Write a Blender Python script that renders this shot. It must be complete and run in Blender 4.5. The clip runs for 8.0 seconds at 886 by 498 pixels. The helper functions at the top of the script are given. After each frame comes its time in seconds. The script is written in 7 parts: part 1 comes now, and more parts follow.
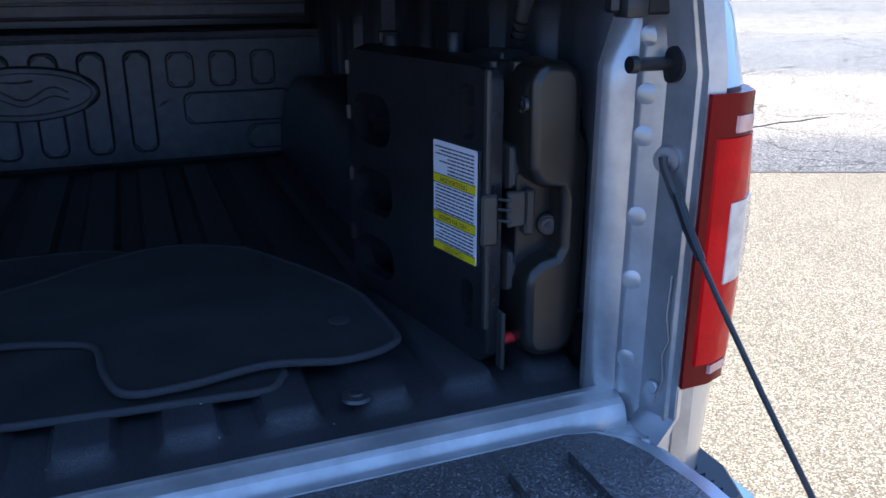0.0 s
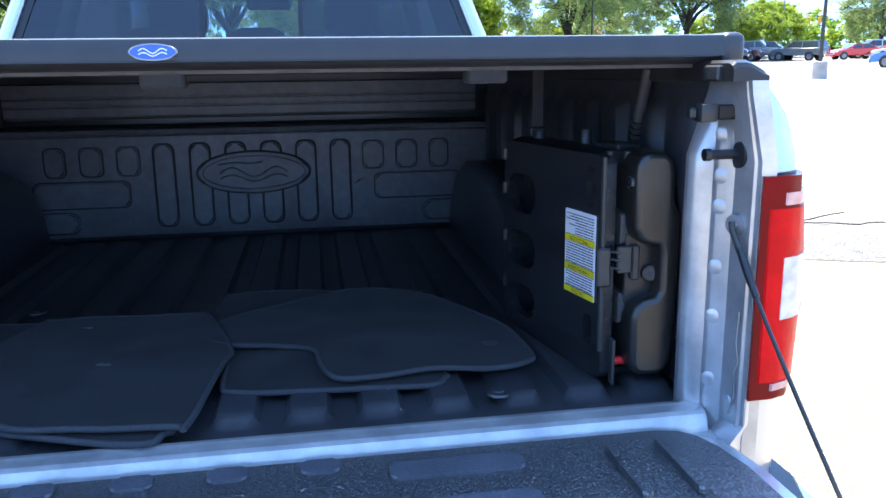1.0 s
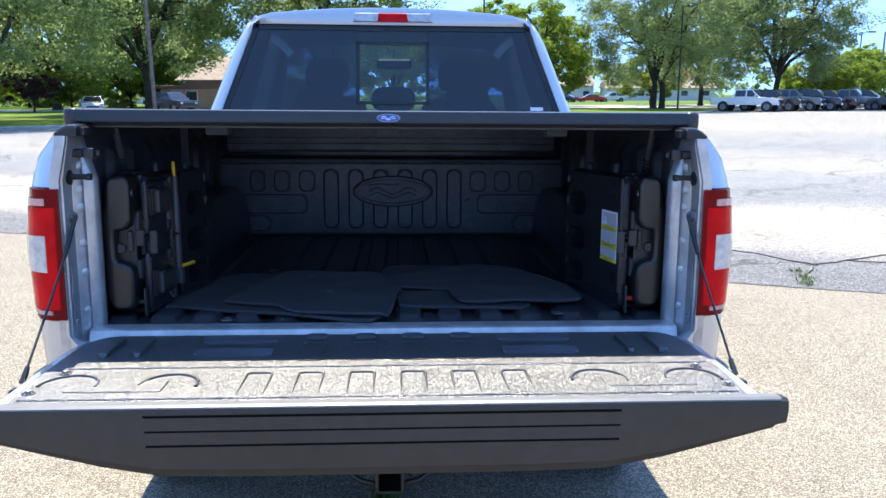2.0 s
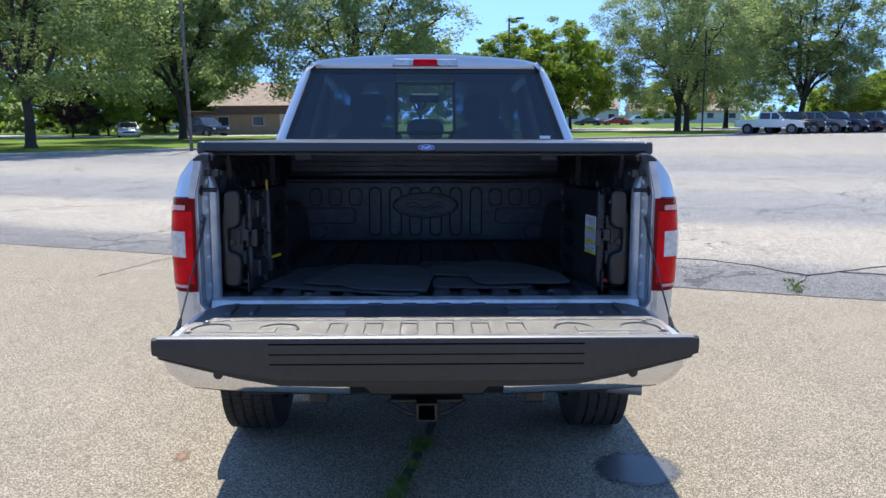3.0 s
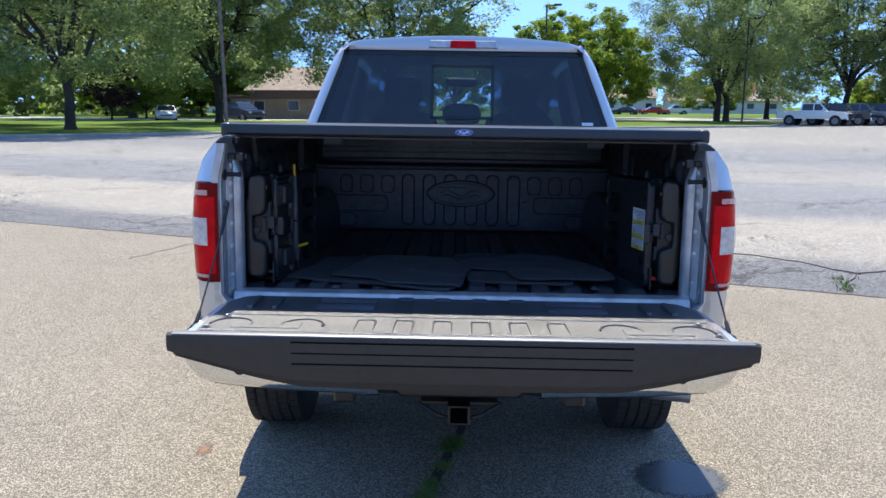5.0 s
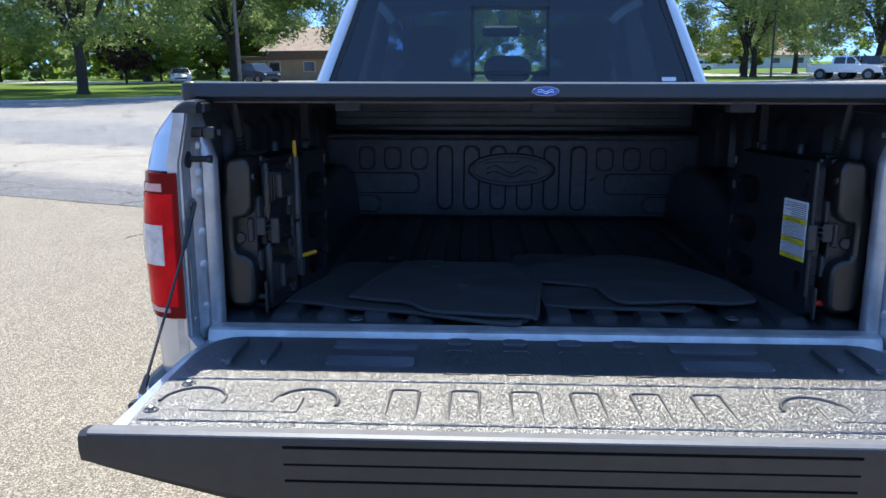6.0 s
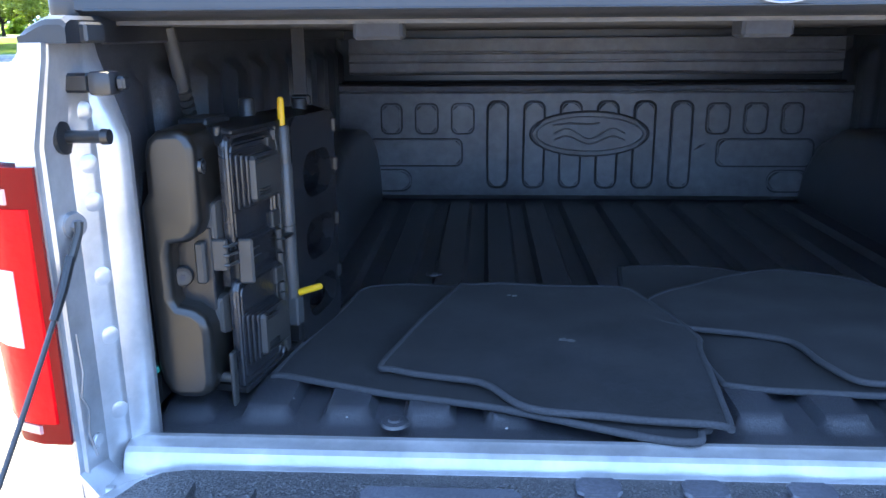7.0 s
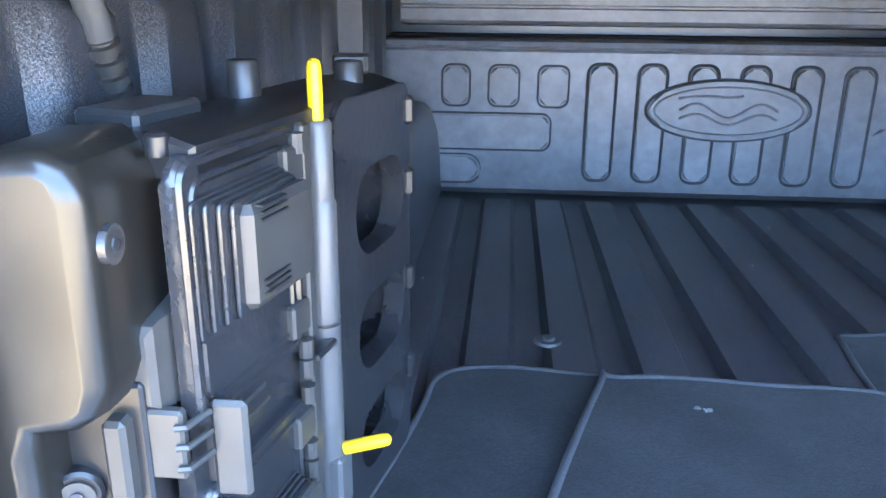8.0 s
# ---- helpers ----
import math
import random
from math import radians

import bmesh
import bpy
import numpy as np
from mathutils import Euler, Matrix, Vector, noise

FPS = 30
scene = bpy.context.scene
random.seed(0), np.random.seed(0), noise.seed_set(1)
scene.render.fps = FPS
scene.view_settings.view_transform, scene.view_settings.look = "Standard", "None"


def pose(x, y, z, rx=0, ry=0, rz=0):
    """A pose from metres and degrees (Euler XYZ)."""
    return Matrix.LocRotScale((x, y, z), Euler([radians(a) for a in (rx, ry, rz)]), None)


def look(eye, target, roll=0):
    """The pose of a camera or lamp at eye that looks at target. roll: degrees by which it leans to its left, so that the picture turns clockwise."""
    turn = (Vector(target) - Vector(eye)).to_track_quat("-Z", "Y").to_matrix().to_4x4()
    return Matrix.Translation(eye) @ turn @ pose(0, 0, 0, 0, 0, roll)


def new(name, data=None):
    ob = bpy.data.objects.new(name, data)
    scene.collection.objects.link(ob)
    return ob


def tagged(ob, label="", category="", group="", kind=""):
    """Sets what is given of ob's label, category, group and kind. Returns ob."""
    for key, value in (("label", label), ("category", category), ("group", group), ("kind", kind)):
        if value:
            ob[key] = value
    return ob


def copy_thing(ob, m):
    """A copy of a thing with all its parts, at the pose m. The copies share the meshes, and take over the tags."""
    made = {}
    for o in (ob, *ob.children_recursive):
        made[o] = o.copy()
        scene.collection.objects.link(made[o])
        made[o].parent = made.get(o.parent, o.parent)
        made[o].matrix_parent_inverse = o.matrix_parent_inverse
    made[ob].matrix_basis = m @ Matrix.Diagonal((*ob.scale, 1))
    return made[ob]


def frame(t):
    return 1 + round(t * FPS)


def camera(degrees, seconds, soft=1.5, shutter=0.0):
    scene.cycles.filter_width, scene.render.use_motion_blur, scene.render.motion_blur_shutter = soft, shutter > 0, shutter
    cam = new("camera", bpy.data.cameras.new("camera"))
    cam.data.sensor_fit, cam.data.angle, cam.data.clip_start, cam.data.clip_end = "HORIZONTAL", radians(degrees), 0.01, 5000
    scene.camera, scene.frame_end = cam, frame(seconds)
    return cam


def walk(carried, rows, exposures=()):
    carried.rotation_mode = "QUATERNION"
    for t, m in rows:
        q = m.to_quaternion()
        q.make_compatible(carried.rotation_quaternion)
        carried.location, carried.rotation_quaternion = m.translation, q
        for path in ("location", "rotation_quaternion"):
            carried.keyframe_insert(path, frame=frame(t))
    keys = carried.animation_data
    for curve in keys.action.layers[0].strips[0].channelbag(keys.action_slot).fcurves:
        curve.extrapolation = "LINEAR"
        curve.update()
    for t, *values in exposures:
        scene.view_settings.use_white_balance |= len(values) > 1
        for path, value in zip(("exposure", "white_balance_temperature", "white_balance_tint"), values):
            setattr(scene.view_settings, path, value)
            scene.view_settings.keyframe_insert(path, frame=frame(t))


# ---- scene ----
# The truck stands a little nose-down and leaning, so all that is given in its own axes is turned by RAKE.
RAKE = pose(0, 0, 0, -1.4, 0.6, 0)
cam = camera(58.8, 8.0)
PATH = [
    (0, (0.278, -0.767, 1.415), (0.96, 0.999, 0.772), -0.2),
    (0.5, (0.228, -0.831, 1.446), (0.802, 1.011, 0.922), -0.4),
    (1, (0.203, -1.125, 1.454), (0.514, 0.802, 1.017), -0.8),
    (1.5, (0.084, -1.603, 1.454), (0.259, 0.349, 1.057), 0.4),
    (1.7, (0.026, -1.82, 1.469), (0.174, 0.14, 1.098), 0.5),
    (2.8, (0.024, -2.801, 1.533), (0.078, -0.823, 1.245), 0.0),
    (3, (-0.009, -2.933, 1.521), (0.039, -0.953, 1.241), 0.1),
    (3.5, (-0.067, -3.13, 1.509), (-0.029, -1.149, 1.237), 0.1),
    (4, (-0.048, -3.142, 1.502), (-0.042, -1.162, 1.221), 0.2),
    (5.3, (-0.02, -2.5, 1.517), (-0.063, -0.53, 1.171), 0.8),
    (5.5, (-0.054, -2.318, 1.506), (-0.116, -0.354, 1.131), 0.3),
    (6, (-0.159, -1.841, 1.502), (-0.238, 0.115, 1.091), 0.1),
    (6.5, (-0.22, -1.37, 1.485), (-0.31, 0.572, 1.015), -0.2),
    (7, (-0.33, -0.943, 1.443), (-0.435, 0.984, 0.918), -0.4),
    (7.5, (-0.460, -0.545, 1.427), (-0.579, 1.364, 0.845), -0.1),
    (8, (-0.508, -0.29, 1.401), (-0.659, 1.602, 0.772), 0.5),
]
EXPOSURES = [(0.0, 2.48, 7000, 8), (0.5, 3.2, 7200, 7), (1.0, 3.42, 7400, 5), (1.5, 2.9, 7100, 5), (1.7, 2.7, 7000, 6), (2.8, 1.92, 7000, 8), (3.5, 1.82, 7000, 8), (4.0, 1.82, 7000, 8), (5.3, 1.87, 6900, 8), (5.5, 1.92, 6900, 8), (6.0, 2.05, 6800, 6), (6.5, 2.3, 6700, 2), (7.0, 4.4, 8300, 6), (7.5, 6.0, 9000, 6), (8.0, 6.7, 9500, 5)]
walk(cam, [(t, RAKE @ look(eye, target, roll)) for t, eye, target, roll in PATH], EXPOSURES)

# ---- world and light ----
SUN_DIR = Vector((-0.067, 0.518, 1.0)).normalized()
world = bpy.data.worlds.new("sky")
world.use_nodes = True
scene.world = world
wn = world.node_tree.nodes
sky = wn.new("ShaderNodeTexSky")
sky.sky_type = "NISHITA"
sky.sun_disc = False
sky.sun_elevation = math.asin(SUN_DIR.z)
sky.sun_rotation = math.atan2(SUN_DIR.x, SUN_DIR.y)
sky.air_density = 0.6
sky.dust_density = 0.0
sky.ozone_density = 4.0
wn["Background"].inputs["Strength"].default_value = 0.15
# clear dry air: the horizon keeps the blue of the sky above it, deepened a little
aim = wn.new("ShaderNodeTexCoord")
lift = wn.new("ShaderNodeVectorMath")
lift.inputs[1].default_value = (0, 0, 0.40)
world.node_tree.links.new(aim.outputs["Generated"], lift.inputs[0])
world.node_tree.links.new(lift.outputs[0], sky.inputs["Vector"])
deep = wn.new("ShaderNodeVectorMath")
deep.operation = "MULTIPLY"
deep.inputs[1].default_value = (0.84, 0.96, 1.05)
world.node_tree.links.new(sky.outputs[0], deep.inputs[0])
world.node_tree.links.new(deep.outputs[0], wn["Background"].inputs["Color"])
sun_data = bpy.data.lights.new("sun", "SUN")
sun_data.energy = 2.0
sun_data.angle = radians(0.53)
sun_data.color = (1.0, 0.965, 0.905)
sun = new("sun", sun_data)
sun.matrix_world = look((0, 0, 30), Vector((0, 0, 30)) - SUN_DIR)


# ---- materials ----
def material(name, color, rough=0.5, metal=0.0, second=None, scale=8.0, bump=0.0, bump_scale=60.0, coat=0.0, spec=0.5, detail=4.0, sheen=0.0, stain=0.0, stain_scale=1.5, deep=0.3, hard=0.15, bias=0.5):
    """A surface with a coarse and a fine variation of colour and a fine relief."""
    m = bpy.data.materials.new(name)
    m.use_nodes = True
    nt = m.node_tree
    b = nt.nodes["Principled BSDF"]
    b.inputs["Roughness"].default_value = rough
    b.inputs["Metallic"].default_value = metal
    b.inputs["Specular IOR Level"].default_value = spec
    b.inputs["Coat Weight"].default_value = coat
    b.inputs["Coat Roughness"].default_value = 0.08
    b.inputs["Sheen Weight"].default_value = sheen
    tc = nt.nodes.new("ShaderNodeTexCoord")
    n1 = nt.nodes.new("ShaderNodeTexNoise")
    n1.inputs["Scale"].default_value = scale
    n1.inputs["Detail"].default_value = detail
    nt.links.new(tc.outputs["Object"], n1.inputs["Vector"])
    mix = nt.nodes.new("ShaderNodeMix")
    mix.data_type = "RGBA"
    mix.inputs["A"].default_value = (*color, 1)
    mix.inputs["B"].default_value = (*(second or [c * 0.8 for c in color]), 1)
    ramp = nt.nodes.new("ShaderNodeMapRange")
    ramp.inputs["From Min"].default_value = bias - hard
    ramp.inputs["From Max"].default_value = bias + hard
    nt.links.new(n1.outputs["Fac"], ramp.inputs["Value"])
    nt.links.new(ramp.outputs["Result"], mix.inputs["Factor"])
    out = mix.outputs["Result"]
    if stain:
        n3 = nt.nodes.new("ShaderNodeTexNoise")
        n3.inputs["Scale"].default_value = stain_scale
        n3.inputs["Detail"].default_value = 6.0
        n3.inputs["Roughness"].default_value = 0.65
        nt.links.new(tc.outputs["Object"], n3.inputs["Vector"])
        r3 = nt.nodes.new("ShaderNodeMapRange")
        r3.inputs["From Min"].default_value = 0.4
        r3.inputs["From Max"].default_value = 0.7
        r3.inputs["To Min"].default_value = 1.0 - stain
        r3.inputs["To Max"].default_value = 1.0 + stain * 0.5
        nt.links.new(n3.outputs["Fac"], r3.inputs["Value"])
        mul = nt.nodes.new("ShaderNodeVectorMath")
        mul.operation = "SCALE"
        nt.links.new(out, mul.inputs[0])
        nt.links.new(r3.outputs["Result"], mul.inputs["Scale"])
        out = mul.outputs[0]
    nt.links.new(out, b.inputs["Base Color"])
    if bump:
        n2 = nt.nodes.new("ShaderNodeTexNoise")
        n2.inputs["Scale"].default_value = bump_scale
        n2.inputs["Detail"].default_value = 3.0
        nt.links.new(tc.outputs["Object"], n2.inputs["Vector"])
        bn = nt.nodes.new("ShaderNodeBump")
        bn.inputs["Strength"].default_value = bump
        bn.inputs["Distance"].default_value = deep / bump_scale
        nt.links.new(n2.outputs["Fac"], bn.inputs["Height"])
        nt.links.new(bn.outputs["Normal"], b.inputs["Normal"])
    return m


def glass(name, tint, rough=0.0, gloss=1.0):
    """A thin pane: tinted see-through with a Fresnel-driven mirror."""
    m = bpy.data.materials.new(name)
    m.use_nodes = True
    nt = m.node_tree
    nt.nodes.remove(nt.nodes["Principled BSDF"])
    tr = nt.nodes.new("ShaderNodeBsdfTransparent")
    tr.inputs["Color"].default_value = (*tint, 1)
    gl = nt.nodes.new("ShaderNodeBsdfGlossy")
    gl.inputs["Roughness"].default_value = rough
    fr = nt.nodes.new("ShaderNodeLayerWeight")
    fr.inputs["Blend"].default_value = 0.5
    pw = nt.nodes.new("ShaderNodeMath")
    pw.operation = "POWER"
    pw.inputs[1].default_value = 5.0
    nt.links.new(fr.outputs["Facing"], pw.inputs[0])
    mu = nt.nodes.new("ShaderNodeMath")
    mu.operation = "MULTIPLY_ADD"
    mu.inputs[1].default_value = 0.55
    mu.inputs[2].default_value = 0.04 * gloss
    nt.links.new(pw.outputs[0], mu.inputs[0])
    ms = nt.nodes.new("ShaderNodeMixShader")
    nt.links.new(mu.outputs[0], ms.inputs[0])
    nt.links.new(tr.outputs[0], ms.inputs[1])
    nt.links.new(gl.outputs[0], ms.inputs[2])
    nt.links.new(ms.outputs[0], nt.nodes["Material Output"].inputs["Surface"])
    return m


SILVER = material("silver_paint", (0.60, 0.61, 0.63), 0.33, 0.65, (0.54, 0.55, 0.57), 900, coat=0.9, bump=0.015, bump_scale=40)
JAMB = material("silver_jamb_paint", (0.60, 0.605, 0.61), 0.30, 0.6, (0.50, 0.505, 0.515), 14, coat=0.4, stain=0.25, stain_scale=9)
LINER = material("spray_bedliner", (0.056, 0.060, 0.070), 0.36, 0.0, (0.036, 0.039, 0.047), 500, bump=0.8, deep=0.35, bump_scale=620, spec=0.8, stain=0.3, stain_scale=5)
LINER_PAD = material("worn_liner_pad", (0.105, 0.110, 0.130), 0.50, 0.0, (0.070, 0.074, 0.090), 200, bump=0.5, deep=0.4, bump_scale=380, spec=0.6, stain=0.3, stain_scale=8)
GATELINER = material("gate_bedliner", (0.085, 0.085, 0.088), 0.40, 0.0, (0.013, 0.014, 0.018), 420, detail=1.0, hard=0.03, bias=0.40, bump=0.8, deep=0.5, bump_scale=400, spec=1.0, stain=0.2, stain_scale=6)


def facets(mat, scale, tilt, ior):
    """Gives a granular coating small glossy facets that face every way, one to a grain."""
    nt = mat.node_tree
    nt.nodes["Principled BSDF"].inputs["IOR"].default_value = ior
    tc = nt.nodes.new("ShaderNodeTexCoord")
    vo = nt.nodes.new("ShaderNodeTexVoronoi")
    vo.inputs["Scale"].default_value = scale
    nt.links.new(tc.outputs["Object"], vo.inputs["Vector"])
    ma = nt.nodes.new("ShaderNodeVectorMath")
    ma.operation = "MULTIPLY_ADD"
    ma.inputs[1].default_value = (2 * tilt,) * 3
    ma.inputs[2].default_value = (-tilt,) * 3
    nt.links.new(vo.outputs["Color"], ma.inputs[0])
    ge = nt.nodes.new("ShaderNodeNewGeometry")
    ad = nt.nodes.new("ShaderNodeVectorMath")
    nt.links.new(ge.outputs["Normal"], ad.inputs[0])
    nt.links.new(ma.outputs[0], ad.inputs[1])
    no = nt.nodes.new("ShaderNodeVectorMath")
    no.operation = "NORMALIZE"
    nt.links.new(ad.outputs[0], no.inputs[0])
    bump = next(n for n in nt.nodes if n.type == "BUMP")
    nt.links.new(no.outputs[0], bump.inputs["Normal"])


facets(GATELINER, 560.0, 0.36, 1.84)
facets(LINER, 1500.0, 0.22, 1.5)
# near-black that stands for shade on the ledge and in the trim grooves
SHADE_BLACK = material("shade_black", (0.003, 0.003, 0.0035), 0.7, 0.0, None, 30, spec=0.1)
MOULDED = material("moulded_black_plastic", (0.150, 0.155, 0.167), 0.38, 0.0, (0.122, 0.127, 0.138), 40, bump=0.25, bump_scale=500, stain=0.25, stain_scale=7)
TRIM = material("charcoal_trim_plastic", (0.031, 0.032, 0.0345), 0.34, 0.0, (0.0255, 0.0265, 0.0285), 30, bump=0.3, bump_scale=700, stain=0.12)
# paler than the trim itself: the sun's glint put into the colour
TRIM_GLINT = material("trim_glint_grey", (0.17, 0.17, 0.172), 0.48, 0.0, (0.14, 0.14, 0.142), 30, spec=1.0, bump=0.2, bump_scale=600, stain=0.15)
CAPBLACK = material("charcoal_moulded_cap", (0.016, 0.0143, 0.0122), 0.29, 0.0, (0.0130, 0.0117, 0.0100), 30, spec=0.6, coat=0.0, bump=0.08, bump_scale=500, stain=0.2)
COVER = material("tonneau_black", (0.036, 0.037, 0.040), 0.34, 0.0, (0.030, 0.031, 0.034), 25, bump=0.15, bump_scale=600, stain=0.1)
CARPET = material("mat_carpet", (0.0142, 0.0160, 0.0198), 1.0, 0.0, (0.0082, 0.0094, 0.0120), 260, bump=0.9, bump_scale=550, sheen=0.1, spec=0.1, stain=0.5, stain_scale=6)
CARPET_EDGE = material("mat_edge_binding", (0.045, 0.047, 0.053), 0.9, 0.0, (0.032, 0.034, 0.039), 300, bump=0.5, bump_scale=700)
BLACK = material("satin_black_plastic", (0.018, 0.0185, 0.020), 0.32, 0.0, (0.013, 0.0135, 0.015), 30, spec=0.5, bump=0.12, bump_scale=300, stain=0.2, stain_scale=10)
GREYPLASTIC = material("grey_plastic", (0.040, 0.0388, 0.0372), 0.42, 0.0, (0.033, 0.0320, 0.0305), 30, bump=0.1, bump_scale=400)
ROD = material("grey_satin_tube", (0.080, 0.081, 0.083), 0.36, 0.1, (0.068, 0.069, 0.071), 20, bump=0.05, bump_scale=300)
GLOSSBLACK = material("glossy_black_plastic", (0.026, 0.027, 0.030), 0.24, 0.0, (0.019, 0.020, 0.023), 30, spec=0.7, bump=0.25, bump_scale=110, stain=0.25, stain_scale=12)
YELLOW = material("yellow_grip", (0.80, 0.44, 0.015), 0.45, 0.0, (0.74, 0.40, 0.015), 30)
REDPIN = material("red_pin", (0.65, 0.02, 0.02), 0.4, 0.0, (0.55, 0.02, 0.02), 30)
# darker plastic, colours in the shade round the bulkhead's relief
EMBOSS_SHADE = material("emboss_shade", (0.040, 0.042, 0.048), 0.5, 0.0, (0.030, 0.032, 0.037), 40, spec=0.3)
GREEN = material("green_plug", (0.02, 0.45, 0.36), 0.4)
STEEL = material("zinc_steel", (0.42, 0.42, 0.43), 0.45, 0.8, (0.33, 0.33, 0.34), 40, stain=0.2, stain_scale=20)
CHROME = material("chrome", (0.78, 0.79, 0.80), 0.09, 1.0, (0.74, 0.75, 0.76), 6, stain=0.06, stain_scale=8)
RUBBER = material("tyre_rubber", (0.022, 0.022, 0.023), 0.75, 0.0, (0.03, 0.029, 0.028), 20, bump=0.3, bump_scale=150, stain=0.3)
CABLE = material("black_cable", (0.034, 0.031, 0.030), 0.42, 0.0, (0.022, 0.021, 0.021), 200, bump=0.5, bump_scale=500)
LENS_RED = material("red_lens", (0.78, 0.002, 0.008), 0.22, 0.0, (0.60, 0.0015, 0.006), 16, spec=0.12, coat=0.03, bump=0.35, bump_scale=70, hard=0.10)
LENS_DARK = material("dark_red_lens", (0.20, 0.001, 0.004), 0.2, 0.0, (0.15, 0.001, 0.003), 10, spec=0.12, coat=0.03)
SMUDGE = material("pale_smudge", (0.16, 0.165, 0.17), 0.95, 0.0, (0.08, 0.083, 0.087), 60, spec=0.1)
LENS_WHITE = material("clear_lens", (0.60, 0.61, 0.63), 0.14, 0.2, (0.42, 0.43, 0.46), 45, coat=0.8, bump=0.3, bump_scale=140)
LENS_PINK = material("pink_clear_lens", (0.62, 0.34, 0.34), 0.16, 0.1, (0.52, 0.22, 0.22), 60, coat=0.6, bump=0.3, bump_scale=140)
LABEL = material("label_white", (0.80, 0.82, 0.86), 0.45, 0.0, (0.76, 0.78, 0.82), 60)

LABEL_YELLOW = material("label_yellow", (0.85, 0.68, 0.02), 0.45, 0.0, (0.80, 0.63, 0.02), 60)
INK = material("label_ink", (0.03, 0.03, 0.04), 0.6)
BADGE = material("badge_blue", (0.015, 0.09, 0.42), 0.2, 0.3, (0.012, 0.08, 0.38), 30, coat=1.0)
LINING = material("lid_lining", (0.10, 0.10, 0.104), 0.95, 0.0, (0.08, 0.08, 0.084), 80, bump=0.3, bump_scale=300)
SEAT = material("seat_cloth", (0.035, 0.036, 0.040), 0.95, 0.0, (0.028, 0.029, 0.033), 120, bump=0.3, bump_scale=300)
PRIVACY = glass("privacy_glass", (0.17, 0.26, 0.36), gloss=1.6)
SLIDERGLASS = glass("slider_glass", (0.52, 0.62, 0.68), gloss=1.2)
DARKGLASS = glass("dark_side_glass", (0.26, 0.30, 0.34), gloss=1.2)
CLEARGLASS = glass("clear_glass", (0.92, 0.95, 0.94))


# ---- mesh helpers ----
class Bm:
    """Collects simple solids in one bmesh."""

    def __init__(self):
        self.b = bmesh.new()

    def box(self, x0, x1, y0, y1, z0, z1, bevel=0.0, seg=1, m=None):
        r = bmesh.ops.create_cube(self.b, size=1.0)
        vs = r["verts"]
        for v in vs:
            v.co = Vector((x0 + (v.co.x + 0.5) * (x1 - x0), y0 + (v.co.y + 0.5) * (y1 - y0), z0 + (v.co.z + 0.5) * (z1 - z0)))
            if m:
                v.co = m @ v.co
        if bevel:
            es = list({e for v in vs for e in v.link_edges})
            bmesh.ops.bevel(self.b, geom=es, offset=bevel, segments=seg, affect="EDGES", profile=0.5)
        return self

    def loft(self, rings, close=True, cap=True):
        """Joins rings of equal length with quads."""
        vs = [[self.b.verts.new(p) for p in ring] for ring in rings]
        n = len(vs[0])
        for a, c in zip(vs, vs[1:]):
            for i in range(n if close else n - 1):
                j = (i + 1) % n
                self.b.faces.new((a[i], a[j], c[j], c[i]))
        if cap and close:
            self.b.faces.new(list(reversed(vs[0])))
            self.b.faces.new(vs[-1])
        return self

    def tube(self, pts, r, n=10, cap=True):
        """A round bar through points; r is a number or one for each point."""
        pts = [Vector(p) for p in pts]
        rings = []
        side = None
        for i, p in enumerate(pts):
            d = (pts[min(i + 1, len(pts) - 1)] - pts[max(i - 1, 0)]).normalized()
            if side is None:
                side = d.cross(Vector((0, 0, 1)) if abs(d.z) < 0.9 else Vector((1, 0, 0))).normalized()
            side = (side - d * side.dot(d)).normalized()
            up = d.cross(side)
            rr = r[i] if isinstance(r, (list, tuple)) else r
            rings.append([p + rr * (math.cos(2 * math.pi * k / n) * side + math.sin(2 * math.pi * k / n) * up) for k in range(n)])
        return self.loft(rings, True, cap)

    def prism(self, outline, axis, lo, hi, bevel=0.0, m=None, seg=1):
        """A flat outline of (u, v) pairs, pushed along an axis: x gives (y, z), y gives (x, z), z gives (x, y)."""
        def at(u, v, w):
            p = Vector({"x": (w, u, v), "y": (u, w, v), "z": (u, v, w)}[axis])
            return m @ p if m else p
        a = [self.b.verts.new(at(u, v, lo)) for u, v in outline]
        c = [self.b.verts.new(at(u, v, hi)) for u, v in outline]
        f1, f2 = self.b.faces.new(a), self.b.faces.new(list(reversed(c)))
        n = len(a)
        for i in range(n):
            self.b.faces.new((a[i], c[i], c[(i + 1) % n], a[(i + 1) % n]))
        if bevel:
            es = list(f1.edges) + list(f2.edges)
            bmesh.ops.bevel(self.b, geom=es, offset=bevel, segments=seg, affect="EDGES", profile=0.5)
        return self

    def disc(self, centre, axis, r, length, n=20, bevel=0.0):
        """A short round plug along an axis vector from its centre."""
        a, c = Vector(axis).normalized(), Vector(centre)
        if bevel:
            return self.tube([c, c + a * (length - bevel), c + a * length], [r, r, r - bevel], n)
        return self.tube([c, c + a * length], r, n)

    def grid(self, nu, nv, f):
        """A sheet of nu x nv quads from f(u, v) with u, v in 0..1."""
        vs = [[self.b.verts.new(f(i / nu, j / nv)) for j in range(nv + 1)] for i in range(nu + 1)]
        for i in range(nu):
            for j in range(nv):
                self.b.faces.new((vs[i][j], vs[i + 1][j], vs[i + 1][j + 1], vs[i][j + 1]))
        return self


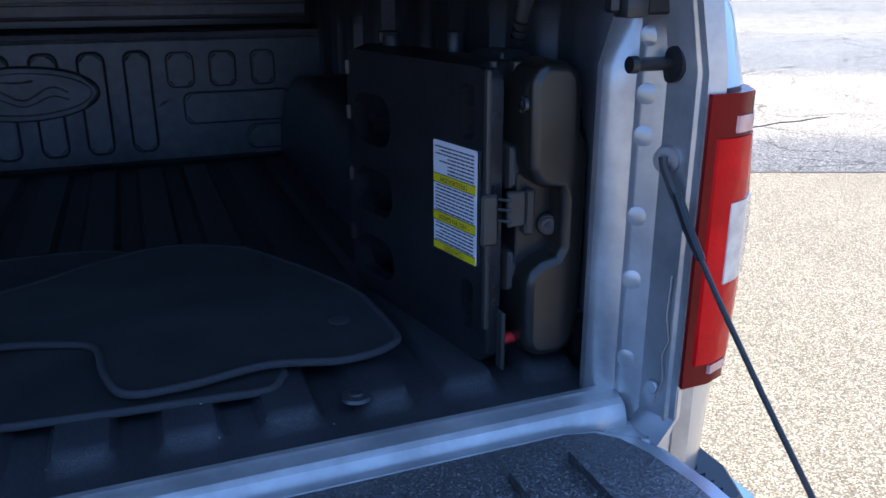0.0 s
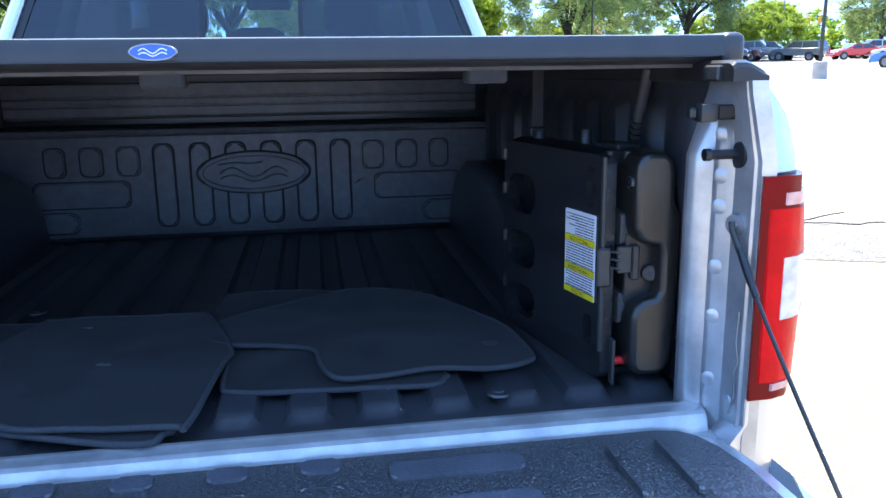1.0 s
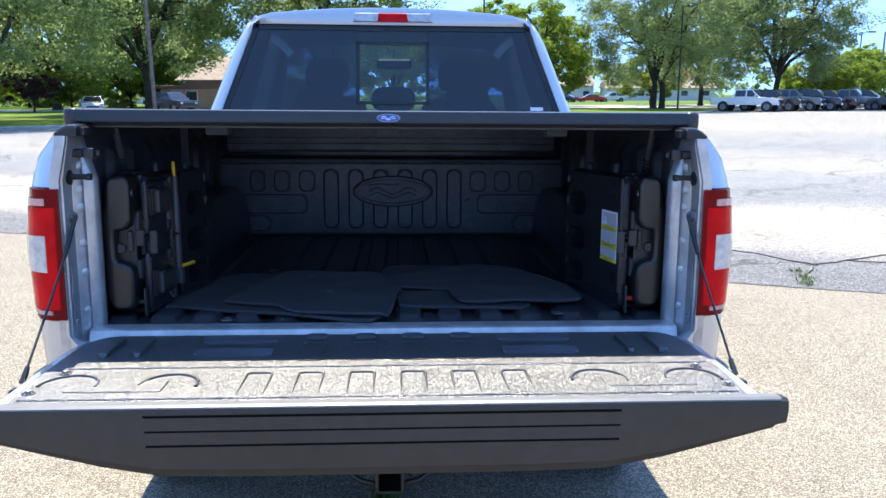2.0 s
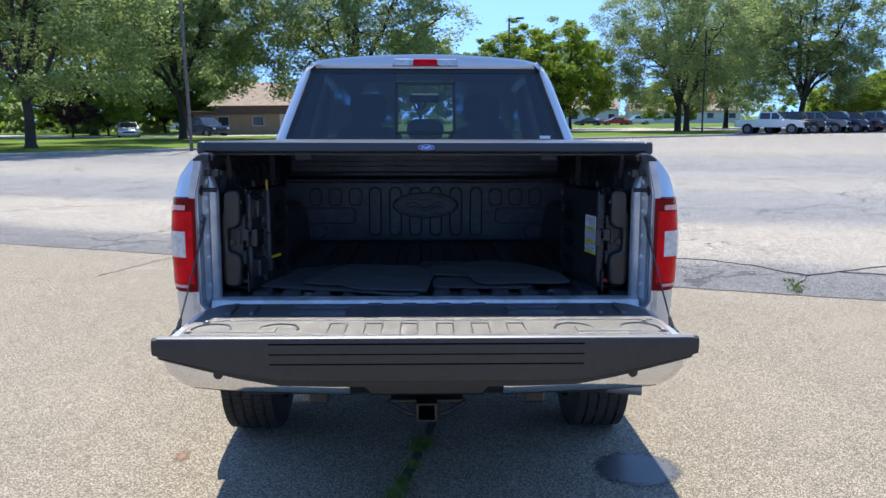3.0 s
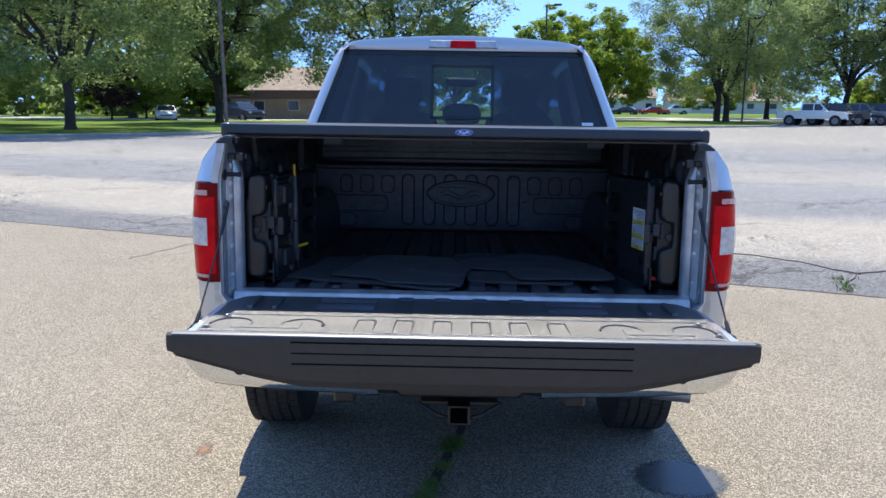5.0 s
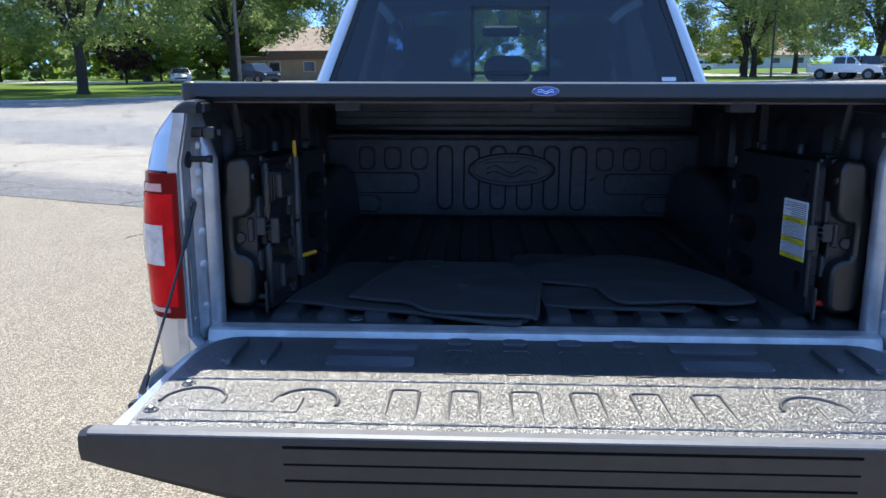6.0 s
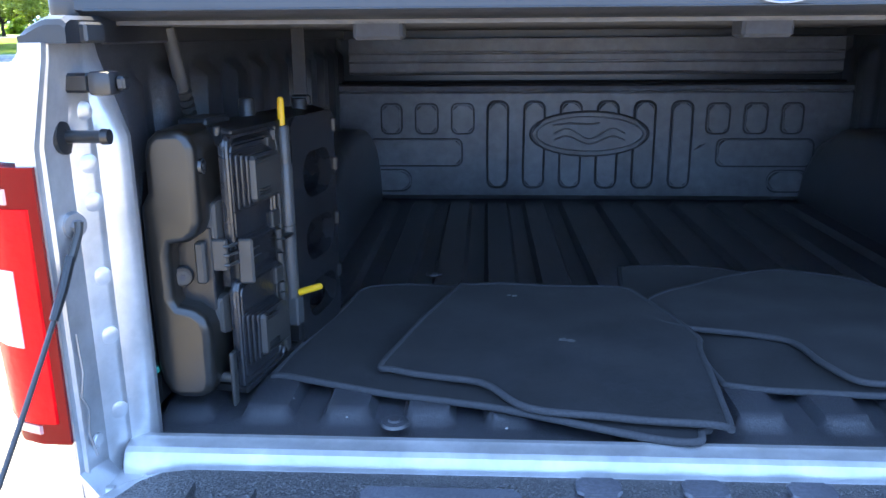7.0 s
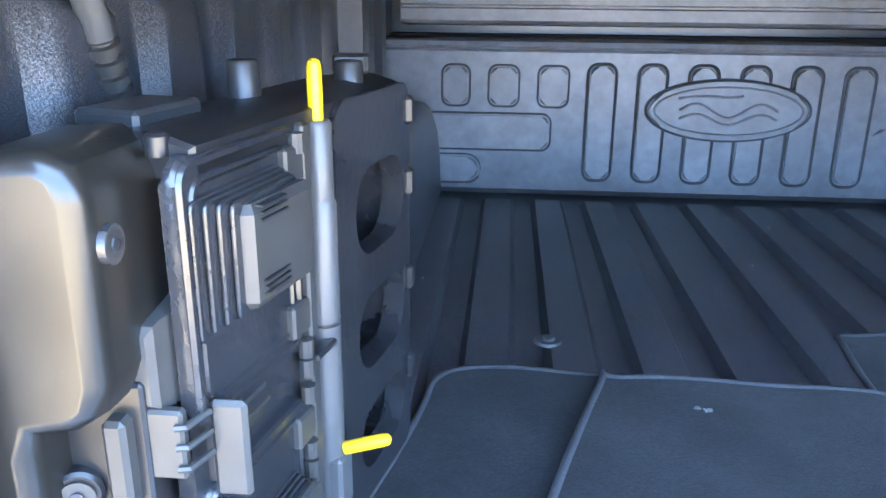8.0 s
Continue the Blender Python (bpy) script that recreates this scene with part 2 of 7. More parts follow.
def rrect(x0, x1, y0, y1, r, n=4):
    """A rectangle outline with round corners."""
    r = min(r, (x1 - x0) / 2 - 1e-4, (y1 - y0) / 2 - 1e-4)
    out = []
    for cx, cy, a0 in ((x1 - r, y1 - r, 0), (x0 + r, y1 - r, 90), (x0 + r, y0 + r, 180), (x1 - r, y0 + r, 270)):
        for k in range(n + 1):
            a = radians(a0 + 90 * k / n)
            out.append((cx + r * math.cos(a), cy + r * math.sin(a)))
    return out


def oval(cx, cy, rx, ry, n=28):
    return [(cx + rx * math.cos(2 * math.pi * k / n), cy + ry * math.sin(2 * math.pi * k / n)) for k in range(n)]


BASES = {}


def thing(name, base, label, category, group="", kind="", m=None):
    """An Empty at the thing's base; parts are given in the coordinates of m."""
    ob = new(name)
    ob.empty_display_size = 0.1
    ob.matrix_basis = (m if m is not None else Matrix()) @ Matrix.Translation(base)
    BASES[ob.name] = Vector(base)
    return tagged(ob, label, category, group, kind)


def part(name, bm, mat, parent=None, label="", smooth=35, kind=""):
    """Links a bmesh as one mesh object under a thing or a part."""
    b = bm.b if isinstance(bm, Bm) else bm
    me = bpy.data.meshes.new(name)
    bmesh.ops.recalc_face_normals(b, faces=b.faces)
    b.to_mesh(me)
    b.free()
    root = parent
    while root is not None and root.name not in BASES:
        root = root.parent
    if root is not None:
        me.transform(Matrix.Translation(-BASES[root.name]))
    me.materials.append(mat)
    if smooth:
        me.shade_smooth()
        me.set_sharp_from_angle(angle=radians(smooth))
    ob = new(name, me)
    ob.parent = parent
    return tagged(ob, label, "", "", kind)


def solid(name, bm, mat, label, category, group="", kind="", smooth=35, m=None):
    """A thing that is one single mesh."""
    ob = part(name, bm, mat, None, label, smooth, kind)
    if m is not None:
        ob.matrix_basis = m
    return tagged(ob, "", category, group)


# ---- the truck ----
def truck_bed(truck):
    # Floor: one corrugated sheet with thickness, pads between rounded ends.
    def floor_z(x, y):
        k = (x / 0.1165) % 1.0
        w = max(0.0, min(1.0, (0.27 - abs(k - 0.5)) / 0.04 + 0.5))
        e = max(0.0, min(1.0, (y - 0.05) / 0.03)) * max(0.0, min(1.0, (1.56 - y) / 0.03))
        return 0.912 + 0.018 * w * e
    bm = Bm()
    bm.grid(168, 24, lambda u, v: (-0.815 + 1.63 * u, -0.005 + 1.655 * [0, .03, .036, .044, .05, .055, .06, .1, .2, .3, .4, .5, .6, .7, .8, .88, .92, .935, .942, .948, .955, .962, .97, .985, 1][round(v * 24)], floor_z(-0.815 + 1.63 * u, -0.005 + 1.655 * [0, .03, .036, .044, .05, .055, .06, .1, .2, .3, .4, .5, .6, .7, .8, .88, .92, .935, .942, .948, .955, .962, .97, .985, 1][round(v * 24)])))
    floor = part("bed_floor", bm, LINER, truck, "black spray-lined corrugated bed floor", 50)
    part("floor_pan", Bm().box(-0.80, 0.80, 0.0, 1.65, 0.86, 0.905, 0.004), BLACK, truck)
    for x, y in ((0.488, 0.076), (-0.451, 0.030), (-0.440, 0.730), (0.44, 0.73)):
        b = Bm()
        z = 0.929
        b.tube([(x, y, z), (x, y, z + 0.004), (x, y, z + 0.005)], [0.0200, 0.0180, 0.0115], 24)
        b.disc((x, y, z + 0.003), (0, 0, 1), 0.0095, 0.0045, 12, 0.0015)
        part("floor_bolt", b, LINER, floor, "dark bolt head in a round dimple")
    # Wheel houses and side walls with vertical ribs.
    for s in (-1, 1):
        ys = [i * 1.65 / 132 for i in range(133)]
        def wall_x(y, z):
            k = (y / 0.16) % 1.0
            w = max(0.0, min(1.0, (0.27 - abs(k - 0.5)) / 0.08 + 0.5))
            e = max(0.0, min(1.0, (z - 0.98) / 0.03)) * max(0.0, min(1.0, (1.40 - z) / 0.02))
            return s * (0.812 - 0.022 * w * e)
        zs = [0.905, 0.93, 0.96, 0.985, 1.01, 1.1, 1.2, 1.3, 1.38, 1.40, 1.42, 1.44]
        bm = Bm()
        bm.grid(132, 11, lambda u, v: (wall_x(ys[round(u * 132)], zs[round(v * 11)]), ys[round(u * 132)], zs[round(v * 11)]))
        side = part("bed_side", bm, LINER, truck, "black spray-lined ribbed bed side", 50)
        bm = Bm()
        prof = [(0.64, 0.905), (0.67, 1.03), (0.75, 1.12), (0.90, 1.18), (1.12, 1.20), (1.34, 1.18), (1.48, 1.12), (1.56, 1.03), (1.60, 0.905)]
        x0, x1 = (0.662, 0.815)
        bm.prism(prof, "x", s * x0, s * x1, 0.03, seg=3)
        part("wheel_house", bm, LINER, truck, "", 50)
        # rail cap along the bed top
        bm = Bm()
        def cap_ring(y, sink=0.0):
            k = max(0.0, min(1.0, 1.0 - (y + 0.05) / 0.95)) ** 1.2
            xi, xo = 0.800 - 0.022 * (k > 0.9), 0.892 - 0.060 * k
            return [(s * x, y, z - sink * (z > 1.45)) for x, z in ((xi, 1.437), (xi, 1.462), (xi + 0.005, 1.4665), (xo - 0.032, 1.4665), (xo - 0.024, 1.464), (xo - 0.008, 1.456), (xo, 1.445), (xo, 1.437))]
        bm.loft([cap_ring(y, d) for y, d in ((-0.096, 0.010), (-0.092, 0.004), (-0.082, 0.0), (-0.02, 0.0), (0.01, 0.0), (0.3, 0.0), (0.7, 0.0), (1.70, 0.0))])
        part("rail_cap", bm, BLACK, truck, "black plastic bed rail cap", 30)
        part("lid_bracket", Bm().box(min(s * 0.770, s * 0.792), max(s * 0.770, s * 0.792), -0.066, -0.02, 1.437, 1.460, 0.003), TRIM, truck, "dark bracket at the rail's end")
    # Bulkhead.
    bm = Bm()
    prof = [(1.66, 0.905), (1.60, 0.935), (1.593, 0.97), (1.598, 1.20), (1.600, 1.262), (1.606, 1.268), (1.600, 1.274), (1.603, 1.285), (1.618, 1.292), (1.66, 1.294), (1.66, 1.30)]
    bm.loft([[(x, y, z) for y, z in prof] for x in (-0.812, 0.812)], False, False)
    bulk = part("bulkhead", bm, MOULDED, truck, "black moulded bed front panel with embossed ribs and oval", 40)
    part("bulkhead_back", Bm().box(-0.84, 0.84, 1.662, 1.70, 0.60, 1.44), BLACK, truck)
    pads = []
    for k in range(6):
        pads.append((-0.29 + 0.116 * k - 0.027, -0.29 + 0.116 * k + 0.027, 0.968, 1.232, 0.018))
    for s in (-1, 1):
        for a, b in ((0.372, 0.432), (0.488, 0.548), (0.604, 0.658)):
            pads.append((min(s * a, s * b), max(s * a, s * b), 1.142, 1.226, 0.014))
        pads.append((min(s * 0.41, s * 0.70), max(s * 0.41, s * 0.70), 1.038, 1.114, 0.016))
        pads.append((min(s * 0.575, s * 0.695), max(s * 0.575, s * 0.695), 0.955, 1.014, 0.028))
    for x0, x1, z0, z1, r in pads:
        b = Bm()
        b.prism(rrect(x0, x1, z0, z1, r, 5), "y", 1.605, 1.5885, 0.0045)
        part("emboss_pad", b, MOULDED, bulk)
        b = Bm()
        # shade at the foot of each pad, drawn as a darker tube
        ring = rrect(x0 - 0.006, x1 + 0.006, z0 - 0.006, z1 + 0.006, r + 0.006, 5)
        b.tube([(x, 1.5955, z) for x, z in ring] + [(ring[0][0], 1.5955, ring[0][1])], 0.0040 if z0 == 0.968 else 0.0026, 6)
        part("emboss_shade_line", b, EMBOSS_SHADE, bulk)
    b = Bm().prism(oval(0, 1.137, 0.184, 0.067, 40), "y", 1.60, 1.578, 0.006)
    ov = part("embossed_oval", b, MOULDED, bulk, "raised oval maker's emblem, plain")
    # the same drawn shade line round the oval
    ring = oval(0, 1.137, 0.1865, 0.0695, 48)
    part("oval_shade_line", Bm().tube([(x, 1.589, z) for x, z in ring + ring[:1]], 0.0045, 6), EMBOSS_SHADE, bulk)
    ring = oval(0, 1.137, 0.168, 0.055, 40)
    part("oval_ring", Bm().tube([(x, 1.577, z) for x, z in ring + ring[:1]], 0.003, 6), MOULDED, bulk)
    b = Bm()
    for dz, amp in ((0.006, 0.016), (-0.014, 0.012)):
        b.tube([(-0.11 + 0.22 * k / 40, 1.577, 1.132 + dz + amp * math.sin(k * 0.235)) for k in range(41)], 0.0036, 6)
    b.tube([(-0.115, 1.577, 1.165), (-0.06, 1.577, 1.172), (0.0, 1.577, 1.168), (0.03, 1.577, 1.172)], 0.004, 6)
    part("oval_relief", b, MOULDED, bulk)
    b = Bm().tube([(0.335, 1.5965, 1.084), (0.352, 1.5955, 1.096), (0.368, 1.5960, 1.103)], [0.0015, 0.0045, 0.0015], 6)
    part("scuff", b, SMUDGE, bulk, "pale scuff mark")
    # shade under the header's overhang, drawn as a near-black strip
    part("ledge_shade", Bm().box(-0.79, 0.79, 1.6105, 1.659, 1.2935, 1.3005), SHADE_BLACK, bulk, "near-black strip drawn for the shade on the panel's ledge", 0)
    # Header panel above the bulkhead, with two long grooves.
    b = Bm()
    b.prism([(1.582, 1.325), (1.574, 1.333), (1.574, 1.358), (1.579, 1.361), (1.579, 1.365), (1.574, 1.368), (1.574, 1.384), (1.579, 1.387), (1.579, 1.391), (1.574, 1.394), (1.574, 1.432), (1.66, 1.436), (1.66, 1.318)], "x", -0.76, 0.76, 0.003)
    part("header_panel", b, MOULDED, truck, "black header panel with long grooves", 30)
    # Painted sill and its lip.
    b = Bm()
    b.prism([(0.002, 0.922), (-0.004, 0.927), (-0.012, 0.927), (-0.018, 0.9245), (-0.034, 0.923), (-0.042, 0.919), (-0.048, 0.908), (-0.052, 0.892), (-0.054, 0.86), (-0.02, 0.80), (0.002, 0.86)], "x", -0.80, 0.80, 0.002)
    part("rear_sill", b, JAMB, truck, "silver painted rear sill of the bed", 18)
    # Inner jambs.
    for s in (-1, 1):
        def plan(z):
            k = max(0.0, min(1.0, (z - 1.325) / 0.105))
            low = ((0.826, -0.104), (0.8255, -0.094), (0.8215, -0.0915), (0.8212, -0.088), (0.8228, -0.085), (0.8205, -0.062), (0.8180, -0.046), (0.8135, -0.0415), (0.8085, -0.033), (0.8030, -0.0275), (0.8005, -0.0225), (0.7990, -0.0165), (0.7915, -0.0135), (0.7830, -0.0060), (0.7765, 0.002), (0.773, 0.012), (0.775, 0.026), (0.79, 0.034), (0.85, 0.034), (0.85, -0.104))
            high = ((0.802, -0.104), (0.802, -0.094), (0.8005, -0.0915), (0.8005, -0.088), (0.8020, -0.085), (0.8022, -0.062), (0.8025, -0.046), (0.8028, -0.0415), (0.803, -0.033), (0.8035, -0.0275), (0.804, -0.0225), (0.8045, -0.0165), (0.805, -0.0135), (0.8055, -0.0060), (0.806, 0.002), (0.807, 0.012), (0.808, 0.026), (0.815, 0.034), (0.828, 0.034), (0.828, -0.104))
            return [(a[0] + (b[0] - a[0]) * k, a[1]) for a, b in zip(low, high)]
        zs = [0.86, 0.92, 1.0, 1.1, 1.2, 1.3, 1.325, 1.34, 1.355, 1.37, 1.385, 1.40, 1.42, 1.438]
        b = Bm()
        b.loft([[(s * x, y, z) for x, y in plan(z)] for z in zs])
        jamb = part("jamb", b, JAMB, truck, "silver painted tailgate jamb with weld dimples", 22)
        for z in (1.36, 1.297, 1.25, 1.156, 1.077, 0.973):
            d = Bm()
            n = Vector((-s * 0.75, -0.66, 0))
            c = Vector((s * (0.8046 if z < 1.34 else 0.8042), -0.0295, z))
            d.tube([c - n * 0.006, c + n * 0.0001, c + n * 0.0011, c + n * 0.0016], [0.0135, 0.0118, 0.008, 0.004], 14)
            part("weld_dimple", d, JAMB, jamb)
        d = Bm()
        d.tube([(s * 0.823, -0.052, 1.332), (s * 0.816, -0.052, 1.332), (s * 0.814, -0.052, 1.332)], [0.021, 0.021, 0.012], 20)
        d.tube([(s * 0.816, -0.052, 1.332), (s * 0.776, -0.052, 1.332), (s * 0.772, -0.052, 1.332)], [0.0075, 0.0075, 0.0095], 14)
        d.tube([(s * 0.772, -0.052, 1.332), (s * 0.764, -0.052, 1.332)], [0.0095, 0.009], 14)
        part("striker_pin", d, BLACK, jamb, "black gate striker pin")
        d = Bm()
        d.box(min(s * 0.782, s * 0.826), max(s * 0.782, s * 0.826), -0.052, -0.030, 1.382, 1.404, 0.003)
        latch = part("cover_latch", d, BLACK, jamb, "black cover latch bracket")
        d = Bm().box(min(s * 0.754, s * 0.781), max(s * 0.754, s * 0.781), -0.057, -0.028, 1.379, 1.406, 0.004, 2)
        part("latch_block", d, TRIM, latch, "grey latch block")
        part("latch_tip", Bm().box(min(s * 0.742, s * 0.753), max(s * 0.742, s * 0.753), -0.048, -0.030, 1.384, 1.400, 0.003), BLACK, latch)
        d = Bm()
        d.tube([(s * 0.8065, -0.086, 1.437), (s * 0.812, -0.086, 1.395), (s * 0.819, -0.083, 1.36), (s * 0.8255, -0.090, 1.335), (s * 0.8255, -0.090, 1.25)], 0.0016, 6)
        part("jamb_seam", d, JAMB, jamb, "fine seam bead")
        d = Bm()
        d.tube([(s * 0.818, -0.060, 1.228), (s * 0.812, -0.063, 1.228)], [0.017, 0.015], 16)
        d.tube([(s * 0.812, -0.063, 1.228), (s * 0.803, -0.067, 1.228)], [0.008, 0.007], 6)
        part("cable_stud", d, STEEL, jamb, "steel cable stud")
        d = Bm()
        pts = [(0.818, -0.085, 1.10), (0.816, -0.085, 1.05), (0.820, -0.088, 1.02), (0.816, -0.082, 1.0), (0.818, -0.086, 0.97), (0.814, -0.080, 0.935)]
        d.tube([(s * x, y, z) for x, y, z in pts], 0.0014, 6)
        part("jamb_wire", d, STEEL, jamb, "thin grey wire")
        for x, y, z, r in ((0.818, -0.070, 0.952, 0.009),):
            part("jamb_plug", Bm().disc((s * x, y, z), (-s, -0.2, 0), r, 0.004, 12, 0.001), JAMB, jamb)
        d = Bm()
        d.prism([(s * 0.755, -0.02), (s * 0.80, -0.02), (s * 0.818, -0.05), (s * 0.815, -0.095), (s * 0.79, -0.10), (s * 0.765, -0.07)], "z", 0.862, 0.893, 0.008)
        d.tube([(s * 0.795, -0.085, 0.885), (s * 0.825, -0.085, 0.885)], 0.010, 12)
        part("hinge_bracket", d, JAMB, jamb, "silver tailgate hinge bracket")


def quarter_profile(y, z):
    """Half width of the body's side at a height."""
    pts = [(0.44, 0.935), (0.58, 0.955), (0.66, 0.955), (0.80, 0.968), (0.97, 0.980), (1.15, 0.987), (1.30, 0.976), (1.38, 0.953), (1.42, 0.925), (1.445, 0.904)]
    for (z0, x0), (z1, x1) in zip(pts, pts[1:]):
        if z <= z1:
            break
    k = max(0.0, min(1.0, (z - z0) / (z1 - z0)))
    x = x0 + (x1 - x0) * k
    pull = max(0.0, min(1.0, 1.0 - (y + 0.05) / 0.95))
    return x - 0.056 * pull ** 1.2


def body_side(name, truck, s, y0, y1, ztop, arch=None, low=0.46, label="", steps=40):
    """A painted side panel with thickness whose lower edge follows the wheel arch."""
    bm = Bm()
    n = 14
    ys = [y0 + (y1 - y0) * i / steps for i in range(steps + 1)]
    def zlow(y):
        if arch and abs(y - arch) < 0.51:
            return max(low, 0.42 + math.sqrt(0.51 ** 2 - (y - arch) ** 2))
        return low
    def outer(i, j):
        y = ys[i]
        z = zlow(y) + (ztop - zlow(y)) * j / n
        return Vector((s * quarter_profile(y, z), y, z))
    rings = []
    for i in range(steps + 1):
        o = [outer(i, j) for j in range(n + 1)]
        inn = [Vector((s * max(abs(p.x) - 0.035, min(0.828, abs(p.x) - 0.005)), p.y, p.z)) for p in reversed(o)]
        rings.append(o + inn)
    bm.loft(rings)
    return part(name, bm, SILVER, truck, label, 40)


def tail_lights(truck):
    for s in (-1, 1):
        # The housing wraps from the gate jamb round to the side.
        def ring(z, d):
            q = lambda y: quarter_profile(y, z) + d
            return [(0.828, -0.106 - d), (0.865, -0.105 - d), (0.893, -0.095 - d), (q(-0.05) - 0.018, -0.077 - d * .8), (q(-0.05) - 0.003, -0.055 - d * .5), (q(0.0), -0.01), (q(0.10), 0.09), (q(0.14), 0.135), (q(0.14) - 0.05, 0.135), (0.832, -0.06)]
        def shell(z0, z1, d, steps=6):
            b = Bm()
            rings = []
            for k in range(steps + 1):
                z = z0 + (z1 - z0) * k / steps
                rings.append([(s * x, y, z) for x, y in ring(z, d)])
            return b.loft(rings)
        light = part("tail_light", shell(0.966, 1.305, 0.004), LENS_DARK, truck, "red tail light with clear reversing lens")
        def pane(name, mat, z0, z1, xa, d, label=""):
            b = Bm()
            rings = []
            for k in range(7):
                z = z0 + (z1 - z0) * k / 6
                rr = ring(z, d)
                pts = [(xa, -0.1055 - d + 0.36 * max(0.0, xa - 0.865))] + ([(0.866, -0.1052 - d)] if xa < 0.86 else []) + rr[2:6]
                inn = [(x - 0.012, y + 0.012) for x, y in reversed(pts)]
                rings.append([(s * x, y, z) for x, y in pts + inn])
            b.loft(rings)
            part(name, b, mat, light, label)
        pane("red_lens", LENS_RED, 0.994, 1.258, 0.842, 0.0065)
        pane("marker_lens", LENS_PINK, 1.263, 1.281, 0.866, 0.0062, "pale pink strip lens")
        pane("reversing_lens", LENS_WHITE, 1.092, 1.186, 0.868, 0.0080, "clear reversing lens")
        pane("reflector", LENS_PINK, 0.980, 0.991, 0.864, 0.0062, "pale reflector strip")


def tailgate(truck):
    gate = new("tailgate")
    gate.parent = truck
    gate.empty_display_size = 0.1
    tagged(gate, "open silver tailgate with black bedliner and charcoal step trim")
    # Half outline of the liner sheet.
    edge = [(0.70, -0.067), (0.736, -0.076), (0.758, -0.098), (0.772, -0.135), (0.780, -0.20), (0.780, -0.33), (0.775, -0.48), (0.769, -0.585)]
    outline = [(x, y) for x, y in edge] + [(-x, y) for x, y in reversed(edge)]
    b = Bm().prism(outline, "z", 0.902, 0.912, 0.003)
    liner = part("gate_liner", b, GATELINER, gate, "black granular bedliner on the open gate")
    # Painted shell under the liner, a little wider.
    edge = [(0.700, -0.0565), (0.745, -0.0630), (0.780, -0.088), (0.800, -0.125), (0.806, -0.20), (0.806, -0.60)]
    outline = [(x, y) for x, y in edge] + [(-x, y) for x, y in reversed(edge)]
    b = Bm().prism(outline, "z", 0.862, 0.9045, 0.005, seg=3)
    part("gate_shell", b, SILVER, gate, "silver painted gate shell")
    b = Bm().prism([(-0.60, 0.862), (-0.60, 0.846), (-0.30, 0.846), (-0.10, 0.852), (-0.10, 0.866)], "x", -0.72, 0.72, 0.01)
    part("gate_outer_skin", b, SILVER, gate)
    # Raised border and pads on the liner.
    def pad(x0, x1, y0, y1, r, h=0.007, mat=GATELINER, z=0.911):
        p = Bm().prism(rrect(x0, x1, y0, y1, r, 5), "z", z, z + h, 0.003)
        part("liner_pad", p, mat, liner)
    # six embossed pads, given only by their edge shade as darker liner tubes
    for k in range(6):
        cx = -0.29 + 0.116 * k
        arc = [(cx + 0.028, -0.525)] + [(cx + 0.028 * max(-1.0, min(1.0, 1.25 * math.cos(radians(a)))), -0.410 + 0.020 * min(1.0, 1.2 * math.sin(radians(a)))) for a in range(0, 181, 15)] + [(cx - 0.028, -0.525)]
        g = Bm().tube([(x, y, 0.9122) for x, y in arc], [0.0008] + [0.0034] * 13 + [0.0008], 6)
        part("pad_edge_shade", g, LINER, liner)
    for cx in (-0.19, -0.063, 0.063, 0.19):
        pad(cx - 0.027, cx + 0.027, -0.112, -0.076, 0.008, 0.006, LINER_PAD)
        pad(cx - 0.030, cx + 0.030, -0.300, -0.150, 0.010, 0.002)
    for s in (-1, 1):
        # arcs of the relief, their shade likewise drawn in darker liner
        for cx in (0.475, 0.690):
            arc = [(s * cx + 0.062 * math.cos(radians(a)), -0.462 + 0.068 * math.sin(radians(a)), 0.9125) for a in range(-10, 191, 12)]
            g = Bm().tube(arc, 0.004, 6)
            part("arc_shade_line", g, LINER, liner)
        p = Bm().prism(rrect(min(s * 0.48, s * 0.685), max(s * 0.48, s * 0.685), -0.505, -0.435, 0.006), "z", 0.911, 0.9145, 0.002)
        part("liner_pad", p, GATELINER, liner)
        pad(min(s * 0.285, s * 0.475), max(s * 0.285, s * 0.475), -0.150, -0.108, 0.008, 0.007, LINER_PAD)
        pad(min(s * 0.285, s * 0.475), max(s * 0.285, s * 0.475), -0.258, -0.210, 0.008, 0.007, LINER_PAD)
        pad(min(s * 0.60, s * 0.615), max(s * 0.60, s * 0.615), -0.262, -0.12, 0.006, 0.012)
        pad(min(s * 0.678, s * 0.698), max(s * 0.678, s * 0.698), -0.262, -0.11, 0.006, 0.012)
        for sx, sy in ((0.728, -0.375), (0.752, -0.505)):
            g = Bm()
            g.tube([(s * sx, sy, 0.910), (s * sx, sy, 0.9195), (s * sx, sy, 0.9205)], [0.0060, 0.0055, 0.003], 14)
            part("liner_screw", g, STEEL, liner, "small grey screw")
            g = Bm()
            rr = oval(s * sx, sy, 0.012, 0.012, 18)
            g.tube([(x, y, 0.912) for x, y in rr + rr[:1]], 0.0022, 6)
            part("screw_dimple", g, LINER, liner)
    # Long grooves across the liner.
    for y, w in ((-0.345, 0.764), (-0.548, 0.756)):
        g = Bm().box(-w, w, y - 0.003, y + 0.003, 0.909, 0.9155, 0.002)
        part("liner_ridge", g, GATELINER, liner)
    # Charcoal trim along the gate's top edge, now its rear face.
    half = [(0.0, 0.786), (0.30, 0.786), (0.46, 0.790), (0.58, 0.812), (0.70, 0.842), (0.822, 0.872)]
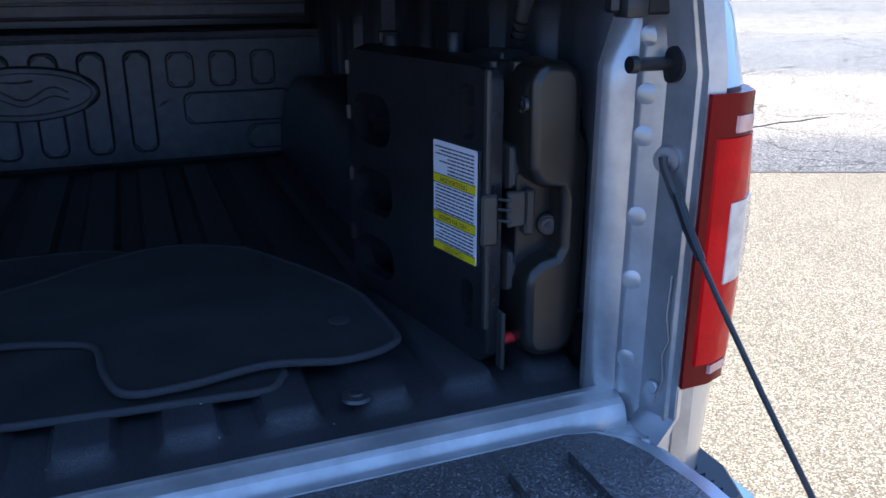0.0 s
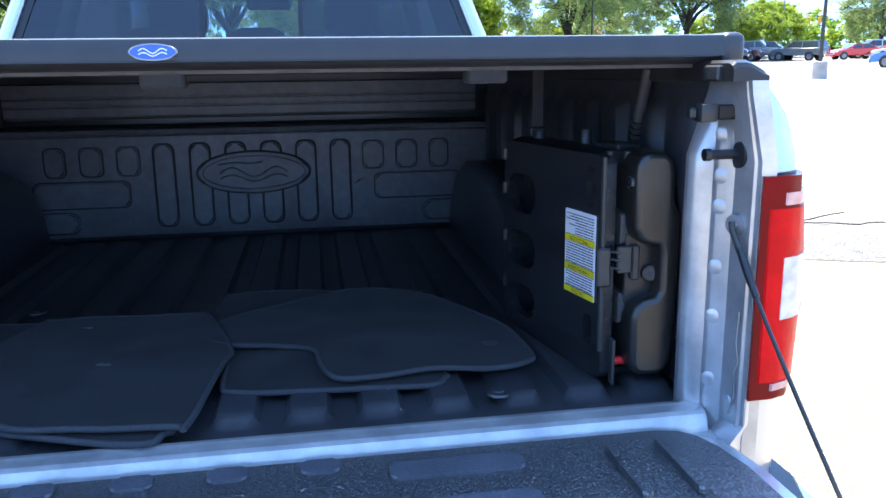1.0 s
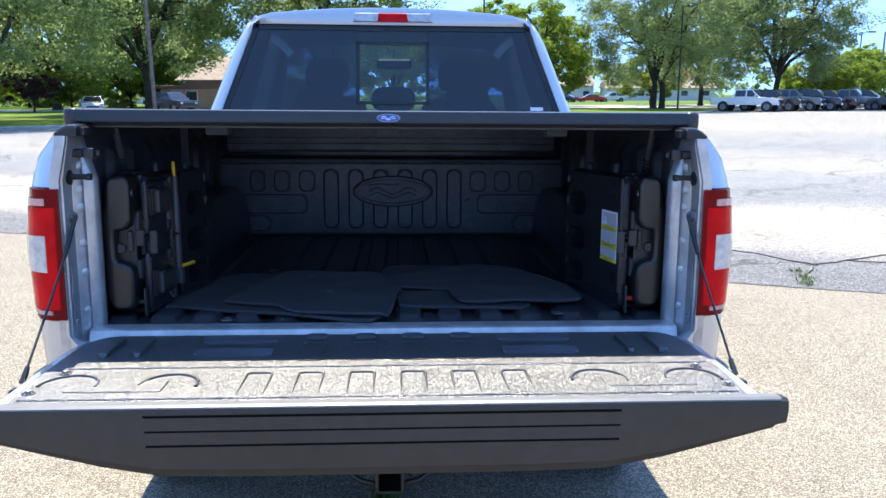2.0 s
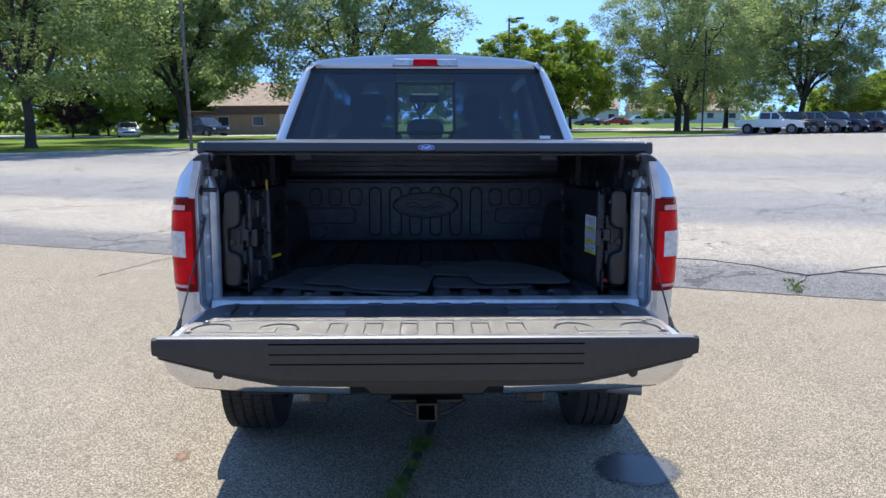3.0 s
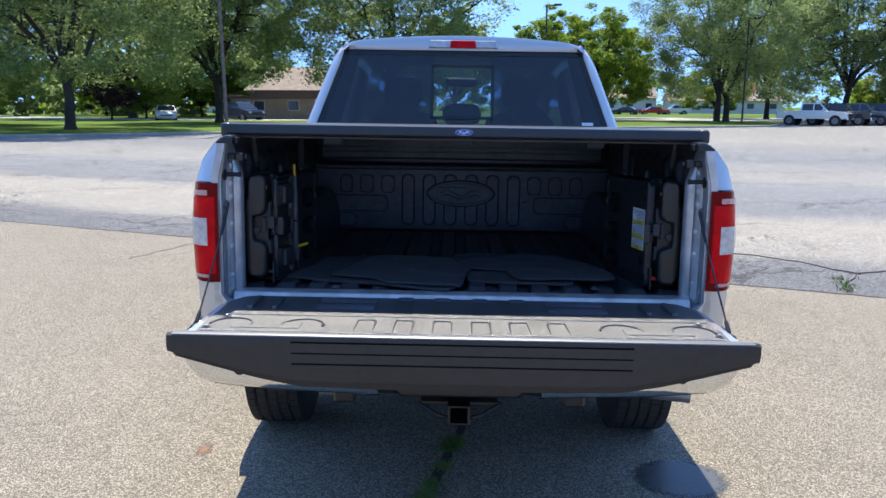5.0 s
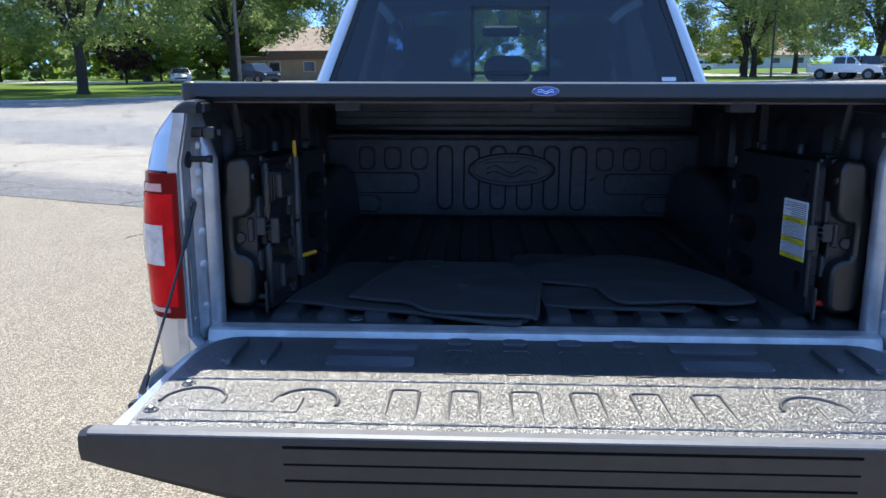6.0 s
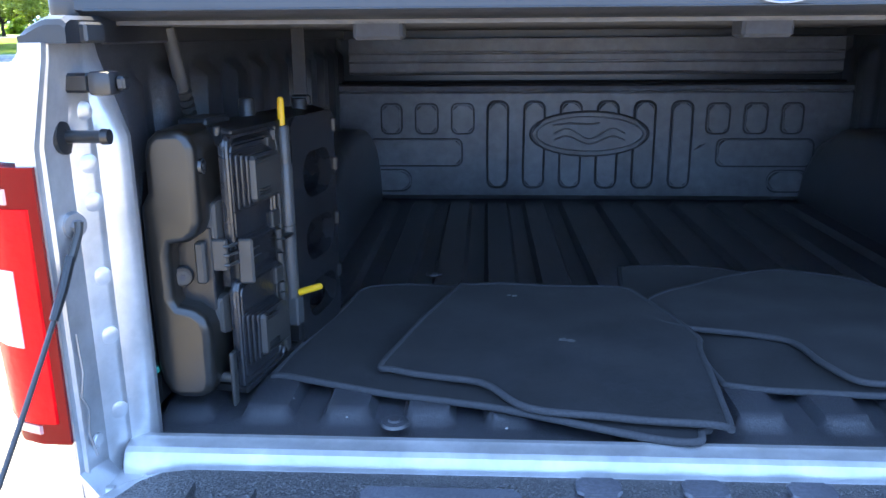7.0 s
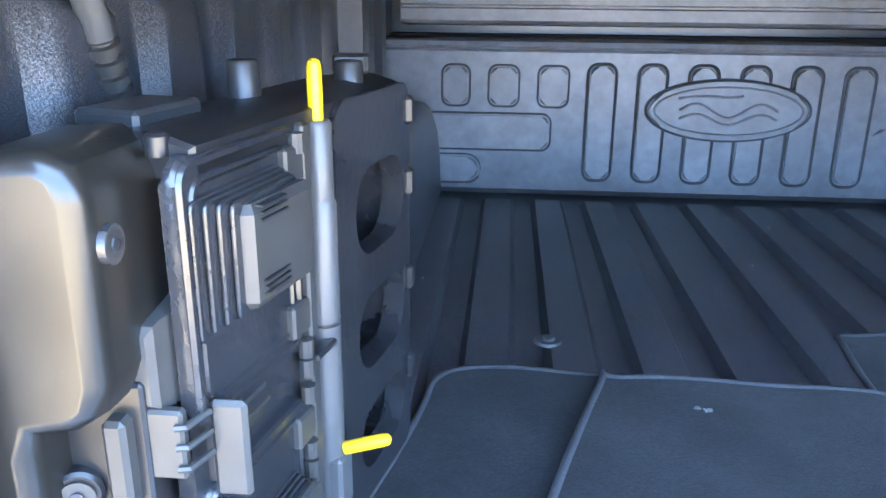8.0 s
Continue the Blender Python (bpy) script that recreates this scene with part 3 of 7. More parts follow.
    low = [(-x, z) for x, z in reversed(half[1:])] + half
    b = Bm()
    rings = []
    for x, z in low:
        rings.append([(x, -0.592, 0.913), (x, -0.598, 0.9235), (x, -0.628, 0.9275), (x, -0.638, 0.922), (x, -0.640, 0.90), (x, -0.640 + (0.92 - z) * 0.12, z + 0.004), (x, -0.630 + (0.92 - z) * 0.12, z), (x, -0.592, z + 0.01)])
    b.loft(rings)
    trim = part("step_trim", b, TRIM, gate, "charcoal plastic trim with long grooves", 18)
    # sun glint on the trim's top edge, added as a pale strip
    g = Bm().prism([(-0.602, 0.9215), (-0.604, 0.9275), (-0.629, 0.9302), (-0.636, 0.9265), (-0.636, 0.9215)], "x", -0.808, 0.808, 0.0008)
    part("trim_glint", g, TRIM_GLINT, trim, "pale satin strip added for the sun glint along the trim's top", 30)
    # the grooves' shade, drawn as near-black strips on the flat face
    for z in (0.909, 0.877, 0.845):
        g = Bm().box(-0.475, 0.475, -0.6425 + (0.92 - z) * 0.12, -0.62, z - 0.0023, z + 0.0023, 0.0008)
        part("groove_shade", g, SHADE_BLACK, trim)
    g = Bm().prism([(x, z - 0.001) for x, z in low] + [(x * 0.985, z - 0.018) for x, z in reversed(low)], "y", -0.61, -0.58, 0.003)
    part("trim_lip", g, BLACK, trim)
    for s in (-1, 1):
        # Check cable from the jamb's stud to the gate's side.
        g = Bm()
        a, e = Vector((s * 0.806, -0.070, 1.222)), Vector((s * 0.819, -0.388, 0.896))
        slack = 0.12
        bow = [(0.807, -0.070, 1.19), (0.808, -0.071, 1.156), (0.812, -0.079, 1.120), (0.816, -0.098, 1.083), (0.819, -0.125, 1.053), (0.820, -0.152, 1.030), (0.821, -0.180, 1.008), (0.822, -0.216, 0.988), (0.822, -0.256, 0.968), (0.821, -0.300, 0.945), (0.820, -0.345, 0.920)]
        pts = [a] + [a.lerp(e, (k + 1) / 12).lerp(Vector((s * x, y, z)), slack) for k, (x, y, z) in enumerate(bow)] + [e]
        g.tube(pts[1:], 0.0031, 8)
        cable = part("check_cable", g, CABLE, gate, "black braided gate check cable")
        g = Bm()
        g.tube([a + Vector((0, 0.003, 0.012)), a, pts[1]], [0.0055, 0.0048, 0.0055], 8)
        part("cable_eye", g, GREYPLASTIC, cable, "dull cable end")
        g = Bm().tube([pts[1] + Vector((0, 0, 0.004)), pts[2], pts[3]], [0.0060, 0.0060, 0.0050], 10)
        part("cable_sleeve", g, BLACK, cable)
        g = Bm().tube([pts[11], pts[12]], [0.006, 0.008], 8)
        part("cable_sleeve", g, BLACK, cable)
        # rubber stop on the gate's side, past the cable's end
        g = Bm().box(min(s * 0.804, s * 0.822), max(s * 0.804, s * 0.822), -0.452, -0.424, 0.884, 0.9005, 0.004)
        part("gate_stop", g, BLACK, gate, "small black rubber stop")


def bumper(truck):
    bp = new("rear_bumper")
    bp.parent = truck
    bp.empty_display_size = 0.1
    tagged(bp, "chrome rear bumper with a black step pad")
    def sec(x):
        a = abs(x)
        pull = 0.06 * max(0.0, (a - 0.62) / 0.32) ** 2
        zl = 0.604 + 0.020 * max(0.0, min(1.0, (a - 0.30) / 0.5)) + 0.05 * max(0.0, min(1.0, (a - 0.84) / 0.1)) ** 2
        zt = 0.805
        y = -0.215 + pull
        return [(x, y + 0.060, zl - 0.004), (x, y + 0.032, zl - 0.002), (x, y + 0.012, zl + 0.006), (x, y + 0.001, zl + 0.018), (x, y - 0.003, zl + 0.036), (x, y - 0.001, zl + 0.075), (x, y + 0.003, zt - 0.05), (x, y + 0.010, zt - 0.018), (x, y + 0.026, zt), (x, y + 0.12, zt), (x, y + 0.12, zl)]
    for s in (-1, 1):
        xs = [0.275, 0.30, 0.40, 0.52, 0.64, 0.72, 0.79, 0.85, 0.895, 0.925, 0.940]
        b = Bm().loft([sec(s * x) for x in xs])
        side = part("chrome_face", b, CHROME, bp, "chrome bumper face")
        n = Bm()
        n.tube([(s * 0.742, -0.195, 0.686), (s * 0.742, -0.2105, 0.686), (s * 0.742, -0.212, 0.686)], [0.017, 0.017, 0.012], 20)
        # dark underbody reflection at the chrome's lower edge, drawn as a black tube
        dark_line = Bm().tube([(s * x, sec(x)[0][1], sec(x)[0][2] - 0.002) for x in xs[:-3]], 0.008, 6)
        part("lower_reflection", dark_line, BLACK, side)
        part("parking_sensor", n, BLACK, side, "dark parking sensor")
        # corner step pad
        n = Bm().prism([(s * 0.80, -0.192), (s * 0.86, -0.172), (s * 0.916, -0.138), (s * 0.938, -0.08), (s * 0.938, 0.03), (s * 0.88, 0.04), (s * 0.80, -0.06)], "z", 0.801, 0.818, 0.005)
        pad = part("corner_step", n, BLACK, bp, "black ribbed corner step")
        for k in range(8):
            n = Bm().box(min(s * 0.872, s * 0.900), max(s * 0.872, s * 0.900), -0.120 + 0.0165 * k, -0.110 + 0.0165 * k, 0.816, 0.8205, 0.001)
            part("step_rib", n, BLACK, pad)
    b = Bm()
    b.prism([(-0.26, 0.66), (-0.20, 0.60), (0.20, 0.60), (0.26, 0.66), (0.28, 0.80), (-0.28, 0.80)], "y", -0.195, -0.10, 0.008)
    part("step_pad", b, BLACK, bp, "black moulded centre step")
    b = Bm().box(-0.13, 0.13, -0.199, -0.19, 0.648, 0.654, 0.001)
    part("plate_lamp_strip", b, CHROME, bp)
    b = Bm().box(-0.165, 0.165, -0.193, -0.185, 0.66, 0.79, 0.002)
    part("plate_recess", b, BLACK, bp)
    b = Bm()
    for x0, x1, z0, z1 in ((-0.039, -0.030, 0.468, 0.540), (0.030, 0.039, 0.468, 0.540), (-0.039, 0.039, 0.468, 0.477), (-0.039, 0.039, 0.531, 0.540)):
        b.box(x0, x1, -0.11, 0.10, z0, z1, 0.002)
    b.box(-0.14, 0.14, -0.06, 0.02, 0.525, 0.54, 0.004)
    b.tube([(-0.15, -0.05, 0.53), (-0.08, -0.09, 0.50), (-0.04, -0.08, 0.485)], 0.008, 8)
    b.tube([(0.15, -0.05, 0.53), (0.08, -0.09, 0.50), (0.04, -0.08, 0.485)], 0.008, 8)
    b.tube([(-0.70, 0.03, 0.57), (0.70, 0.03, 0.57)], 0.035, 10)
    part("hitch_receiver", b, BLACK, truck, "black square hitch receiver")
    b = Bm()
    b.tube([(0.60, 0.9, 0.545), (0.62, 0.16, 0.55), (0.70, 0.04, 0.556), (0.835, 0.0, 0.558), (0.834, 0.0, 0.558), (0.80, 0.005, 0.558)], [0.026, 0.026, 0.026, 0.028, 0.024, 0.022], 14)
    part("exhaust_pipe", b, STEEL, truck, "dull steel exhaust pipe")
    b = Bm()
    for s in (-1, 1):
        b.box(min(s * 0.38, s * 0.46), max(s * 0.38, s * 0.46), 0.0, 5.2, 0.50, 0.66, 0.01)
    b.tube([(-0.75, 1.10, 0.40), (0.75, 1.10, 0.40)], 0.05, 10)
    b.tube([(-0.13, 1.10, 0.40), (0.0, 1.10, 0.40), (0.13, 1.10, 0.40)], [0.06, 0.16, 0.06], 14)
    b.box(-0.62, 0.62, 0.3, 0.62, 0.58, 0.80, 0.03)
    part("chassis", b, BLACK, truck)


def wheel(truck, x, y):
    s = 1 if x > 0 else -1
    w = new("wheel")
    w.parent = truck
    w.empty_display_size = 0.1
    prof = [(-0.135, 0.26), (-0.135, 0.33), (-0.128, 0.375), (-0.112, 0.395), (-0.08, 0.402), (0, 0.404), (0.08, 0.402), (0.112, 0.395), (0.128, 0.375), (0.135, 0.33), (0.135, 0.26)]
    b = Bm()
    n = 56
    rings = []
    for k in range(n + 1):
        a = 2 * math.pi * k / n
        rings.append([(x + u, y + r * math.cos(a), 0.404 + GROUND + r * math.sin(a)) for u, r in prof])
    b.loft(rings, False, False)
    part("tyre", b, RUBBER, w, "black road tyre")
    for u in (-0.075, -0.025, 0.025, 0.075):
        b = Bm()
        b.tube([(x + u, y + 0.4035 * math.cos(2 * math.pi * k / n), 0.404 + GROUND + 0.4035 * math.sin(2 * math.pi * k / n)) for k in range(n + 1)], 0.004, 5, False)
        part("tread_groove", b, BLACK, w)
    for u0 in (-0.10, -0.05, 0.0, 0.05, 0.10):
        b = Bm()
        for k in range(n):
            a = 2 * math.pi * (k + (0.5 if u0 in (-0.05, 0.05) else 0)) / n
            m = Matrix.Translation((x + u0, y, 0.404 + GROUND)) @ Matrix.Rotation(a, 4, "X")
            b.box(-0.0185, 0.0185, -0.0212, 0.0212, 0.396, 0.4065, 0.0, m=m)
        part("tread", b, RUBBER, w)
    b = Bm()
    b.tube([(x - s * 0.1, y, 0.404 + GROUND), (x + s * 0.10, y, 0.404 + GROUND)], 0.262, 32)
    b.tube([(x + s * 0.10, y, 0.404 + GROUND), (x + s * 0.125, y, 0.404 + GROUND)], [0.08, 0.06], 16)
    for k in range(6):
        m = Matrix.Translation((x + s * 0.112, y, 0.404 + GROUND)) @ Matrix.Rotation(k * math.pi / 3, 4, "X")
        b.box(-0.012, 0.012, -0.035, 0.035, 0.05, 0.258, 0.006, m=m)
    part("rim", b, STEEL, w, "silver six-spoke rim")


def cab(truck):
    c = new("cab")
    c.parent = truck
    c.empty_display_size = 0.1
    tagged(c, "silver crew cab with a sliding rear window")
    # Roof shell and side frames; rear opening follows the sloping back.
    def yb(z):
        return 1.83 + (z - 1.30) * 0.33
    def half(z):
        return 0.965 - max(0.0, (z - 1.38)) * 0.36
    # back wall below and round the window
    def back(pts, name, thick=0.05):
        b = Bm()
        b.loft([[(x, yb(z) + d, z) for x, z in pts] for d in (0.0, thick)])
        return part(name, b, SILVER, c, "", 40)
    back([(-0.955, 0.60), (0.955, 0.60), (0.97, 1.36), (0.955, 1.44), (-0.955, 1.44), (-0.97, 1.36)], "back_wall")
    for s in (-1, 1):
        b = Bm()
        rows = []
        for k in range(9):
            z = 1.44 + (1.985 - 1.44) * k / 8
            xo = half(z) - (0.03 * max(0, (k - 6) / 2) ** 2)
            xi = 0.872 - (z - 1.44) * 0.335
            xo = max(xo, xi + 0.02)
            y = yb(z)
            rows.append([(s * xi, y - 0.004, z), (s * (xi + 0.01), y - 0.010, z), (s * (xo - 0.03), y + 0.0, z), (s * (xo - 0.006), y + 0.03, z), (s * xo, y + 0.09, z), (s * xo, y + 0.16, z), (s * (xo - 0.05), y + 0.16, z), (s * xi, y + 0.05, z)])
        b.loft(rows)
        part("rear_pillar", b, SILVER, c, "", 50)
        b = Bm()
        rows = []
        for k in range(3):
            z = 1.93 + 0.06 * k / 2
            rows.append([(s * 0.695, yb(z) - 0.006, z), (s * 0.715, yb(z) - 0.004, z), (s * 0.715, yb(z) + 0.05, z), (s * 0.695, yb(z) + 0.05, z)])
        b.loft(rows)
        part("roof_ditch_trim", b, BLACK, c)
    # Roof: crowned sheet with thickness.
    def roof(u, v, d=0.0):
        y = 2.045 + 1.36 * v
        x = (u - 0.5) * 2 * (0.735 - 0.02 * v)
        crown = 0.045 * (1 - (2 * u - 1) ** 2) + 0.02 * math.sin(math.pi * min(1, v * 1.1))
        edge = -0.05 * max(0.0, abs(2 * u - 1) - 0.9) / 0.1
        return (x, y, 1.985 + crown + edge - d - 0.02 * max(0, v - 0.75) / 0.25)
    b = Bm()
    b.grid(24, 16, roof)
    b.grid(24, 16, lambda u, v: roof(u, v, 0.04))
    part("roof", b, SILVER, c, "silver painted roof", 60)
    b = Bm()
    b.grid(24, 16, lambda u, v: roof(0.03 + 0.94 * u, 0.03 + 0.94 * v, 0.048))
    part("headliner", b, SEAT, c, "dark grey headliner", 60)
    b = Bm()
    rows = []
    for k in range(25):
        u = k / 24
        x, y, z = roof(u, 0.0)
        rows.append([(x, y - 0.002, z + 0.001), (x, y - 0.014, z - 0.018), (x, yb(1.95) - 0.004, 1.945), (x, y + 0.04, 1.945), (x, y + 0.04, z - 0.005)])
    b.loft(rows)
    part("roof_rear_edge", b, SILVER, c, "", 50)
    # Third brake light.
    b = Bm()
    b.prism([(-0.205, 1.957), (0.205, 1.957), (0.192, 2.004), (-0.192, 2.004)], "y", 2.022, 2.06, 0.006)
    lamp = part("high_brake_light", b, LENS_WHITE, c, "clear and red high brake light")
    part("red_lens", Bm().prism([(-0.078, 1.960), (0.078, 1.960), (0.072, 2.001), (-0.072, 2.001)], "y", 2.017, 2.03, 0.003), LENS_RED, lamp)
    # Rear window: pane, dark frit border and slider frame.
    def wp(x, z, d=0.0):
        return (x, yb(z) + 0.012 + d, z)
    for x0, x1, u0, u1, mat in ((-0.866, -0.177, -0.697, -0.177, PRIVACY), (-0.176, 0.176, -0.176, 0.176, SLIDERGLASS), (0.177, 0.866, 0.177, 0.697, PRIVACY)):
        b = Bm().loft([[wp(x0, 1.44, d), wp(x1, 1.44, d), wp(u1, 1.945, d), wp(u0, 1.945, d)] for d in (0.0, 0.004)])
        part("rear_glass", b, mat, c, "dark privacy glass")
    b = Bm()
    for x0, x1, z0, z1 in ((-0.70, 0.70, 1.918, 1.945), (-0.185, 0.185, 1.845, 1.862), (-0.185, 0.185, 1.545, 1.56), (-0.185, -0.168, 1.545, 1.862), (0.168, 0.185, 1.545, 1.862), (-0.866, 0.866, 1.44, 1.50)):
        b.loft([[wp(x0, z0, -0.004), wp(x1, z0, -0.004), wp(x1, z1, -0.004), wp(x0, z1, -0.004)], [wp(x0, z0, 0.008), wp(x1, z0, 0.008), wp(x1, z1, 0.008), wp(x0, z1, 0.008)]])
    for s in (-1, 1):
        b.loft([[wp(s * 0.872, 1.44, d), wp(s * 0.845, 1.44, d), wp(s * 0.672, 1.945, d), wp(s * 0.70, 1.945, d)] for d in (-0.004, 0.008)])
    part("slider_frame", b, BLACK, c, "black sliding window frame")
    for s in (-1, 1):
        b = Bm().loft([[wp(s * 0.868, 1.44, d), wp(s * 0.735, 1.44, d), wp(s * 0.610, 1.945, d), wp(s * 0.695, 1.945, d)] for d in (0.030, 0.040)])
        part("pillar_trim", b, SEAT, c, "dark inner pillar trim", 0)
    b = Bm().loft([[wp(x, z, d) for x, z in ((0.70, 1.517), (0.765, 1.517), (0.765, 1.535), (0.70, 1.535))] for d in (-0.003, -0.001)])
    part("window_sticker", b, LABEL, c, "small pale sticker")
    # Side structure, doors and glass.
    for s in (-1, 1):
        for y0, y1, nm in ((1.90, 2.78, "rear_door"), (2.80, 3.86, "front_door")):
            d = body_side(nm, c, s, y0, y1, 1.40, None, 0.50, "", 12)
            h = Bm().box(min(s * 0.985, s * 1.02), max(s * 0.985, s * 1.02), y0 + 0.10, y0 + 0.30, 1.18, 1.21, 0.006)
            part("door_handle", h, CHROME, d)
        b = Bm()
        for ya, yt, w in ((2.78, 2.74, 0.05), (3.30, 3.30, 0.0)):
            if w:
                b.loft([[(s * half(1.40), ya - w, 1.40), (s * half(1.40), ya + w, 1.40), (s * half(1.93), yt + w, 1.95), (s * half(1.93), yt - w, 1.95)], [(s * (half(1.40) - 0.05), ya - w, 1.40), (s * (half(1.40) - 0.05), ya + w, 1.40), (s * (half(1.93) - 0.05), yt + w, 1.95), (s * (half(1.93) - 0.05), yt - w, 1.95)]])
        b.tube([(s * 0.93, 4.02, 1.36), (s * 0.80, 3.62, 1.76), (s * 0.735, 3.36, 1.955)], [0.05, 0.045, 0.04], 8)
        b.tube([(s * 0.735, 3.40, 1.95), (s * 0.735, 2.7, 1.96), (s * 0.715, 2.16, 1.955)], 0.035, 8)
        part("side_frame", b, BLACK, c)
        b = Bm()
        for ya, yb2, ta, tb in ((2.03, 2.73, 2.12, 2.69), (2.83, 3.84, 2.79, 3.34)):
            b.loft([[(s * (half(1.40) - d), ya, 1.40), (s * (half(1.40) - d), yb2, 1.40), (s * (half(1.93) - d), tb, 1.93), (s * (half(1.93) - d), ta, 1.93)] for d in (0.02, 0.025)])
        part("side_glass", b, DARKGLASS, c, "dark side glass")
        b = Bm().box(min(s * 1.0, s * 1.20), max(s * 1.0, s * 1.20), 3.72, 3.82, 1.38, 1.60, 0.03)
        part("door_mirror", b, BLACK, c)
    b = Bm().loft([[(-0.90, 4.00, 1.36 + d), (0.90, 4.00, 1.36 + d), (0.70, 3.38, 1.96 + d), (-0.70, 3.38, 1.96 + d)] for d in (0, 0.005)])
    part("windscreen", b, CLEARGLASS, c, "clear windscreen")
    b = Bm().box(-0.90, 0.90, 3.55, 4.05, 1.00, 1.36, 0.04)
    part("dashboard", b, BLACK, c)
    b = Bm().box(-0.93, 0.93, 1.95, 4.0, 0.55, 0.62, 0.01)
    part("cab_floor", b, BLACK, c)
    b = Bm().box(-0.12, 0.12, 3.40, 3.43, 1.80, 1.87, 0.015)
    b.tube([(0, 3.42, 1.86), (0, 3.48, 1.93)], 0.01, 8)
    part("inner_mirror", b, BLACK, c, "black rear-view mirror")


def seats(truck):
    for x, y, back in ((-0.42, 3.05, 0), (0.42, 3.05, 0), (-0.40, 2.25, 1), (0.0, 2.25, 1), (0.40, 2.25, 1)):
        w = 0.25 if not back else 0.20
        st = new("seat")
        st.parent = truck
        st.empty_display_size = 0.1
        top = 1.60 if not back else 1.50
        b = Bm().prism(rrect(x - w, x + w, 0.95, top, 0.10, 5), "y", y - 0.07, y + 0.07, 0.04, seg=3)
        part("backrest", b, SEAT, st)
        b = Bm().box(x - w, x + w, y, y + 0.5, 0.80, 0.98, 0.05)
        part("cushion", b, SEAT, st)
        hw = 0.135 if not back else 0.12
        z = top + (0.04 if not back else 0.01)
        b = Bm().prism(rrect(x - hw, x + hw, z, z + (0.20 if not back else 0.13), 0.06, 5), "y", y - 0.06, y + 0.05, 0.03, seg=3)
        b.tube([(x - 0.06, y, top - 0.05), (x - 0.06, y, z + 0.05)], 0.008, 8)
        b.tube([(x + 0.06, y, top - 0.05), (x + 0.06, y, z + 0.05)], 0.008, 8)
        part("headrest", b, SEAT, st)


def truck_front(truck):
    for s in (-1, 1):
        body_side("front_fender", truck, s, 3.88, 5.45, 1.30, 4.78, 0.46, "", 40)
        b = Bm().prism(rrect(min(s * 0.62, s * 0.93), max(s * 0.62, s * 0.93), 0.98, 1.20, 0.03), "y", 5.43, 5.50, 0.01)
        part("headlight", b, LENS_WHITE, truck)
    b = Bm()
    b.grid(20, 14, lambda u, v: ((u - 0.5) * 2 * (0.90 - 0.06 * v), 4.00 + 1.45 * v, 1.36 - 0.10 * v * v - 0.05 * (2 * u - 1) ** 4 + 0.02 * math.sin(math.pi * u)))
    part("hood", b, SILVER, truck, "", 60)
    part("front_fascia", Bm().box(-0.90, 0.90, 5.38, 5.48, 0.62, 1.26, 0.03), SILVER, truck)
    part("grille", Bm().prism(rrect(-0.58, 0.58, 0.88, 1.22, 0.05), "y", 5.47, 5.51, 0.01), BLACK, truck)
    part("front_bumper", Bm().box(-0.94, 0.94, 5.45, 5.62, 0.55, 0.80, 0.04), CHROME, truck)


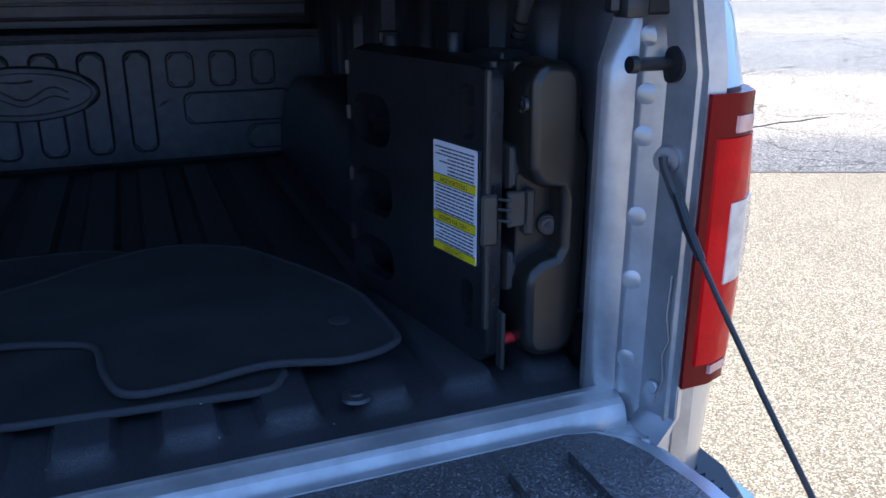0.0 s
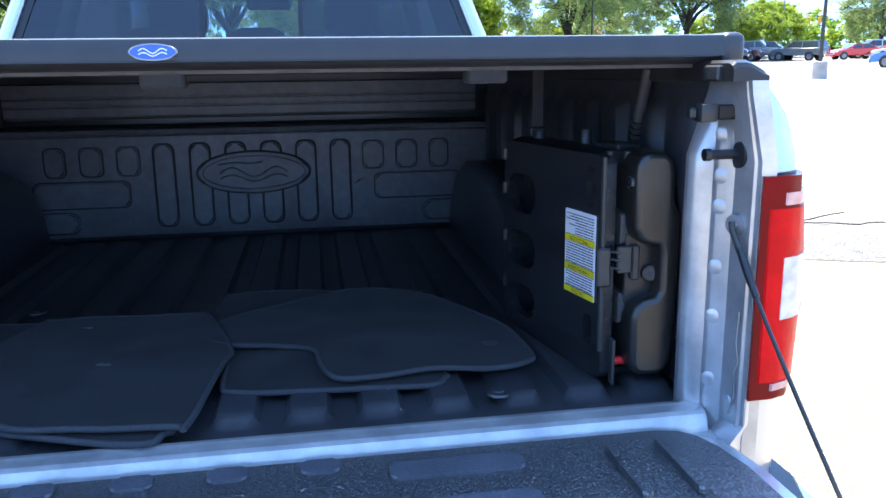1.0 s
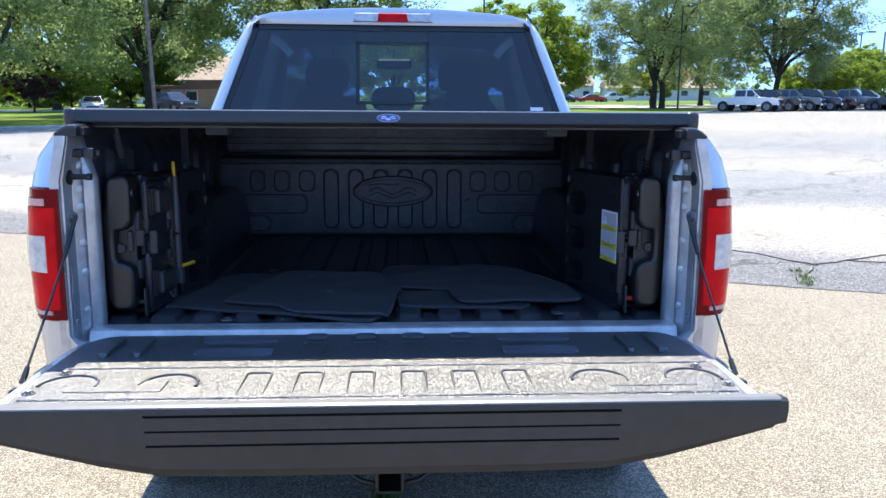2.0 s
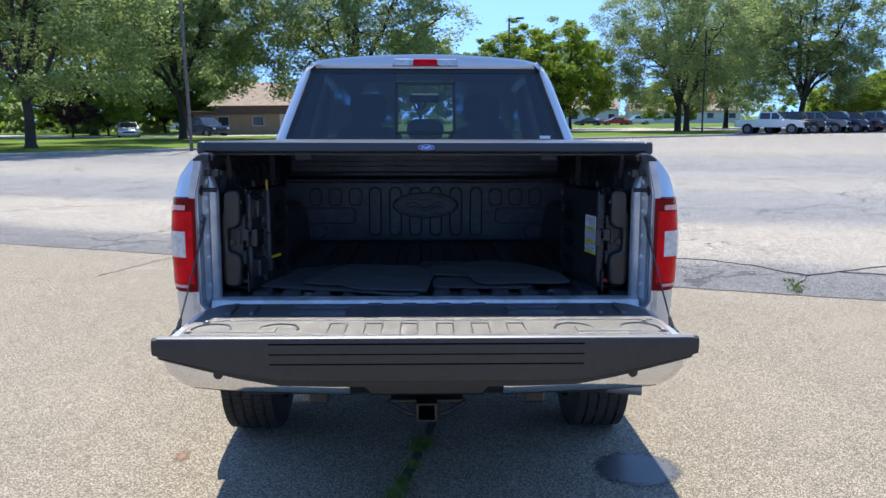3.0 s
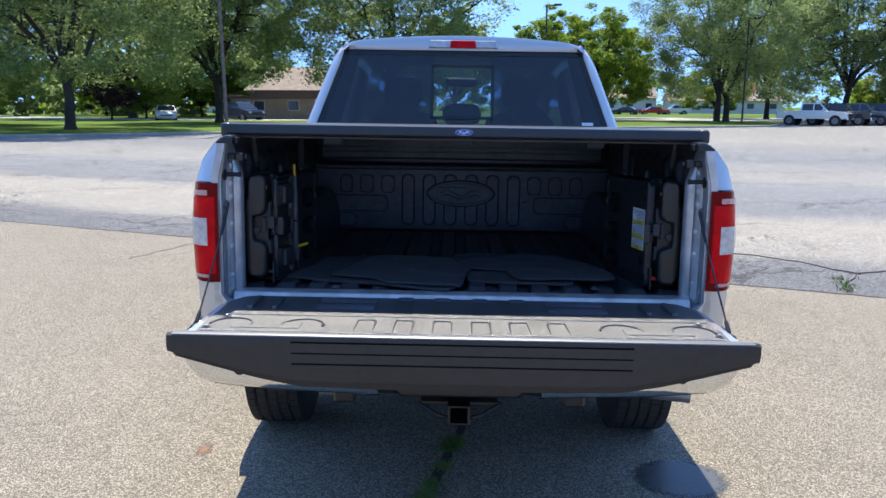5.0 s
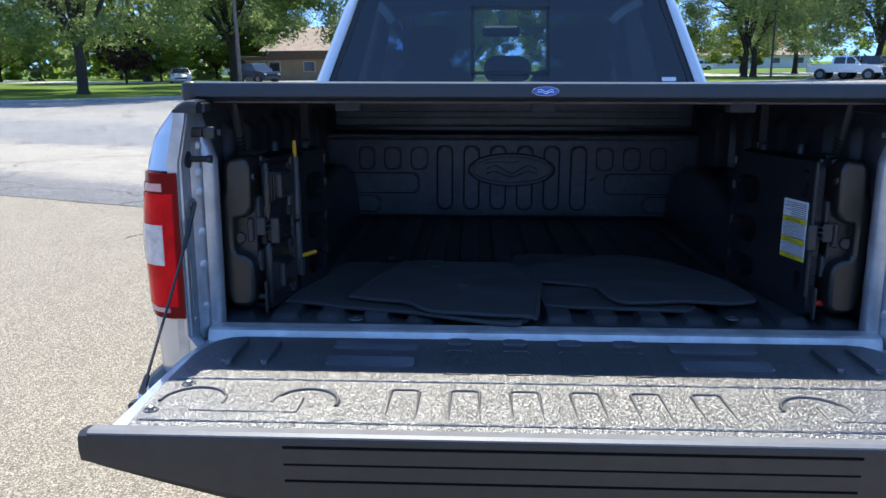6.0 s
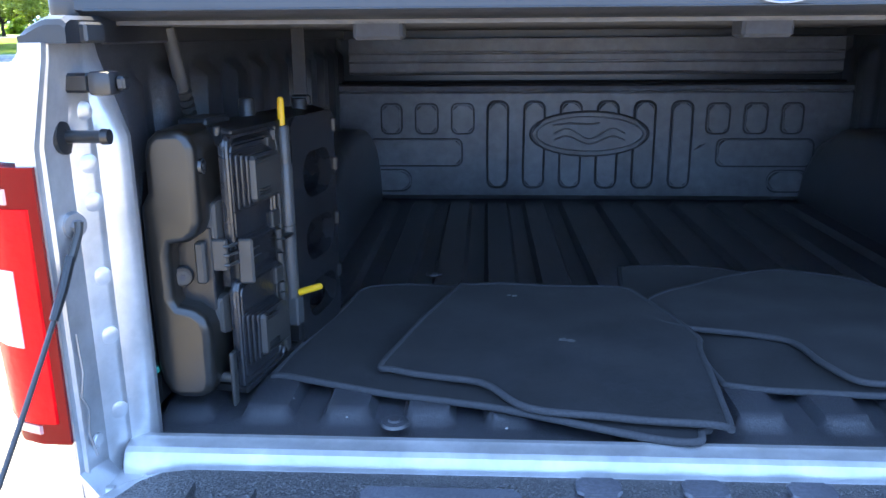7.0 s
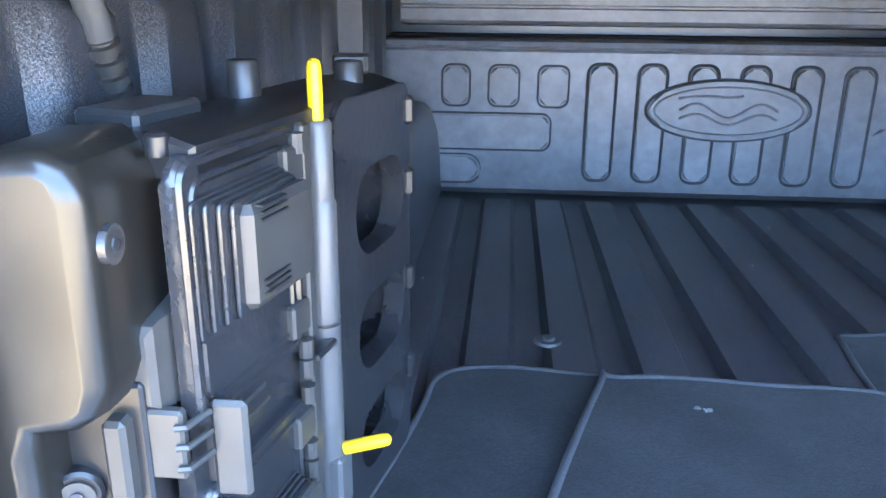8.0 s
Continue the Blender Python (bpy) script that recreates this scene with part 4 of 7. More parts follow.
def tonneau():
    t = thing("tonneau_cover", (0, 0.8, 1.462), "flat black hard tonneau cover closed over the truck bed", "bed cover", m=RAKE)
    b = Bm()
    b.prism([(-0.004, 1.468), (-0.010, 1.474), (-0.010, 1.496), (-0.006, 1.503), (0.010, 1.505), (1.68, 1.512), (1.69, 1.50), (1.69, 1.462), (0.02, 1.462)], "x", -0.815, 0.815, 0.002)
    part("lid", b, COVER, t, "", 40)
    for s in (-1, 1):
        b = Bm()
        b.box(min(s * 0.805, s * 0.842), max(s * 0.805, s * 0.842), -0.014, 1.69, 1.458, 1.5075, 0.012, 3)
        b.box(min(s * 0.785, s * 0.80), max(s * 0.785, s * 0.80), 0.02, 1.66, 1.435, 1.462, 0.003)
        part("side_rail", b, COVER, t, "", 40)
        b = Bm()
        a, e = Vector((s * 0.786, 0.270, 1.296)), Vector((s * 0.786, 0.205, 1.458))
        d = e - a
        b.tube([a, a + d * 0.10, a + d * 0.42, a + d * 0.44, e], [0.0065, 0.0065, 0.0065, 0.0104, 0.0104], 18)
        st = part("gas_strut", b, ROD, t, "grey gas strut with ribbed boot")
        b = Bm()
        b.tube([a + d * f for f in (0.0, 0.05, 0.055, 0.10, 0.105)], [0.008, 0.008, 0.0120, 0.0120, 0.009], 8)
        part("strut_nut", b, TRIM, st, "dark hexagonal strut end")
        b = Bm()
        for i in range(5):
            f = 0.11 + 0.066 * i
            b.tube([a + d * q for q in (f, f + 0.004, f + 0.040, f + 0.044, f + 0.064)], [0.0080, 0.0124, 0.0126, 0.0084, 0.0080], 18)
        part("strut_boot", b, GREYPLASTIC, st, "grey ribbed boot")
    part("front_seal", Bm().box(-0.80, 0.80, 1.645, 1.685, 1.425, 1.4635, 0.004), BLACK, t)
    part("lid_lining", Bm().box(-0.78, 0.78, 0.03, 1.66, 1.457, 1.4635), LINING, t, "grey felt lining under the lid", 0)
    b = Bm().box(-0.80, 0.80, -0.0125, -0.006, 1.4715, 1.4745, 0.001)
    part("seam_strip", b, BLACK, t)
    for x in (-0.46, 0.0, 0.46):
        b = Bm().box(x - 0.03, x + 0.03, 0.03, 0.075, 1.438, 1.463, 0.004)
        part("bump_stop", b, SEAT, t, "grey block under the lid")
    o = oval(0.0, 1.486, 0.0315, 0.0112, 32)
    b = Bm().prism(o, "y", -0.0095, -0.0135, 0.0012)
    bd = part("badge", b, STEEL, t, "small blue oval badge with a pale rim")
    b = Bm().prism(oval(0.0, 1.486, 0.0290, 0.0094, 32), "y", -0.013, -0.0142, 0.0005)
    part("badge_field", b, BADGE, bd)
    b = Bm()
    for dz, amp in ((0.0014, 0.0030), (-0.0030, 0.0022)):
        b.tube([(-0.018 + 0.036 * k / 40, -0.0145, 1.486 + dz + amp * math.sin(k * 0.235)) for k in range(41)], 0.0008, 5)
    part("badge_relief", b, LABEL, bd)
    return t


GROUND = 0.028
truck = thing("pickup_truck", (0, 1.1, GROUND), "silver crew cab pickup truck with its tailgate open", "truck", m=RAKE)
truck_bed(truck)
tail_lights(truck)
tailgate(truck)
bumper(truck)
for s in (-1, 1):
    side = body_side("quarter_panel", truck, s, -0.050, 1.735, 1.445, 1.10, 0.62, "silver painted bed side", 56)
    # closing face between the jamb and the side, above and below the lamp
    for z0, z1 in ((1.309, 1.440), (0.66, 0.962)):
        b = Bm()
        rings = []
        for k in range(9):
            z = z0 + (z1 - z0) * k / 8
            xo = quarter_profile(-0.10, z)
            low = 0.828 - 0.024 * max(0.0, min(1.0, (z - 1.325) / 0.105)) if z > 0.9 else 0.80
            lean = 0.022 * max(0.0, (z - 1.309) / 0.13)
            rings.append([(s * low, -0.105 + lean, z), (s * max(low + 0.004, xo - 0.060), -0.099 + lean, z), (s * max(low + 0.008, xo - 0.036), -0.087 + lean, z), (s * max(low + 0.012, xo - 0.016), -0.070 + lean * 0.6, z), (s * max(low + 0.016, xo - 0.004), -0.054 + lean * 0.2, z), (s * max(low + 0.016, xo), -0.046, z), (s * low, -0.046, z)])
        b.loft(rings)
        part("corner_skin", b, SILVER, side, "", 50)
    wheel(truck, s * 0.862, 1.10)
    wheel(truck, s * 0.862, 4.78)
cab(truck)
seats(truck)
truck_front(truck)
tonneau()

# ---- the folded bed extender halves, one on each side of the bed ----
def holed(bm, outline, holes, axis, lo, hi):
    """A plate with real holes: outline and holes are lists of (u, v)."""
    def at(u, v, w):
        return Vector({"x": (w, u, v), "y": (u, w, v), "z": (u, v, w)}[axis])
    for w in (lo, hi):
        edges = []
        for loop in [outline] + holes:
            vs = [bm.b.verts.new(at(u, v, w)) for u, v in loop]
            edges += [bm.b.edges.new((vs[i], vs[(i + 1) % len(vs)])) for i in range(len(vs))]
        bmesh.ops.triangle_fill(bm.b, use_beauty=True, edges=edges)
    for loop in [outline] + holes:
        bm.loft([[at(u, v, lo) for u, v in loop], [at(u, v, hi) for u, v in loop]], True, False)
    bmesh.ops.remove_doubles(bm.b, verts=bm.b.verts, dist=1e-5)
    return bm


def extender(s):
    """Local axes: x outboard from the inner face, y along the panel away from the gate, z up."""
    off = 0.668 if s > 0 else 0.678
    side_m = Matrix.Diagonal((s, 1, 1, 1)) @ Matrix.Translation((off, 0.09, 0)) @ Matrix.Rotation(radians(11.3), 4, "Z")
    mirror = Matrix.Diagonal((s, 1, 1, 1))
    label = "folded black plastic bed extender half with a white warning label" if s > 0 else "folded black plastic bed extender half with a telescopic grey tube"
    t = thing("bed_extender", (s * 0.70, 0.25, 0.925), label, "bed extender", "folded bed extender halves", m=RAKE)

    def put(name, bm, mat, parent=t, lab="", smooth=35, m=side_m):
        bmesh.ops.transform(bm.b, matrix=m, verts=bm.b.verts)
        return part(name, bm, mat, parent, lab, smooth)

    # main panel with oval holes
    holes = [rrect(0.245, 0.365, 1.178, 1.256, 0.036, 6), rrect(0.245, 0.365, 1.068, 1.140, 0.034, 6), rrect(0.245, 0.365, 0.965, 1.030, 0.031, 6)]
    if s > 0:
        holes += [rrect(0.030, 0.058, 1.228, 1.298, 0.010), rrect(0.030, 0.058, 0.972, 1.040, 0.010)]
    b = holed(Bm(), rrect(0.0 if s > 0 else 0.206, 0.385, 0.932, 1.318, 0.022, 5), holes, "x", 0.0, 0.022)
    panel = put("panel", b, GLOSSBLACK, t, "glossy black moulded panel")
    b = Bm().prism(rrect(0.02, 0.37, 0.94, 1.30, 0.02), "x", 0.085, 0.112)
    put("back_panel", b, GLOSSBLACK, t)
    b = Bm().prism([(0.006, 1.296), (0.006, 1.318), (0.03, 1.325), (0.085, 1.321), (0.110, 1.314), (0.110, 1.296)], "y", 0.03, 0.372, 0.003)
    put("top_rail", b, BLACK, t)
    b = Bm().box(0.004, 0.110, 0.37, 0.384, 0.945, 1.31, 0.006)
    put("far_wall", b, GLOSSBLACK, t)
    b = Bm().box(0.004, 0.110, 0.02, 0.37, 0.930, 0.945, 0.003)
    put("bottom_rail", b, BLACK, t)
    for k, z in enumerate((1.02, 1.12, 1.22, 1.29)):
        b = Bm().box(-0.005, 0.012, 0.374, 0.390, z - 0.014, z + 0.014, 0.004)
        put("edge_lug", b, BLACK, panel)
    for x, y, z in ((0.706, 0.295, 1.314), (0.648, 0.405, 1.305)):
        b = Bm()
        b.tube([(x, y, z), (x, y, z + 0.033), (x, y, z + 0.0355), (x, y, z + 0.0365)], [0.0130, 0.0126, 0.0112, 0.006], 20)
        put("top_knob", b, TRIM, t, "grey round knob", 35, mirror)
    for u, w, r in ((0.012, 0.050, 0.008), (0.045, 0.075, 0.007), (0.03, 0.028, 0.007)):
        put("top_peg", Bm().tube([(w, u, 1.312), (w, u, 1.323), (w, u, 1.325)], [r, r, r * 0.7], 16), BLACK, t)
    b = Bm().box(0.055, 0.10, 0.05, 0.12, 1.320, 1.332, 0.003)
    put("top_latch", b, TRIM, t)
    # webbing strap from the lid down to the far knob
    b = Bm().prism(rrect(-0.011, 0.011, 1.335, 1.462, 0.002), "y", 0.418, 0.421, m=Matrix.Translation((0.648, 0, 0)))
    strap = put("strap", b, SEAT, t, "black webbing strap", 0, mirror)
    b = Bm().box(0.632, 0.664, 0.410, 0.428, 1.328, 1.346, 0.003)
    put("strap_buckle", b, BLACK, strap, "", 35, mirror)
    # end cap: an outer spine with two inward bulges and a recess between them
    outline = [(0.756, 0.950), (0.772, 0.957), (0.781, 0.975), (0.786, 1.000), (0.788, 1.10), (0.787, 1.225), (0.776, 1.244), (0.775, 1.295), (0.770, 1.314), (0.756, 1.326), (0.724, 1.328), (0.710, 1.320), (0.703, 1.302), (0.704, 1.205), (0.711, 1.186), (0.726, 1.176), (0.750, 1.173), (0.753, 1.160), (0.753, 1.098), (0.748, 1.088), (0.724, 1.083), (0.709, 1.070), (0.703, 1.050), (0.703, 0.975), (0.711, 0.957), (0.726, 0.950)]
    def inset(d):
        out = []
        n = len(outline)
        for i, p in enumerate(outline):
            a, c = Vector(outline[i - 1]), Vector(outline[(i + 1) % n])
            e = (c - a).normalized()
            out.append((p[0] - e.y * d, p[1] + e.x * d))
        return out
    b = Bm().loft([[(x + (0.003 * (0.135 - y) / 0.085 if x < 0.745 else 0.0), y, z) for x, z in inset(d)] for y, d in ((0.050, 0.0120), (0.0504, 0.0098), (0.0522, 0.0060), (0.0552, 0.0030), (0.0592, 0.0010), (0.065, 0.0), (0.135, 0.0))])
    cap = put("end_cap", b, CAPBLACK, t, "charcoal moulded end cap", 35, mirror)
    wn = cap.modifiers.new("normals", "WEIGHTED_NORMAL")
    wn.keep_sharp = True
    b = Bm().box(0.706, 0.76, 0.086, 0.13, 1.07, 1.19, 0.002)
    put("recess_wall", b, BLACK, cap, "", 35, mirror)
    b = Bm().box(0.713, 0.727, 0.074, 0.097, 1.112, 1.172, 0.003)
    put("recess_strip", b, GREYPLASTIC, cap, "grey strip in the recess", 35, mirror)
    b = Bm().prism([(0.062, 0.935), (0.16, 0.935), (0.16, 1.27), (0.078, 1.27), (0.078, 1.245), (0.060, 1.225), (0.060, 1.0), (0.074, 0.985)], "x", 0.789, 0.803, 0.004)
    put("outer_plate", b, BLACK, cap, "", 35, mirror)
    b = Bm().box(0.684, 0.740, 0.138, 0.19, 0.950, 1.308, 0.005)
    put("inner_block", b, BLACK, t, "", 35, mirror)
    b = Bm()
    b.disc((0.750, 0.086, 1.122), (-0.35, -1, 0), 0.0145, 0.010, 22, 0.002)
    put("cap_button", b, BLACK, cap, "small round badge on the end cap", 35, mirror)
    b = Bm().disc((0.7465, 0.0755, 1.122), (-0.35, -1, 0), 0.0100, 0.0014, 18)
    face = put("button_face", b, GREYPLASTIC, cap, "pale round badge face", 35, mirror)
    b = Bm().disc((0.7458, 0.0735, 1.122), (-0.35, -1, 0), 0.0042, 0.0012, 14)
    put("button_centre", b, INK, face, "", 35, mirror)
    b = Bm().tube([(0.706, 0.070, 1.278), (0.7015, 0.070, 1.278), (0.7015, 0.070, 1.278), (0.7045, 0.070, 1.278)], [0.0105, 0.0105, 0.0080, 0.0078], 18)
    hole = put("cap_socket", b, GLOSSBLACK, cap, "round moulded socket", 35, mirror)
    # black disc drawn for the darkness inside the socket's hole
    b = Bm().disc((0.7038, 0.070, 1.278), (-1, 0, 0), 0.0045, 0.003, 6, 0.0008)
    put("socket_dark", b, BLACK, hole, "small dark disc standing in for the socket's hole", 35, mirror)
    for z, hh in ((1.197, 0.027), (1.060, 0.027)):
        b = Bm()
        b.loft([[(0.698 + e, y, z - hh + e), (0.718, y, z - hh + e), (0.718, y, z + hh - e * 1.5), (0.698 + e, y, z + hh - e * 1.5)] for y, e in ((0.090, 0.005), (0.0935, 0.001), (0.098, 0.0))] + [[(0.682, 0.14, z - hh - 0.004), (0.716, 0.14, z - hh - 0.004), (0.716, 0.14, z + hh + 0.006), (0.682, 0.14, z + hh + 0.006)]])
        put("foot_block", b, GREYPLASTIC, t, "grey block on the extender's end", 35, mirror)
    # latch clip with three fins; it stands further out where the panel runs past it
    gap = 0.021 if s > 0 else 0.0
    b = Bm().box(0.686, 0.710, 0.089 - gap, 0.098 - gap, 1.127, 1.172, 0.002)
    clip = put("clip_base", b, GREYPLASTIC, t, "grey clip plate", 35, mirror)
    b = Bm().box(0.656, 0.679, 0.110 - 1.5 * gap, 0.117 - 1.5 * gap, 1.102, 1.168, 0.003)
    put("clip_plate", b, GREYPLASTIC, clip, "", 35, mirror)
    for z in (1.136, 1.150, 1.163):
        b = Bm().tube([(0.690, 0.087 - gap, z), (0.684, 0.088 - gap, z), (0.677, 0.108 - 1.5 * gap, z)], 0.0022, 6)
        put("clip_fin", b, GREYPLASTIC, clip, "", 35, mirror)
    b = Bm().box(0.676, 0.692, 0.117 - gap, 0.16, 1.106, 1.164, 0.002)
    put("clip_web", b, BLACK, clip, "", 35, mirror)
    # flange strip, lever and pin near the floor
    if s > 0:
        b = Bm().box(-0.004, 0.003, -0.004, 0.006, 0.985, 1.318, 0.002)
        put("flange_strip", b, GREYPLASTIC, t, "grey metal strip on the panel's edge")
    b = Bm().box(0.686, 0.692, 0.078, 0.096, 0.926, 1.008, 0.002)
    lever = put("lever", b, GREYPLASTIC, t, "grey release lever", 35, mirror)
    b = Bm().tube([(0.692, 0.088, 0.968), (0.718, 0.090, 0.968)], 0.0075, 12)
    put("pin", b, REDPIN if s > 0 else GREYPLASTIC, lever, "red pin" if s > 0 else "", 35, mirror)
    if s < 0:
        b = Bm().disc((0.792, 0.062, 0.990), (0, -1, 0), 0.006, 0.004, 10, 0.001)
        put("green_plug", b, GREEN, cap, "small green plug", 35, mirror)
    if s > 0:
        warning_label(t, side_m)
    else:
        tube_side(t, put)
    return t


def warning_label(t, side_m):
    u0, u1, z0, z1 = 0.020, 0.122, 1.066, 1.217
    b = Bm().prism(rrect(u0, u1, z0, z1, 0.003), "x", -0.0025, -0.0012)
    bmesh.ops.transform(b.b, matrix=side_m, verts=b.b.verts)
    lab = part("warning_label", b, LABEL, t, "white warning label with three yellow bands, upside down", 0)
    h = z1 - z0
    for f0, f1, text in ((0.295, 0.375, "PRECAUCION"), (0.640, 0.725, "MISE EN GARDE"), (0.925, 0.998, "CAUTION")):
        za, zb = z1 - f1 * h, z1 - f0 * h
        b = Bm().box(-0.0034, -0.0026, u0 + 0.001, u1 - 0.001, za, zb)
        bmesh.ops.transform(b.b, matrix=side_m, verts=b.b.verts)
        part("yellow_band", b, LABEL_YELLOW, lab, "", 0)
        for k, z in enumerate((za, zb)):
            b = Bm().box(-0.0038, -0.0030, u0 + 0.001, u1 - 0.001, z - 0.0004, z + 0.0004)
            bmesh.ops.transform(b.b, matrix=side_m, verts=b.b.verts)
            part("band_edge", b, INK, lab, "", 0)
        cu = bpy.data.curves.new("band_text", "FONT")
        cu.body = "! " + text
        cu.size = 0.0095
        cu.align_x, cu.align_y = "CENTER", "CENTER"
        cu.materials.append(INK)
        ob = new("band_text", cu)
        ob.parent = lab
        turn = Matrix(((0, 0, -1, 0), (1, 0, 0, 0), (0, -1, 0, 0), (0, 0, 0, 1)))
        ob.matrix_basis = Matrix.Translation(-BASES[t.name]) @ side_m @ Matrix.Translation((-0.0040, (u0 + u1) / 2, (za + zb) / 2)) @ turn
    rnd = random.Random(4)
    b = Bm()
    for f0, f1 in ((0.05, 0.28), (0.40, 0.625), (0.75, 0.915)):
        f = f0
        while f < f1:
            z = z1 - f * h
            a = u0 + 0.006
            end = u1 - 0.006 - rnd.choice((0, 0, 0.01, 0.03))
            while a < end:
                w = rnd.uniform(0.005, 0.014)
                b.box(-0.0032, -0.0027, a, min(a + w, end), z - 0.0009, z + 0.0009)
                a += w + 0.002
            f += 0.032
    bmesh.ops.transform(b.b, matrix=side_m, verts=b.b.verts)
    part("small_print", b, INK, lab, "", 0, "stuff")


def tube_side(t, put):
    """Flaps with ridged handles, hinges and the telescopic tube on the open half."""
    for z0, z1, g0, g1 in ((1.150, 1.314, 1.214, 1.280), (0.938, 1.108, 0.980, 1.044)):
        b = Bm().prism(rrect(0.010, 0.150, z0, z1, 0.014, 5), "x", 0.006, 0.016, 0.003)
        flap = put("flap", b, GLOSSBLACK, t, "black flap with a ridged handle")
        for inset, r in ((0.004, 0.0032), (0.014, 0.0022)):
            ring = rrect(0.010 + inset, 0.150 - inset, z0 + inset, z1 - inset, 0.012, 5)
            b = Bm().tube([(0.006, u, z) for u, z in ring + ring[:1]], r, 6)
            put("flap_rim", b, GLOSSBLACK, flap)
        for k in range(4):
            w = 0.006 - 0.0035 * k
            b = Bm().prism(rrect(0.018 + 0.0085 * k, 0.126, g0 - 0.010 + 0.002 * k, g1 + 0.010 - 0.002 * k, 0.006, 4), "x", w - 0.0030, w, 0.0010)
            put("handle_ridge", b, GLOSSBLACK, flap)
        b = Bm()
        rings = []
        for k in range(13):
            z = g0 + (g1 - g0) * k / 12
            d = 0.0017 * math.cos(k * math.pi / 3)
            e = 0.004 if k in (0, 12) else 0.0
            rings.append([(-0.006, 0.050 + e, z), (-0.015 + e, 0.054 + e, z), (-0.017 + e, 0.122 + 2 * d - e, z), (-0.013, 0.128 + 2 * d - e, z), (0.004, 0.128 - e, z), (0.004, 0.050 + e, z)])
        b.loft(rings)
        put("handle_grip", b, GREYPLASTIC, flap, "grey scalloped grip", 30)
        for k in range(6):
            z = g0 + 0.009 + k * 0.0042 + (0.034 if k > 2 else 0)
            b = Bm().box(-0.0178, -0.012, 0.060, 0.092, z, z + 0.0012)
            put("grip_groove", b, BLACK, flap)
    b = Bm().prism(rrect(0.010, 0.16, 1.098, 1.160, 0.004), "x", 0.012, 0.024)
    put("middle_web", b, GLOSSBLACK, t)
    for z0, z1 in ((1.150, 1.312), (0.945, 1.132)):
        b = Bm().box(0.000, 0.014, 0.152, 0.165, z0, z1, 0.002)
        strip = put("hinge_strip", b, GREYPLASTIC, t, "grey hinge strip")
    for z in (1.286, 1.172, 1.082, 0.985):
        b = Bm().box(0.0, 0.009, 0.126, 0.153, z - 0.013, z + 0.013, 0.002)
        put("hinge_lug", b, GREYPLASTIC, strip)
    for z in (1.30, 1.264, 1.146, 1.130, 1.108, 1.060, 1.043, 0.965):
        b = Bm().tube([(0.002, 0.146, z - 0.007), (0.002, 0.146, z + 0.007)], 0.0058, 10)
        put("hinge_knuckle", b, GREYPLASTIC, strip)
    b = Bm().box(-0.008, 0.004, 0.146, 0.182, 1.134, 1.140, 0.002)
    put("catch", b, BLACK, strip)
    # telescopic tube
    x, u = 0.006, 0.188
    b = Bm()
    b.tube([(x, u, 0.995), (x, u, 1.148)], 0.0128, 18)
    b.tube([(x, u, 1.151), (x, u, 1.246), (x, u, 1.250)], [0.0128, 0.0128, 0.0112], 18)
    b.tube([(x, u, 1.250), (x, u, 1.306), (x, u, 1.309)], [0.0112, 0.0112, 0.0095], 18)
    tube = put("telescopic_tube", b, ROD, t, "grey telescopic tube")
    b = Bm().tube([(x, u, 1.148), (x, u, 1.151)], 0.0118, 16)
    put("tube_joint", b, BLACK, tube)
    b = Bm().tube([(x, u, 1.307), (x, u, 1.346), (x, u, 1.351), (x, u, 1.353)], [0.0056, 0.0056, 0.0045, 0.002], 14)
    put("yellow_grip", b, YELLOW, tube, "yellow grip")
    b = Bm().box(x - 0.015, x + 0.014, u - 0.012, u + 0.014, 0.980, 1.030, 0.003)
    put("tube_bracket", b, ROD, tube)
    b = Bm().box(x - 0.010, x + 0.012, u + 0.004, u + 0.024, 0.945, 0.980, 0.003)
    put("tube_foot", b, BLACK, tube)
    b = Bm().tube([(x - 0.014, u, 1.036), (x - 0.046, u + 0.004, 1.047), (x - 0.051, u + 0.004, 1.0485), (x - 0.053, u + 0.004, 1.049)], [0.0058, 0.0058, 0.0048, 0.002], 14)
    put("yellow_grip", b, YELLOW, tube, "yellow grip")
    b = Bm()
    b.box(0.0112, 0.012, 0.045, 0.10, 1.136, 1.139)
    put("moulded_mark", b, GREYPLASTIC, t, "", 0)
    b = Bm()
    b.box(0.0112, 0.012, 0.05, 0.105, 1.124, 1.126)
    put("moulded_mark", b, GREYPLASTIC, t, "", 0)


extender(1)
extender(-1)


# ---- floor mats lying loose in the bed ----
def smooth_loop(pts, n=6):
    """A closed Catmull-Rom curve through the corners."""
    out = []
    m = len(pts)
    for i in range(m):
        p0, p1, p2, p3 = (np.array(pts[(i + k) % m], float) for k in (-1, 0, 1, 2))
        for k in range(n):
            t = k / n
            out.append(tuple(0.5 * (2 * p1 + (p2 - p0) * t + (2 * p0 - 5 * p1 + 4 * p2 - p3) * t * t + (3 * p1 - p0 - 3 * p2 + p3) * t ** 3)))
    return out


